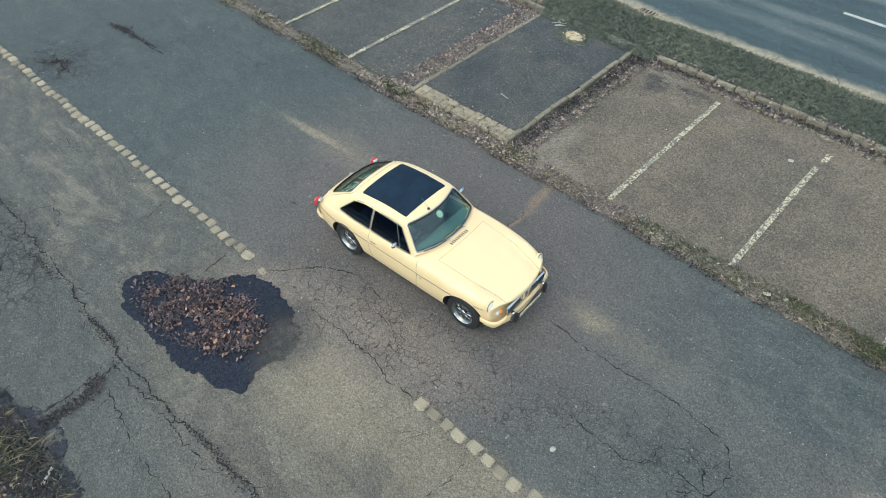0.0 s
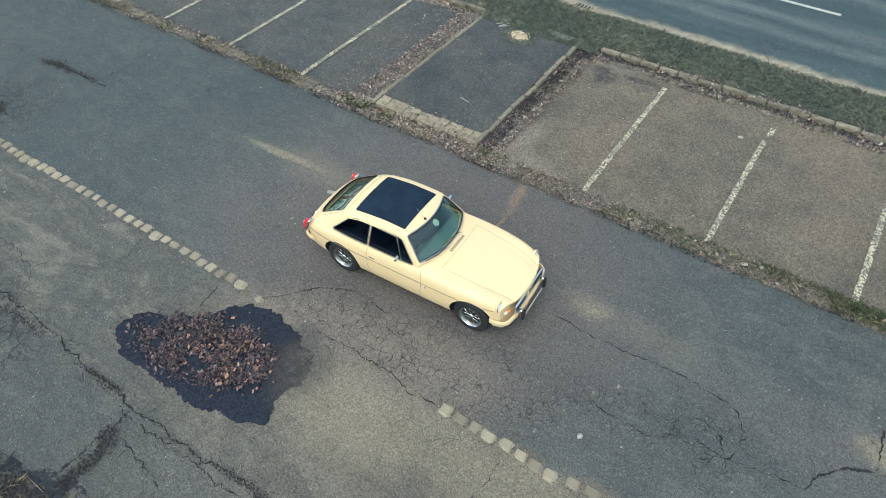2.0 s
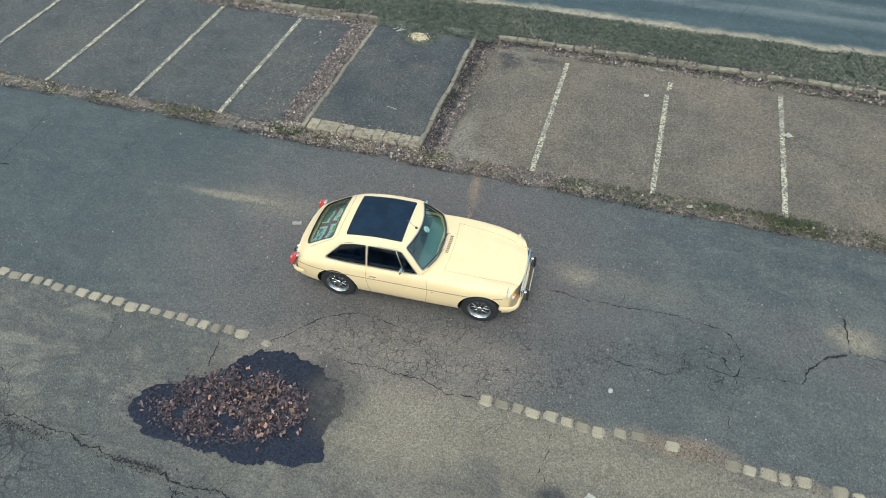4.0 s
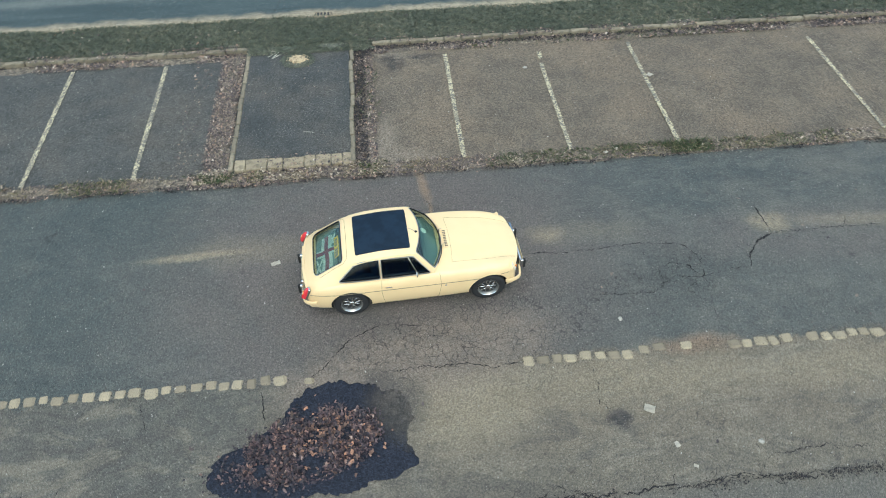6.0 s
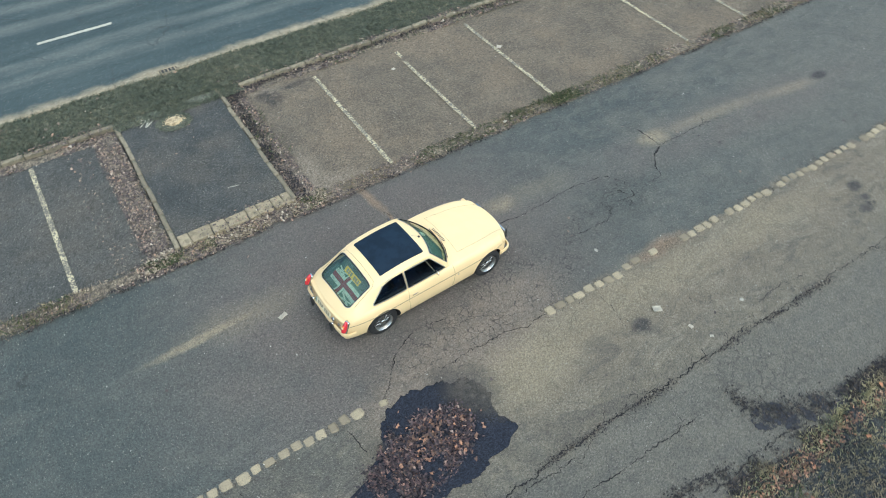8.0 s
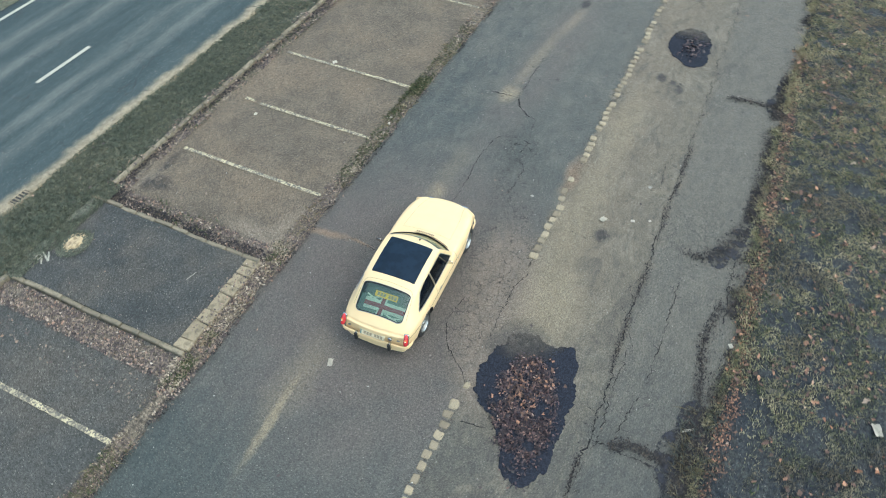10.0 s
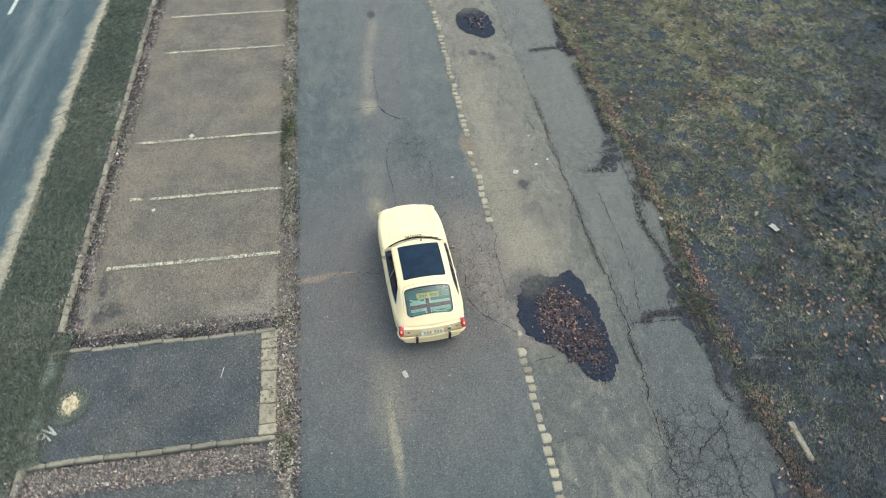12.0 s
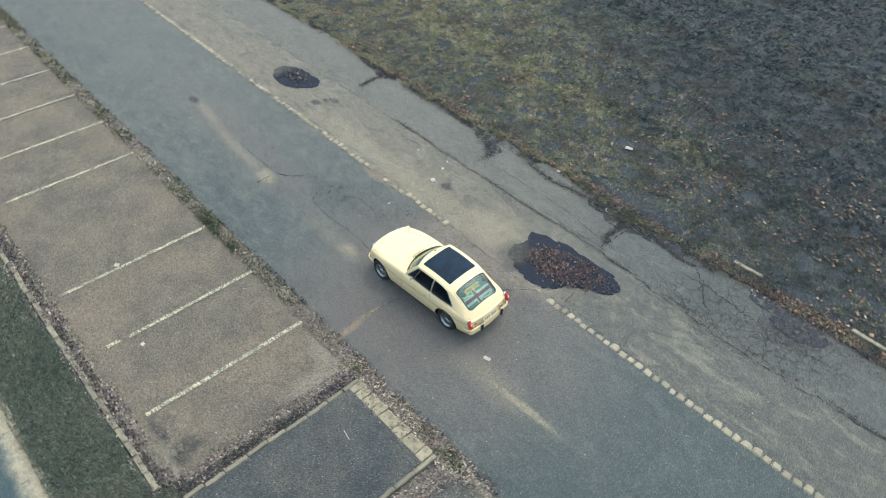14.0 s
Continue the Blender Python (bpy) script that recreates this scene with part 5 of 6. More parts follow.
# body shell with wheel arches and the cabin hollowed out
shell = to_mesh(body_mesh(), M["paint"])
for x in (AXLE, -AXLE):
    arches = join(tube(0.338, 0.46, 1.0, x, 0.315), tube(0.338, -1.0, -0.46, x, 0.315))
    shell = carve(shell, to_mesh(arches, M["under"]))
cabin = prism(rounded([(-1.66, -0.50), (-1.40, -0.60), (0.20, -0.63), (0.36, -0.30), (0.36, 0.30), (0.20, 0.63), (-1.40, 0.60), (-1.66, 0.50)], 0.06), 0.32, 1.2, "z")
shell = carve(shell, to_mesh(cabin, M["carpet"]))
body = car_part("body", shell, label="cream painted body shell")

# ---- roof, pillars and windows ----
ROOF = dict(
    xc=(0.475, 0.070, -0.12, -0.45, -0.95, -1.20, -1.72, -1.86), zc=(0.885, 1.222, 1.264, 1.275, 1.236, 1.182, 0.872, 0.74),
    xk=(0.25, -0.038, -0.15, -0.48, -0.92, -1.15, -1.64, -1.80), yk=(0.675, 0.550, 0.548, 0.552, 0.552, 0.550, 0.555, 0.57), zk=(0.868, 1.185, 1.206, 1.212, 1.168, 1.100, 0.832, 0.70),
    xb=(0.26, -0.03, -0.15, -0.48, -0.92, -1.15, -1.64, -1.80), yb=(0.695, 0.708, 0.708, 0.710, 0.705, 0.695, 0.660, 0.62), zb=(0.81, 0.81, 0.81, 0.81, 0.81, 0.80, 0.755, 0.64))
roof_at = {k: curve(range(8), v[:8]) for k, v in ROOF.items()}


def roof_grid(offset):
    """The greenhouse as a net of points, moved out along its normals by offset."""
    ts = steps(0, 7, 0.10)
    net = []
    for t in ts:
        g = {k: f(t) for k, f in roof_at.items()}
        half = []
        for i in range(17):
            q = i / 16
            half.append((g["xc"] + (g["xk"] - g["xc"]) * q ** 2, g["yk"] * q, g["zc"] - (g["zc"] - g["zk"]) * (0.5 * q ** 2 + 0.5 * q ** 5)))
        for i in range(1, 11):
            r = i / 10
            half.append((g["xk"] + (g["xb"] - g["xk"]) * r, g["yk"] + (g["yb"] - g["yk"]) * (1.25 * r - 0.25 * r * r), g["zk"] + (g["zb"] - g["zk"]) * r))
        net.append([(x, -y, z) for x, y, z in half[:0:-1]] + half)
    net = np.array(net)
    du, dv = np.gradient(net, axis=0), np.gradient(net, axis=1)
    nrm = np.cross(dv, du)
    nrm /= np.linalg.norm(nrm, axis=2, keepdims=True) + 1e-9
    if nrm[len(ts) // 2, net.shape[1] // 2, 2] < 0:
        nrm = -nrm
    return net + nrm * offset


def roof_shell(outer, inner):
    """A closed skin between two offsets of the greenhouse."""
    bm = bmesh.new()
    nets = [[[bm.verts.new(p) for p in row] for row in roof_grid(d)] for d in (outer, inner)]
    r, c = len(nets[0]), len(nets[0][0])
    for k, net in enumerate(nets):
        for i in range(r - 1):
            for j in range(c - 1):
                f = (net[i][j], net[i + 1][j], net[i + 1][j + 1], net[i][j + 1])
                bm.faces.new(f if k == 0 else f[::-1])
    rim = [(0, j) for j in range(c)] + [(i, c - 1) for i in range(1, r)] + [(r - 1, j) for j in range(c - 2, -1, -1)] + [(i, 0) for i in range(r - 2, 0, -1)]
    for a, b in zip(rim, rim[1:] + rim[:1]):
        bm.faces.new((nets[0][a[0]][a[1]], nets[0][b[0]][b[1]], nets[1][b[0]][b[1]], nets[1][a[0]][a[1]]))
    bmesh.ops.recalc_face_normals(bm, faces=bm.faces)
    return bm


def bowed(x_mid, bow, y_end, back=False, k=12):
    ys = [y_end * (2 * i / k - 1) for i in range(k + 1)]
    return [(x_mid - bow * (y / y_end) ** 2, y) for y in (ys[::-1] if back else ys)]


SCREEN = rounded(bowed(0.435, 0.185, 0.630) + bowed(0.085, 0.112, 0.512, True), 0.035, 4)
BACK = rounded([(-1.70, -0.40), (-1.655, -0.475), (-1.225, -0.475), (-1.21, -0.40), (-1.21, 0.40), (-1.225, 0.475), (-1.655, 0.475), (-1.70, 0.40)], 0.05)
DOOR = rounded([(-0.605, 0.862), (0.170, 0.862), (-0.088, 1.160), (-0.605, 1.174)], 0.02)
QUARTER = rounded([(-0.645, 0.862), (-0.645, 1.172), (-0.93, 1.146), (-1.04, 1.100), (-1.305, 0.850)], 0.025)
HATCH = rounded([(-1.0, -0.440), (-0.112, -0.440), (-0.112, 0.440), (-1.0, 0.440)], 0.03)


def window_tool(outline, both=False):
    if both:
        return join(prism(outline, 0.40, 0.95, "y"), prism(outline, -0.95, -0.40, "y"))
    return prism(outline, 0.79, 1.45, "z")


top = to_mesh(roof_shell(0.0, -0.022), M["paint"])
for outline, both in ((SCREEN, False), (BACK, False), (DOOR, True), (QUARTER, True)):
    top = carve(top, to_mesh(window_tool(outline, both), M["trim_black"]))
car_part("roof", top, label="cream fastback roof with slim pillars")
for name, outline, both, mat_, frame_mat, wide in (("windscreen", SCREEN, False, "glass", "steel", 0.013), ("rear_window", BACK, False, "glass", "steel", 0.007), ("door_window", DOOR, True, "side_glass", "steel", 0.013), ("quarter_window", QUARTER, True, "side_glass", "steel", 0.013)):
    for side in ((1, -1) if both else (0,)):
        def tool(grow):
            shape = grown(outline, grow)
            if side:
                return prism(shape, 0.40, 0.95, "y") if side > 0 else prism(shape, -0.95, -0.40, "y")
            return prism(shape, 0.78, 1.45, "z")
        pane = carve(to_mesh(roof_shell(-0.006, -0.011), M[mat_]), to_mesh(tool(-0.0005), M[mat_]), "INTERSECT")
        glass = car_part(name, pane, material=M[mat_], label="tinted glass" if both else "greenish tinted curved glass")
        glass.visible_shadow = False
        ring = carve(to_mesh(roof_shell(0.007, -0.004), M[frame_mat]), to_mesh(tool(wide), M[frame_mat]), "INTERSECT")
        ring = carve(ring, to_mesh(tool(0.0005), M[frame_mat]))
        car_part("window_trim", ring, glass, "bright metal surround", M[frame_mat])
        if name in ("windscreen", "rear_window"):
            seal = carve(to_mesh(roof_shell(0.003, -0.012), M["rubber"]), to_mesh(tool(0.0), M["rubber"]), "INTERSECT")
            seal = carve(seal, to_mesh(tool(-0.012), M["rubber"]))
            car_part("rubber_seal", seal, glass, "black rubber seal", M["rubber"])
hatch = car_part("sunroof", carve(to_mesh(roof_shell(0.010, -0.003), M["vinyl"]), to_mesh(prism(HATCH, 1.0, 1.4, "z"), M["vinyl"]), "INTERSECT"), label="large black cloth folding sunroof", material=M["vinyl"])

from mathutils.bvhtree import BVHTree
skin_bm = bmesh.new()
skin_bm.from_mesh(body.data)
SKIN = BVHTree.FromBMesh(skin_bm)
skin_bm.free()
roof_bm = roof_shell(0.0, -0.02)
ROOF_SKIN = BVHTree.FromBMesh(roof_bm)
roof_bm.free()


def on_side(x, z, side, tree=SKIN):
    hit, nrm, _, _ = tree.ray_cast(Vector((x, side * 1.5, z)), Vector((0, -side, 0)))
    return hit, nrm


def on_top(x, y, tree=SKIN):
    hit, nrm, _, _ = tree.ray_cast(Vector((x, y, 2.0)), Vector((0, 0, -1)))
    return hit, nrm


def ribbon(places, width, lift):
    """A thin raised strip laid along places (point, normal) of a surface."""
    bm = bmesh.new()
    rows = []
    places = [p for p in places if p[0] is not None]
    for i, (p, nrm) in enumerate(places):
        d = (places[min(i + 1, len(places) - 1)][0] - places[max(i - 1, 0)][0]).normalized()
        s = d.cross(nrm).normalized() * width / 2
        rows.append([bm.verts.new(v) for v in (p + s - nrm * 0.002, p + s * 0.8 + nrm * lift, p - s * 0.8 + nrm * lift, p - s - nrm * 0.002)])
    for a, b in zip(rows, rows[1:]):
        for i in range(3):
            bm.faces.new((a[i], b[i], b[i + 1], a[i + 1]))
    bmesh.ops.recalc_face_normals(bm, faces=bm.faces)
    return bm


def line(points, k=30):
    """Evenly spaced places along a broken line."""
    out = []
    for (xa, ya), (xb, yb) in zip(points, points[1:]):
        out += [(xa + (xb - xa) * i / k, ya + (yb - ya) * i / k) for i in range(k)]
    return out + [points[-1]]


for side in (1, -1):
    part("side_strip", ribbon([on_side(x, 0.625 - 0.012 * (x / 1.5) ** 2, side) for x in steps(-1.80, 1.50, 0.05)], 0.011, 0.005), M["strip"], car, "bright metal side strip")
    part("door_gap", ribbon([on_side(x, z, side) for x, z in line([(-0.625, 0.83), (-0.64, 0.60), (-0.60, 0.26), (0.30, 0.26), (0.345, 0.60), (0.325, 0.83)])], 0.007, 0.0015), M["seam"], car, "thin shut line round the door")
    part("wing_gap", ribbon([on_top(x, side * y) for x, y in line([(0.56, 0.52), (1.2, 0.485), (1.69, 0.40)])], 0.0045, 0.0015), M["seam"], car, "thin shut line of the bonnet")
part("bonnet_gap", ribbon([on_top(x, y) for x, y in line([(0.56, -0.52), (0.585, -0.25), (0.59, 0.0), (0.585, 0.25), (0.56, 0.52)], 12)], 0.0045, 0.0015), M["seam"], car, "thin shut line of the bonnet")
part("tailgate_gap", ribbon([on_top(x, y, ROOF_SKIN) for x, y in line([(-1.60, 0.535), (-1.20, 0.50), (-1.135, 0.44), (-1.125, 0.0), (-1.135, -0.44), (-1.20, -0.50), (-1.60, -0.535)], 14)], 0.007, 0.0015), M["seam"], car, "thin shut line of the tailgate")


# ---- small car parts ----
def lathe(profile, axis, segs=40):
    """A turned shape: (radius, along) pairs round an axis through the origin."""
    bm = bmesh.new()
    rings = []
    for r, a in profile:
        ring = []
        for i in range(segs):
            c, s = r * math.cos(2 * math.pi * i / segs), r * math.sin(2 * math.pi * i / segs)
            ring.append(bm.verts.new({"x": (a, c, s), "y": (c, a, s), "z": (c, s, a)}[axis]))
        rings.append(ring)
    for p, q in zip(rings, rings[1:]):
        for i in range(segs):
            bm.faces.new((p[i], p[(i + 1) % segs], q[(i + 1) % segs], q[i]))
    if profile[0] != profile[-1]:
        for (r, _), ring in ((profile[0], rings[0]), (profile[-1], rings[-1])):
            if r > 1e-4:
                bm.faces.new(ring)
    bmesh.ops.remove_doubles(bm, verts=bm.verts, dist=1e-5)
    bmesh.ops.recalc_face_normals(bm, faces=bm.faces)
    return bm


def block(sx, sy, sz, m=Matrix(), bevel=0.006, segs=2):
    """A box with softened edges."""
    bm = bmesh.new()
    bmesh.ops.create_cube(bm, size=1.0, matrix=Matrix.Diagonal((sx, sy, sz, 1)))
    if bevel:
        bmesh.ops.bevel(bm, geom=bm.edges[:], offset=bevel, segments=segs, affect="EDGES", profile=0.6)
    bmesh.ops.transform(bm, matrix=m, verts=bm.verts)
    return bm


def rod(points, radius, segs=8):
    """A round bar along a broken line."""
    bm = bmesh.new()
    rings, pts = [], [Vector(p) for p in points]
    for i, p in enumerate(pts):
        d = (pts[min(i + 1, len(pts) - 1)] - pts[max(i - 1, 0)]).normalized()
        u = d.orthogonal().normalized()
        v = d.cross(u)
        r = radius[i] if isinstance(radius, (list, tuple)) else radius
        rings.append([bm.verts.new(p + (u * math.cos(a) + v * math.sin(a)) * r) for a in (2 * math.pi * k / segs for k in range(segs))])
    for a, b in zip(rings, rings[1:]):
        best = min(range(segs), key=lambda s: (b[s].co - a[0].co).length)
        for i in range(segs):
            bm.faces.new((a[i], a[(i + 1) % segs], b[(i + 1 + best) % segs], b[(i + best) % segs]))
    bm.faces.new(rings[0])
    bm.faces.new(rings[-1])
    bmesh.ops.recalc_face_normals(bm, faces=bm.faces)
    return bm


def moved(bm, m):
    bmesh.ops.transform(bm, matrix=m, verts=bm.verts)
    return bm


def build_wheel():
    """A styled steel wheel: tyre, bright rim, dark pockets between spokes. Outside faces -y."""
    wheel = new("wheel")
    wheel.parent = car
    part("tyre", lathe([(0.185, 0.07), (0.20, 0.082), (0.262, 0.086), (0.285, 0.072), (0.294, 0.05), (0.295, 0.0), (0.294, -0.05), (0.285, -0.072), (0.262, -0.086), (0.20, -0.082), (0.185, -0.07), (0.178, 0.0), (0.185, 0.07)], "y", 56), M["rubber"], wheel, "black rubber tyre")
    part("rim", lathe([(0.180, 0.06), (0.190, -0.068), (0.190, -0.082), (0.181, -0.086), (0.176, -0.080), (0.168, -0.066), (0.162, -0.056), (0.160, -0.050), (0.158, -0.040), (0.160, 0.04), (0.180, 0.06)], "y", 56), M["rim"], wheel, "bright polished rim")
    part("rim_lip", lathe([(0.183, -0.070), (0.192, -0.080), (0.190, -0.089), (0.182, -0.090), (0.176, -0.083), (0.183, -0.070)], "y", 56), M["chrome"], wheel, "thin bright rim edge")
    part("pocket", lathe([(0.0, -0.028), (0.08, -0.026), (0.160, -0.030), (0.160, 0.0), (0.0, 0.0)], "y", 40), M["trim_black"], wheel, "black painted wheel centre")
    part("hub_cap", lathe([(0.045, -0.03), (0.045, -0.060), (0.036, -0.070), (0.0, -0.076)], "y", 28), M["chrome"], wheel, "bright hub cap")
    for k in range(5):
        for lean in (-1, 1):
            a = 2 * math.pi * k / 5
            spoke = block(0.018, 0.016, 0.120, pose(0, -0.043, 0.100, 0, 0, 0) @ pose(0, 0, 0, -6, lean * 9, 0), 0.004, 1)
            part("spoke", moved(spoke, pose(0, 0, 0, 0, math.degrees(a) + lean * 15, 0)), M["chrome"], wheel, "bright pressed spoke")
    return wheel


wheel = build_wheel()
wheel.matrix_basis = pose(AXLE, -0.62, HUB)
copy_thing(wheel, pose(-AXLE, -0.62, HUB, 0, 25, 0))
copy_thing(wheel, pose(AXLE, 0.62, HUB, 0, 0, 180))
copy_thing(wheel, pose(-AXLE, 0.62, HUB, 0, 12, 180))

for side in (1, -1):
    lamp = new("headlight")
    lamp.parent = car
    lamp.matrix_basis = pose(1.545, side * 0.575, 0.655, 0, -8, side * 6)
    part("bezel", lathe([(0.082, -0.03), (0.098, 0.0), (0.103, 0.018), (0.098, 0.026), (0.088, 0.024), (0.084, 0.012)], "x"), M["paint"], lamp, "cream painted lamp ring")
    part("rim", lathe([(0.088, 0.010), (0.090, 0.027), (0.082, 0.030), (0.080, 0.012)], "x"), M["chrome"], lamp, "chrome lamp rim")
    part("lens", lathe([(0.082, 0.012), (0.076, 0.030), (0.055, 0.043), (0.025, 0.050), (0.0, 0.052)], "x"), M["lens"], lamp, "domed clear glass lens")
    flash = new("indicator")
    flash.parent = car
    flash.matrix_basis = pose(1.655, side * 0.50, 0.515, 0, 0, side * 24)
    part("amber_lens", block(0.045, 0.045, 0.055, pose(-0.008, side * -0.024, 0), 0.014, 3), M["amber"], flash, "amber indicator lens")
    part("clear_lens", block(0.045, 0.05, 0.055, pose(-0.012, side * 0.026, 0), 0.014, 3), M["lens"], flash, "clear sidelight lens")
    tail = new("tail_light")
    tail.parent = car
    tail.matrix_basis = pose(-1.868, side * 0.640, 0.655, 0, 24, side * -10)
    part("red_lens", moved(lathe([(0.0, 0.118), (0.026, 0.108), (0.042, 0.070), (0.050, 0.010), (0.052, -0.060), (0.044, -0.100), (0.0, -0.112)], "z", 24), pose(0.004, 0, 0) @ Matrix.Diagonal((1.05, 0.88, 1, 1))), M["red"], tail, "long tapered red lens")
    part("amber_lens", block(0.030, 0.046, 0.052, pose(-0.040, 0, 0.004), 0.010, 3), M["amber"], tail, "small amber middle lens")
    part("chrome_base", block(0.05, 0.100, 0.235, pose(0.034, 0, 0.0), 0.024, 3), M["chrome"], tail, "chrome lamp base")
    part("reflector", block(0.012, 0.026, 0.022, pose(-0.054, 0, -0.004), 0.005, 2), M["lens"], tail, "pale reflector")
    mirror = new("door_mirror")
    mirror.parent = car
    mirror.matrix_basis = pose(-0.045, side * 0.735, 0.875)
    part("stalk", rod([(0.01, side * -0.04, -0.02), (0.0, 0, 0.02), (-0.01, side * 0.02, 0.05)], 0.009), M["chrome"], mirror, "chrome mirror stalk")
    part("housing", moved(lathe([(0.012, 0.030), (0.036, 0.022), (0.054, 0.0), (0.052, -0.008)], "x", 24), pose(-0.01, side * 0.03, 0.075) @ Matrix.Diagonal((1, 1.25, 0.85, 1))), M["chrome"], mirror, "chrome mirror housing")
    part("mirror_glass", moved(lathe([(0.050, -0.004), (0.050, -0.009), (0.0, -0.009)], "x", 24), pose(-0.01, side * 0.03, 0.075) @ Matrix.Diagonal((1, 1.22, 0.82, 1))), M["chrome"], mirror, "mirror glass")
    hit, nrm = on_side(-0.50, 0.70, side)
    handle = new("door_handle")
    handle.parent = car
    handle.matrix_basis = pose(-0.52, hit.y, 0.70)
    part("lever", block(0.11, 0.014, 0.014, pose(0, side * 0.018, 0), 0.005), M["chrome"], handle, "chrome door handle")
    part("mount", block(0.13, 0.008, 0.022, pose(0, side * 0.003, 0), 0.003), M["paint"], handle, "cream handle plate")
    hit, nrm = on_side(0.42, 0.655, side)
    part("badge", block(0.035, 0.012, 0.025, pose(0.42, hit.y, 0.575), 0.004), M["steel"], car, "small metal wing badge")
    bar = [(-0.030, 0.862), (-0.170, 1.168)]
    part("quarterlight_bar", ribbon([on_side(x, z, side, ROOF_SKIN) for x, z in line(bar, 10)], 0.018, 0.006), M["chrome"], car, "chrome quarterlight bar")
    part("drip_rail", ribbon([on_side(x, z, side, ROOF_SKIN) for x, z in line([(-1.08, 1.105), (-0.8, 1.168), (-0.4, 1.192), (-0.12, 1.182), (-0.02, 1.145), (0.20, 0.90)], 10)], 0.012, 0.008), M["paint"], car, "cream drip rail")

# grille
grille = new("grille")
grille.parent = car
grille.matrix_basis = pose(1.735, 0, 0.560)
part("backing", block(0.03, 0.86, 0.135, pose(-0.005, 0, 0), 0.01), M["trim_black"], grille, "dark recess")
part("surround", join(block(0.03, 0.90, 0.014, pose(0.012, 0, 0.070), 0.004), block(0.03, 0.90, 0.014, pose(0.012, 0, -0.070), 0.004), block(0.03, 0.014, 0.145, pose(0.008, 0.445, 0), 0.004), block(0.03, 0.014, 0.145, pose(0.008, -0.445, 0), 0.004)), M["chrome"], grille, "chrome grille surround")
for k in range(19):
    part("slat", block(0.016, 0.008, 0.13, pose(0.012, -0.405 + 0.045 * k, 0), 0.002, 1), M["steel"], grille)
part("badge_bar", block(0.024, 0.07, 0.13, pose(0.018, 0, 0), 0.008), M["chrome"], grille, "chrome centre bar")


def bumper(name, x_mid, bow, y_end, z, label, wrap):
    """A curved bumper bar; wrap is how far its ends turn round the corner."""
    ob = new(name)
    ob.parent = car
    bm = bmesh.new()
    rows = []
    sign = 1 if x_mid > 0 else -1
    for i in range(41):
        q = 2 * i / 40 - 1
        y = y_end * math.sin(q * math.pi / 2) if abs(q) < 1 else y_end * q
        x = x_mid - sign * (bow * (y / y_end) ** 2 + wrap * max(0.0, (abs(q) - 0.6) / 0.4) ** 2)
        prof = [(-0.016, 0.040), (0.008, 0.037), (0.019, 0.015), (0.019, -0.015), (0.008, -0.037), (-0.016, -0.040)]
        out = Vector((sign, 0.9 * q ** 3 * 1.1, 0)).normalized()
        rows.append([bm.verts.new((x + out.x * d, y + out.y * d, z + h)) for d, h in prof])
    for a, b in zip(rows, rows[1:]):
        for i in range(6):
            bm.faces.new((a[i], b[i], b[(i + 1) % 6], a[(i + 1) % 6]))
    bm.faces.new(rows[0])
    bm.faces.new(rows[-1])
    bmesh.ops.recalc_face_normals(bm, faces=bm.faces)
    part("bar", bm, M["paint"], ob, label)
    return ob


front = bumper("front_bumper", 1.772, 0.07, 0.690, 0.405, "cream painted bumper bar", 0.24)
rear = bumper("rear_bumper", -1.940, 0.03, 0.705, 0.440, "cream painted bumper bar", 0.20)
for side in (1, -1):
    for ob, x, y in ((front, 1.800, 0.36), (rear, -1.950, 0.34)):
        over = part("overrider", block(0.075, 0.052, 0.18, pose(x, side * y, 0.435), 0.022, 3), M["chrome"], ob, "chrome overrider")
        part("rubber_face", block(0.045, 0.056, 0.19, pose(x + (0.040 if x > 0 else -0.040), side * y, 0.432), 0.014, 2), M["rubber"], over, "black rubber facing")


def number_plate(m, sx, sz, material, label, parent, bars):
    ob = new("number_plate")
    ob.parent = parent
    ob.matrix_basis = m
    part("plate", block(0.010, sx, sz, Matrix(), 0.004, 1), M[material], ob, label)
    for y, w in bars:
        part("dark_bar", block(0.006, w, sz * 0.6, pose(-0.005, y, 0), 0.001, 1), M["ink"], ob)
    return ob


BARS = ((-0.185, 0.045), (-0.125, 0.045), (-0.065, 0.045), (0.035, 0.045), (0.095, 0.045), (0.155, 0.045))
number_plate(pose(-1.925, 0.02, 0.555, 0, 22, 0), 0.50, 0.105, "plate_white", "white number plate with dark bars", car, BARS)
number_plate(pose(1.845, 0, 0.375, 0, -8, 180), 0.50, 0.095, "plate_white", "white number plate with dark bars", car, BARS)
part("plate_band", block(0.007, 0.03, 0.10, pose(-1.931, 0.255, 0.555, 0, 22, 0), 0.001, 1), M["flag_blue"], car, "blue band of the plate")
part("fuel_cap", moved(lathe([(0.040, 0.0), (0.040, -0.03), (0.030, -0.040), (0.0, -0.042)], "x", 28), pose(-1.905, -0.34, 0.60, 0, 18, 0)), M["chrome"], car, "chrome fuel filler cap")
for y in (0.50, -0.50):
    part("plate_lamp", block(0.03, 0.06, 0.018, pose(-1.905, y, 0.61, 0, 18, 0), 0.006), M["steel"], car, "small metal badge")

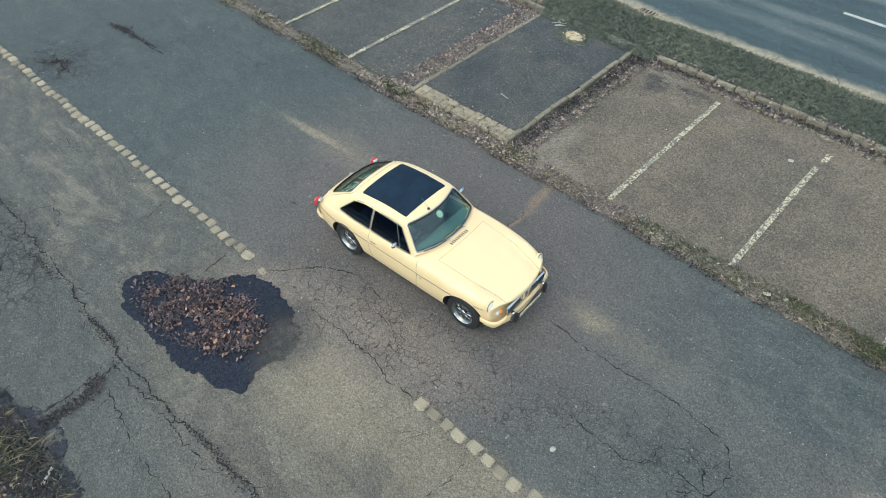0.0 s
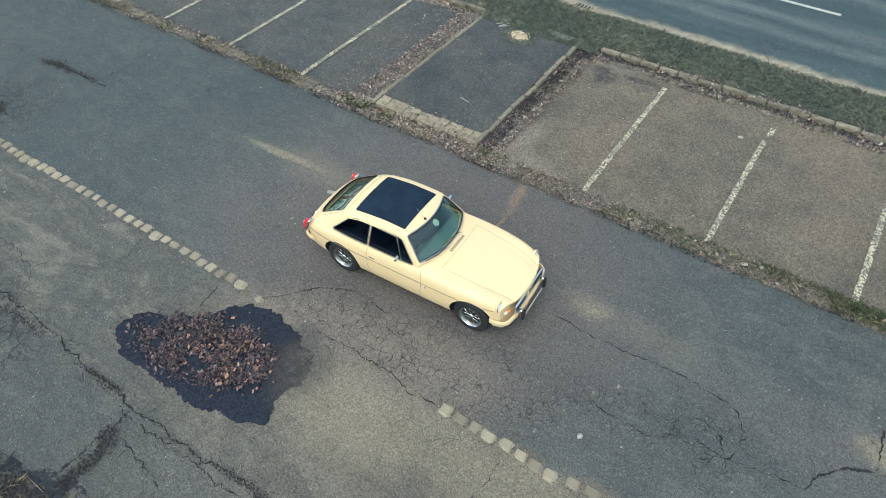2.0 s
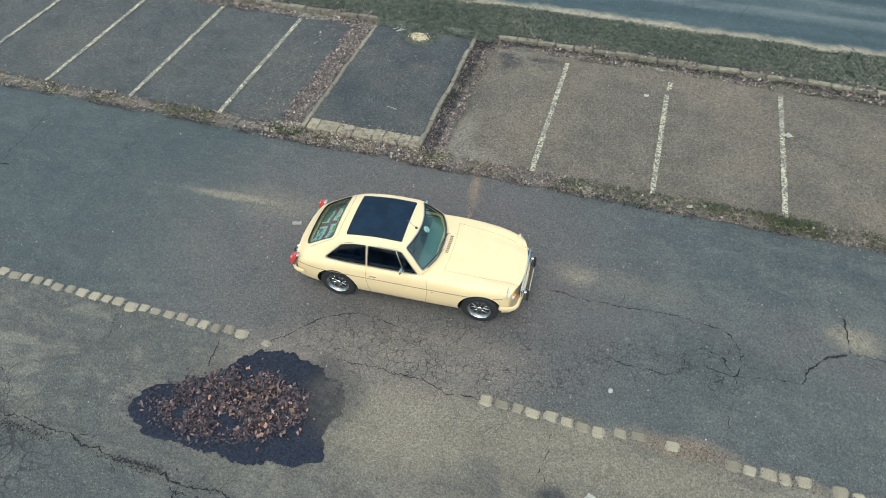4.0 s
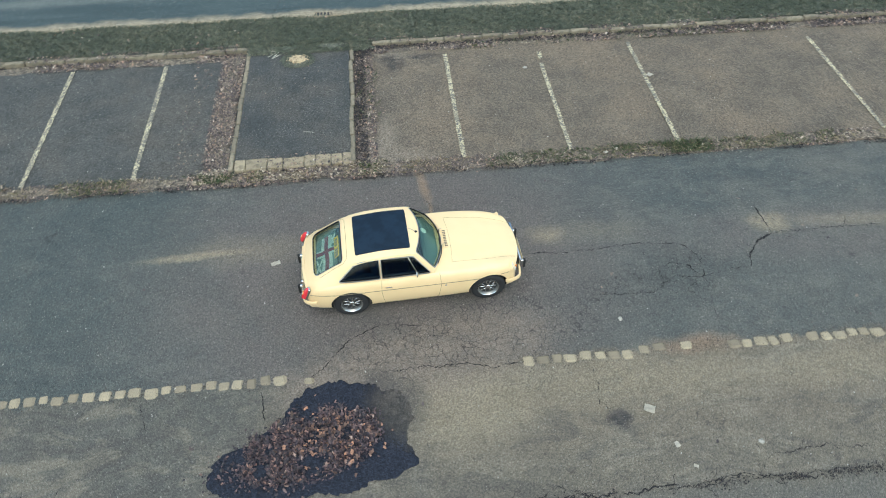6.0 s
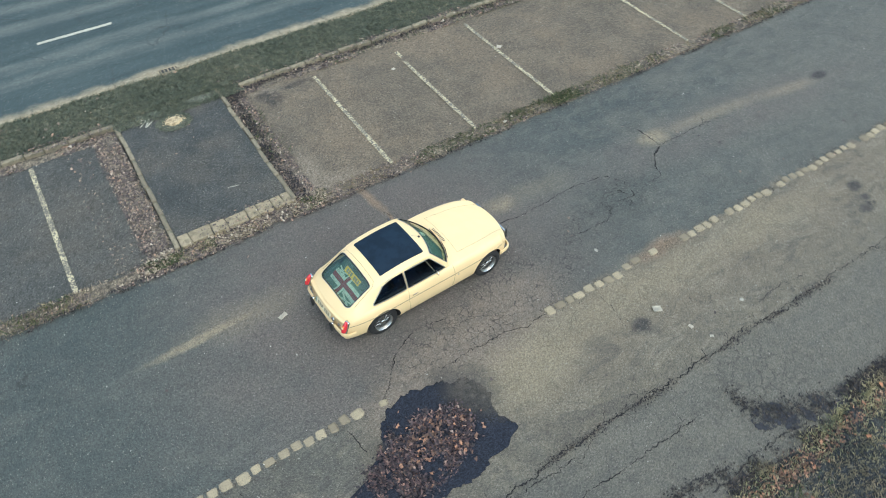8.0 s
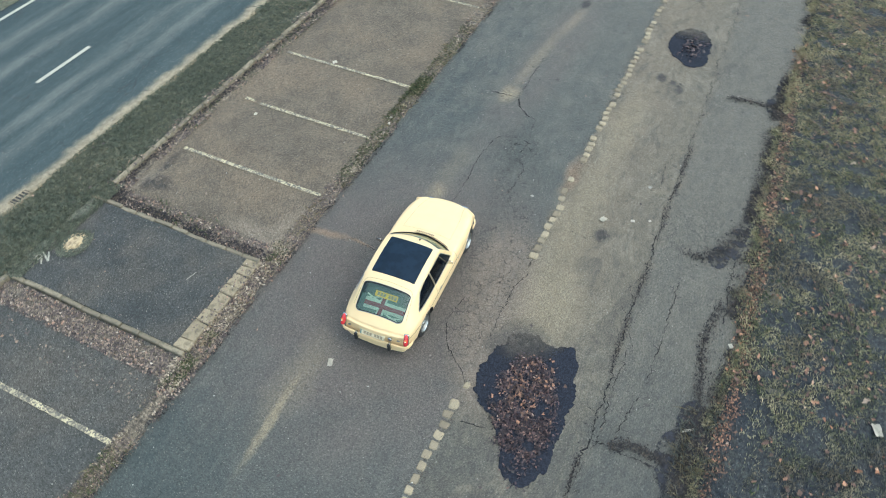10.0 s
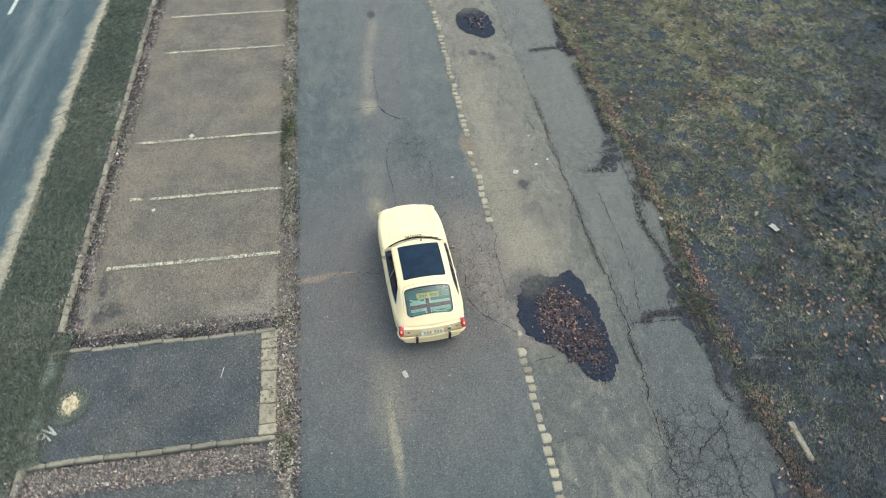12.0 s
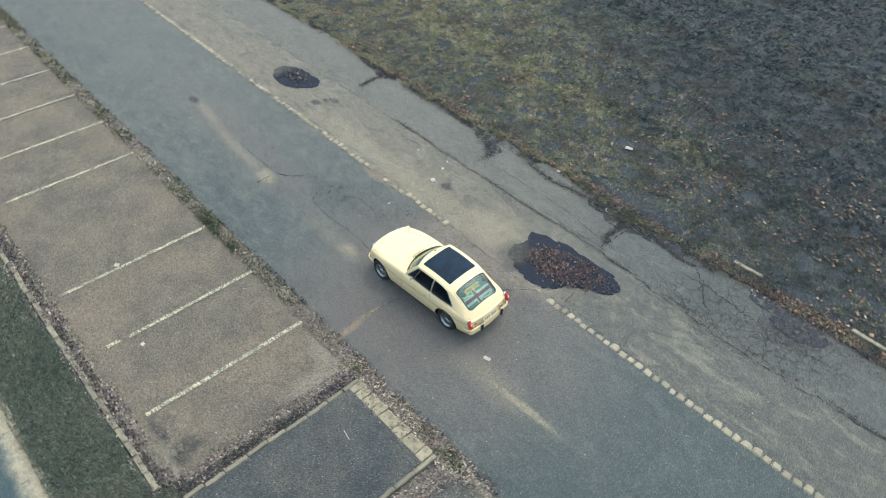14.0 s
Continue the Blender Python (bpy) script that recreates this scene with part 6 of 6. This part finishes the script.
# scuttle vent, wipers, aerial
hit, nrm = on_top(0.53, 0.0)
vent = new("air_vent")
vent.parent = car
vent.matrix_basis = pose(0.515, -0.0, hit.z + 0.004, 0, 4, 0)
part("frame", block(0.075, 0.42, 0.010, Matrix(), 0.004), M["paint"], vent, "cream vent frame")
for k in range(10):
    part("slot", block(0.050, 0.022, 0.006, pose(0, -0.175 + 0.039 * k, 0.004), 0.002, 1), M["trim_black"], vent, "dark vent slot")


def on_screen(x, y):
    p, nrm = on_top(min(x, 0.455 - 0.225 * (y / 0.675) ** 2), y, ROOF_SKIN)
    return p + nrm * 0.02


for y0, y1 in ((-0.16, -0.55), (0.20, -0.19)):
    wiper = new("wiper")
    wiper.parent = car
    a, b, c = on_screen(0.435, y0), on_screen(0.405, (y0 + y1) / 2), on_screen(0.345 if y1 < -0.4 else 0.385, y1)
    part("arm", rod([a + Vector((0.03, 0.02, -0.01)), a, b], 0.0055), M["steel"], wiper, "dull metal wiper arm")
    part("blade", rod([on_screen(0.425, y0 - 0.02), b, c], 0.007), M["rubber"], wiper, "black wiper blade")
p, _ = on_top(0.02, -0.10, ROOF_SKIN)
aerial = new("aerial")
aerial.parent = car
part("base", moved(lathe([(0.022, 0), (0.020, 0.012), (0.010, 0.022), (0.0, 0.024)], "z", 20), Matrix.Translation(p)), M["rubber"], aerial, "black aerial base")
part("whip", rod([p + Vector((0, 0, 0.01)), p + Vector((-0.06, 0.01, 0.05)), p + Vector((-0.15, 0.02, 0.11))], [0.004, 0.003, 0.002]), M["steel"], aerial, "thin metal aerial")

# tail-gate handle and screen stickers
part("tailgate_handle", block(0.03, 0.10, 0.02, pose(-1.868, 0.0, 0.70, 0, 40, 0), 0.006), M["paint"], car)
p, nrm = on_top(0.165, -0.01, ROOF_SKIN)
disc_m = Matrix.Translation(p - nrm * 0.018) @ nrm.to_track_quat("Z", "X").to_matrix().to_4x4()
part("mirror_back", moved(lathe([(0.030, 0.006), (0.052, 0.004), (0.056, 0.0), (0.052, -0.004), (0.0, -0.004)], "z", 28), disc_m), M["sticker"], car, "round pale back of the inner mirror")
for dx, dy, sx, sy in ((0.335, -0.47, 0.035, 0.10), (0.26, 0.52, 0.05, 0.04)):
    p, nrm = on_top(dx, dy, ROOF_SKIN)
    m = Matrix.Translation(p - nrm * 0.016) @ nrm.to_track_quat("Z", "X").to_matrix().to_4x4()
    part("sticker", block(sx, sy, 0.001, m, 0.0), M["sticker"], car, "pale paper sticker")

# ---- cabin ----
cabin_ob = new("interior")
cabin_ob.parent = car
part("floor", block(1.9, 1.16, 0.02, pose(-0.65, 0, 0.335), 0.0), M["carpet"], cabin_ob, "dark carpet")
part("dashboard", join(block(0.16, 1.20, 0.16, pose(0.18, 0, 0.76), 0.04, 3), block(0.20, 1.15, 0.03, pose(0.26, 0, 0.835), 0.012)), M["dash"], cabin_ob, "dark greenish dashboard")
part("steering_wheel", moved(lathe([(0.185, -0.010), (0.195, 0.0), (0.185, 0.010), (0.175, 0.0), (0.185, -0.010)], "x", 36), pose(-0.03, -0.33, 0.80, 0, 22, 0)), M["trim_black"], cabin_ob, "black steering wheel")
for k in range(3):
    part("wheel_spoke", moved(block(0.006, 0.022, 0.18, pose(0, 0, 0.09), 0.002, 1), pose(-0.03, -0.33, 0.80, 0, 22, 0) @ pose(0, 0, 0, 90 + 120 * k, 0, 0)), M["chrome"], cabin_ob, "bright wheel spoke")
for y in (0.33, -0.33):
    part("seat", join(block(0.50, 0.48, 0.16, pose(-0.38, y, 0.46, 0, -6, 0), 0.05, 3), block(0.13, 0.46, 0.56, pose(-0.66, y, 0.72, 0, -17, 0), 0.05, 3)), M["seat"], cabin_ob, "dark vinyl seat")
    part("headrest", block(0.09, 0.26, 0.15, pose(-0.77, y, 1.03, 0, -14, 0), 0.035, 3), M["seat"], cabin_ob, "dark headrest")
# linings added so the windows look pale, as with reflected sky
for side in (1, -1):
    part("side_lining", block(0.72, 0.02, 0.30, pose(-1.06, side * 0.545, 0.70), 0.004), M["carpet"], cabin_ob, "grey-green side lining")
    part("door_lining", block(0.85, 0.02, 0.46, pose(-0.16, side * 0.60, 0.60), 0.004), M["dash"], cabin_ob, "grey-green door lining")
part("load_floor", block(0.80, 1.14, 0.03, pose(-1.26, 0, 0.62), 0.01), M["carpet"], cabin_ob, "dark carpeted load floor")
part("rear_bench", block(0.16, 1.10, 0.28, pose(-0.93, 0, 0.72, 0, -20, 0), 0.04, 3), M["seat"], cabin_ob, "dark bench back")

# flag and a spare plate behind the rear window
flag = new("flag")
flag.matrix_world = CAR @ pose(-1.475, -0.04, 0.850, 0, -24, 0)
tagged(flag, "faded flag with red and white stripes, spread behind the rear window", "flag")


def cloth(x0, x1, y0, y1, lift, slant=0.0):
    """A strip of rippled cloth; slant shears it sideways."""
    bm = bmesh.new()
    net = []
    for i in range(9):
        row = []
        for j in range(25):
            u, v = i / 8, j / 24
            x = x0 + (x1 - x0) * u + slant * (v - 0.5)
            y = y0 + (y1 - y0) * v
            row.append(bm.verts.new((x, y, lift + 0.014 * math.sin(y * 13 + x * 4) + 0.008 * math.sin(x * 21))))
        net.append(row)
    for i in range(8):
        for j in range(24):
            bm.faces.new((net[i][j], net[i + 1][j], net[i + 1][j + 1], net[i][j + 1]))
    bmesh.ops.solidify(bm, geom=bm.faces[:], thickness=0.003)
    return bm


part("cloth", cloth(-0.19, 0.17, -0.40, 0.42, 0.0), M["flag_blue"], flag, "faded blue-green cloth")
part("white_stripe", cloth(-0.095, 0.105, -0.40, 0.42, 0.006), M["flag_white"], flag, "white cloth stripe")
part("red_stripe", cloth(-0.035, 0.045, -0.40, 0.42, 0.012), M["flag_red"], flag, "dark red cloth stripe")
part("white_stripe", cloth(-0.19, 0.17, -0.01, 0.13, 0.007), M["flag_white"], flag, "white cloth stripe")
part("red_stripe", cloth(-0.19, 0.17, 0.025, 0.095, 0.013), M["flag_red"], flag, "dark red cloth stripe")
for s in (1, -1):
    part("white_stripe", cloth(-0.165, -0.135, -0.40, -0.03, 0.008, 0.10 * s), M["flag_white"], flag, "white cloth stripe")
    part("white_stripe", cloth(0.115, 0.145, 0.15, 0.42, 0.008, 0.08 * s), M["flag_white"], flag, "white cloth stripe")
spare = number_plate(CAR @ pose(-1.30, 0.0, 0.985, 0, 48, 0), 0.46, 0.11, "plate_yellow", "yellow plate with dark bars", None, BARS)
tagged(spare, "yellow number plate with dark bars behind the rear window", "number plate")
ledge = new("parcel_ledge")
ledge.parent = cabin_ob
part("ledge_board", block(0.36, 1.0, 0.05, pose(-1.46, 0, 0.785, 0, -24, 0), 0.01), M["carpet"], ledge, "dark carpeted ledge")
part("plate_rest", block(0.03, 0.9, 0.26, pose(-1.225, 0, 0.90, 0, 48, 0), 0.01), M["carpet"], ledge, "dark carpeted ledge")

# ---- small things lying about ----
def scrap(name, x, y, z, sx, sy, turn, material, label, category, thick=0.006, seed=1):
    """A crumpled flat piece: paper, a leaf, a slip of card."""
    bm = bmesh.new()
    net = []
    for i in range(6):
        row = []
        for j in range(5):
            u, v = i / 5 - 0.5, j / 4 - 0.5
            px, py = u * sx * (1 + 0.15 * n2(v * 3, seed, 1.0, 2.0)), v * sy * (1 + 0.2 * n2(u * 3, seed, 1.0, 4.0))
            row.append(bm.verts.new((px, py, thick + 0.25 * min(sx, sy) * abs(n2(u * 2, v * 2, 1.0, seed)))))
        net.append(row)
    for i in range(5):
        for j in range(4):
            bm.faces.new((net[i][j], net[i + 1][j], net[i + 1][j + 1], net[i][j + 1]))
    bmesh.ops.solidify(bm, geom=bm.faces[:], thickness=0.003)
    ob = part(name, bm, M[material], None)
    ob.matrix_world = pose(x, y, z, 0, 0, turn)
    return tagged(ob, label, category)


scrap("paper_scrap", -0.60, 2.50, 0.004, 0.17, 0.09, 20, "paper", "crumpled white paper scrap on the asphalt", "litter", seed=1)
scrap("paper_scrap", 5.23, -1.06, 0.004, 0.17, 0.12, -25, "paper", "crumpled white paper scrap on the asphalt", "litter", seed=2)
scrap("paper_scrap", 5.46, -1.67, 0.004, 0.07, 0.09, 10, "paper", "small white paper scrap on the asphalt", "litter", seed=3)
scrap("paper_scrap", 5.62, -2.02, 0.004, 0.05, 0.07, 60, "paper", "small white paper scrap on the asphalt", "litter", seed=4)
scrap("paper_scrap", 2.30, -6.88, 0.05, 0.24, 0.15, 20, "paper", "crumpled white paper lying in the grass", "litter", seed=5)
scrap("paper_scrap", 7.87, 7.55, 0.035, 0.14, 0.12, 40, "paper", "crumpled white paper on a bay line", "litter", seed=6)
scrap("paper_scrap", 5.0, 8.2, 0.02, 0.10, 0.08, 10, "paper", "grey paper scrap in a bay", "litter", seed=7)
scrap("paper_scrap", 6.1, 4.86, 0.05, 0.11, 0.07, 30, "paper", "white paper scrap in the dirt", "litter", seed=8)
scrap("paper_scrap", 6.35, 4.95, 0.05, 0.07, 0.06, 70, "paper", "white paper scrap in the dirt", "litter", seed=9)
scrap("paper_scrap", 0.9, -3.9, 0.02, 0.04, 0.22, 35, "paper", "thin pale stick on the broken edge", "stick", seed=10)
scrap("paper_scrap", 3.0, -4.25, 0.03, 0.10, 0.08, 35, "paper", "white paper scrap at the lawn edge", "litter", seed=11)
scrap("straw_stalk", -0.10, 6.15, 0.10, 0.24, 0.012, -12, "paper", "thin pale stalk on the island", "stalk", seed=12)
for x, y in ((5.25, 0.64), (6.7, -1.75)):
    st = moved(lathe([(0.0, 0.045), (0.03, 0.036), (0.05, 0.010), (0.04, -0.004), (0.0, -0.006)], "z", 9), pose(0, 0, 0, 0, 0, x * 50) @ Matrix.Diagonal((1.0, 0.72, 0.6, 1)))
    ob = part("stone", st, M["pebble"], None)
    ob.matrix_world = pose(x, y, 0.004)
    tagged(ob, "pale stone on the asphalt", "stone", "loose stones")

# stump of a felled tree, freshly cut, in a ring of soil
stump = new("tree_stump")
stump.matrix_world = pose(-0.45, 9.02, 0.085)
tagged(stump, "freshly cut pale tree stump set in the island", "tree stump")
bm = bmesh.new()
rings = []
for r, z in ((0.25, 0.0), (0.20, 0.02), (0.175, 0.05), (0.165, 0.062)):
    rings.append([bm.verts.new((r * f * math.cos(a), r * f * math.sin(a) * 0.8, z)) for a, f in ((2 * math.pi * i / 26, 1 + 0.28 * n2(i * 0.9, r, 1.0, 3.0)) for i in range(26))])
for a, b in zip(rings, rings[1:]):
    for i in range(26):
        bm.faces.new((a[i], a[(i + 1) % 26], b[(i + 1) % 26], b[i]))
mid = bm.verts.new((0.02, 0, 0.058))
for i in range(26):
    bm.faces.new((rings[-1][i], rings[-1][(i + 1) % 26], mid))
bmesh.ops.recalc_face_normals(bm, faces=bm.faces)
part("cut_face", bm, M["wood"], stump, "pale splintered wood", smooth=False)
k = 90
a, r = rng.uniform(0, 6.28, k), rng.uniform(0.12, 0.30, k)
chips = leaves("wood_chips", np.cos(a) * r, np.sin(a) * r * 0.8, np.full(k, 0.02), 0.05, M["wood"], 0.1, 0.3, 2.5)
chips.parent = stump
tagged(chips, "pale wood chips", kind="stuff")
ring_xy = [(0.42 * math.cos(a) * (1 + 0.12 * n2(math.cos(a), math.sin(a), 2.0, 3.0)), 0.34 * math.sin(a)) for a in (2 * math.pi * i / 40 for i in range(40))]
soil_v = [(0, 0, 0.014)] + [(x * 0.7, y * 0.7, 0.018) for x, y in ring_xy] + [(x, y, 0.004) for x, y in ring_xy]
soil_f = [(0, 1 + i, 1 + (i + 1) % 40) for i in range(40)] + [(1 + i, 41 + i, 41 + (i + 1) % 40, 1 + (i + 1) % 40) for i in range(40)]
mesh_object("soil_ring", soil_v, soil_f, M["verge"], stump, True)
a, r = rng.uniform(0, 6.28, 500), rng.uniform(0.27, 0.44, 500)
tuft = blades("soil_grass", np.cos(a) * r, np.sin(a) * r * 0.82, np.full(500, 0.006), 0.04, 0.012, 1.2, M["verge_grass"])
tuft.parent = stump
tagged(tuft, "grass round the stump", kind="stuff")

# worn painted marks, no longer legible
mark = new("painted_mark")
mark.matrix_world = pose(-1.03, 9.28, 0.096)
tagged(mark, "worn white painted marks on the dark island asphalt", "painted mark", kind="structure")


def stroke(points, width):
    """A flat bar of paint along a broken line."""
    bm = rod([(x, y, 0) for x, y in points], width / 2, 8)
    for v in bm.verts:
        v.co.z *= 0.08
    return bm


part("bar", stroke([(0.11, 0.17), (-0.04, -0.13)], 0.040), M["worn_white"], mark)
part("bar", stroke([(-0.045, -0.14), (0.17, 0.05)], 0.040), M["worn_white"], mark)
part("bar", stroke([(-0.04 + 0.065 * math.cos(k * 0.6), 0.135 + 0.065 * math.sin(k * 0.6)) for k in range(11)] , 0.034), M["worn_white"], mark)
part("bar", stroke([(-0.02, 0.08), (-0.09, 0.0), (-0.16, -0.06)], 0.036), M["worn_white"], mark)

# drain grate in the gutter
drain = new("drain_grate")
drain.matrix_world = pose(0.12, 11.28, 0.014)
tagged(drain, "black iron drain grate in the sandy gutter", "drain")
part("frame", join(block(0.50, 0.03, 0.02, pose(0, 0.125, 0), 0.003), block(0.50, 0.03, 0.02, pose(0, -0.125, 0), 0.003), block(0.03, 0.25, 0.02, pose(0.24, 0, 0), 0.003), block(0.03, 0.25, 0.02, pose(-0.24, 0, 0), 0.003)), M["slab"], drain)
part("well", block(0.46, 0.23, 0.008, pose(0, 0, 0.0), 0.0), M["iron"], drain)
for k in range(5):
    part("bar", block(0.03, 0.22, 0.014, pose(-0.18 + 0.09 * k, 0, 0.005), 0.003), M["slab"], drain)


# ---- pieces of the setting: cobbles, kerb stones, slabs ----
def stone_mesh(name, sx, sy, sz, bevel, seed, material, rough=0.06):
    """A worn block, its top at z = 0."""
    bm = block(sx, sy, sz, pose(0, 0, -sz / 2), bevel, 1)
    for v in bm.verts:
        v.co += Vector((n2(v.co.x * 9, v.co.y * 9, 1.0, seed), n2(v.co.y * 9, v.co.z * 9, 1.0, seed + 3), 0.5 * n2(v.co.x * 9, v.co.z * 9, 1.0, seed + 7))) * rough * min(sx, sy)
    me = bpy.data.meshes.new(name)
    bm.to_mesh(me)
    bm.free()
    me.materials.append(material)
    return me


pick = random.Random(11)
cobble_row = new("cobble_row")
tagged(cobble_row, "row of pale worn cobbles set flush in the asphalt", "cobbles", kind="structure")
cobble_meshes = [stone_mesh("cobble", 1.0, 1.0, 0.6, 0.26, 3.0 * k, M["cobble"], 0.13) for k in range(5)]


def cobble_run(x0, x1, keep, sunk, y_mid=0.0, shrink=1.0):
    x = x0
    while x < x1:
        length = pick.uniform(0.18, 0.25) * shrink
        wide = pick.uniform(0.165, 0.205) * shrink
        if pick.random() < keep:
            ob = new("cobble", pick.choice(cobble_meshes))
            ob.parent = cobble_row
            ob.matrix_world = pose(x + length / 2, y_mid + pick.uniform(-0.025, 0.025), 0.020 - pick.uniform(0.0, sunk * 0.5), pick.uniform(-2, 2), pick.uniform(-2, 2), pick.uniform(-5, 5)) @ Matrix.Diagonal((length * 1.14, wide * 1.22, 0.15, 1))
        x += length + pick.uniform(0.004, 0.016)


cobble_run(-14.5, -0.40, 0.96, 0.012, 0.03)
cobble_run(-0.02, 0.10, 1.0, 0.012, 0.0, 0.7)
cobble_run(3.44, 5.25, 0.98, 0.010, -0.03)
cobble_run(5.35, 6.7, 0.5, 0.014)
cobble_run(6.85, 27.0, 0.93, 0.014, -0.04)


k = 9000
xs = rng.uniform(-12, 24, k)
ys = rng.normal(-0.01, 0.085, k)
bare = (xs > 0.2) & (xs < 3.3)
ok = ~bare & np.array([n2(x, y, 1.2, 71.0) > -0.1 + rng.normal(0, 0.2) for x, y in zip(xs, ys)])
tagged(pebbles("joint_grit", xs[ok], ys[ok], np.full(ok.sum(), 0.004), 0.010, M["crumb"]), "brown grit in the joints of the cobbles", "grit", kind="stuff")


def kerb_run(name, label, a, b, across, along_x, top, width, height, length, material="kerb", name_piece="kerb_stone"):
    run = new(name)
    tagged(run, label, "kerb", kind="structure")
    sizes = (1.0, 0.90, 1.12) if name_piece == "kerb_stone" else (0.75, 1.0, 1.45)
    meshes = [stone_mesh(name_piece, length * f, width, height, 0.016, 5.0 * i + across, M[material], 0.09) for i, f in enumerate(sizes)]
    u = a
    while u < b:
        i = pick.randrange(3)
        size = length * sizes[i]
        if u + size > b + 0.5 * length:
            i, size = 0, length * sizes[0]
        ob = new(name_piece, meshes[i])
        ob.parent = run
        off, turn, z = across + pick.uniform(-0.016, 0.016), pick.uniform(-1.8, 1.8), top + pick.uniform(-0.022, 0.006)
        ob.matrix_world = pose(u + size / 2, off, z, pick.uniform(-3, 3), pick.uniform(-1.2, 1.2), turn) if along_x else pose(off, u + size / 2, z, pick.uniform(-1.2, 1.2), pick.uniform(-3, 3), 90 + turn)
        u += size + pick.uniform(0.006, 0.02)
    return run


kerb_run("kerb_back_east", "worn mossy concrete kerb behind the parking bays", 1.38, 40, BACK_Y + 0.03, True, 0.125, 0.12, 0.22, 0.46)
kerb_run("kerb_back_west", "worn mossy concrete kerb behind the parking bays", -26, -1.75, BACK_Y + 0.03, True, 0.125, 0.12, 0.22, 0.46)
kerb_run("kerb_island_east", "worn concrete kerb along the island", 5.12, 9.55, ISLE[1], False, 0.115, 0.10, 0.22, 0.46)
kerb_run("kerb_island_west", "worn concrete kerb along the island", 5.08, 9.62, ISLE[0], False, 0.100, 0.10, 0.22, 0.50)
kerb_run("slabs_island", "pale broken concrete slabs at the island's end", ISLE[0] + 0.06, ISLE[1] - 0.20, 5.24, True, 0.095, 0.33, 0.12, 0.30, material="slab", name_piece="slab")
for start in (-3.52, -6.72):
    kerb_run("kerb_lawn", "half-buried concrete kerb along the lawn", start, start + 0.45, -4.74, True, 0.085, 0.12, 0.2, 0.9)
kerb_run("kerb_road", "sandy concrete edging of the carriageway", -20, 40, 11.14, True, 0.055, 0.12, 0.2, 0.9, material="slab")
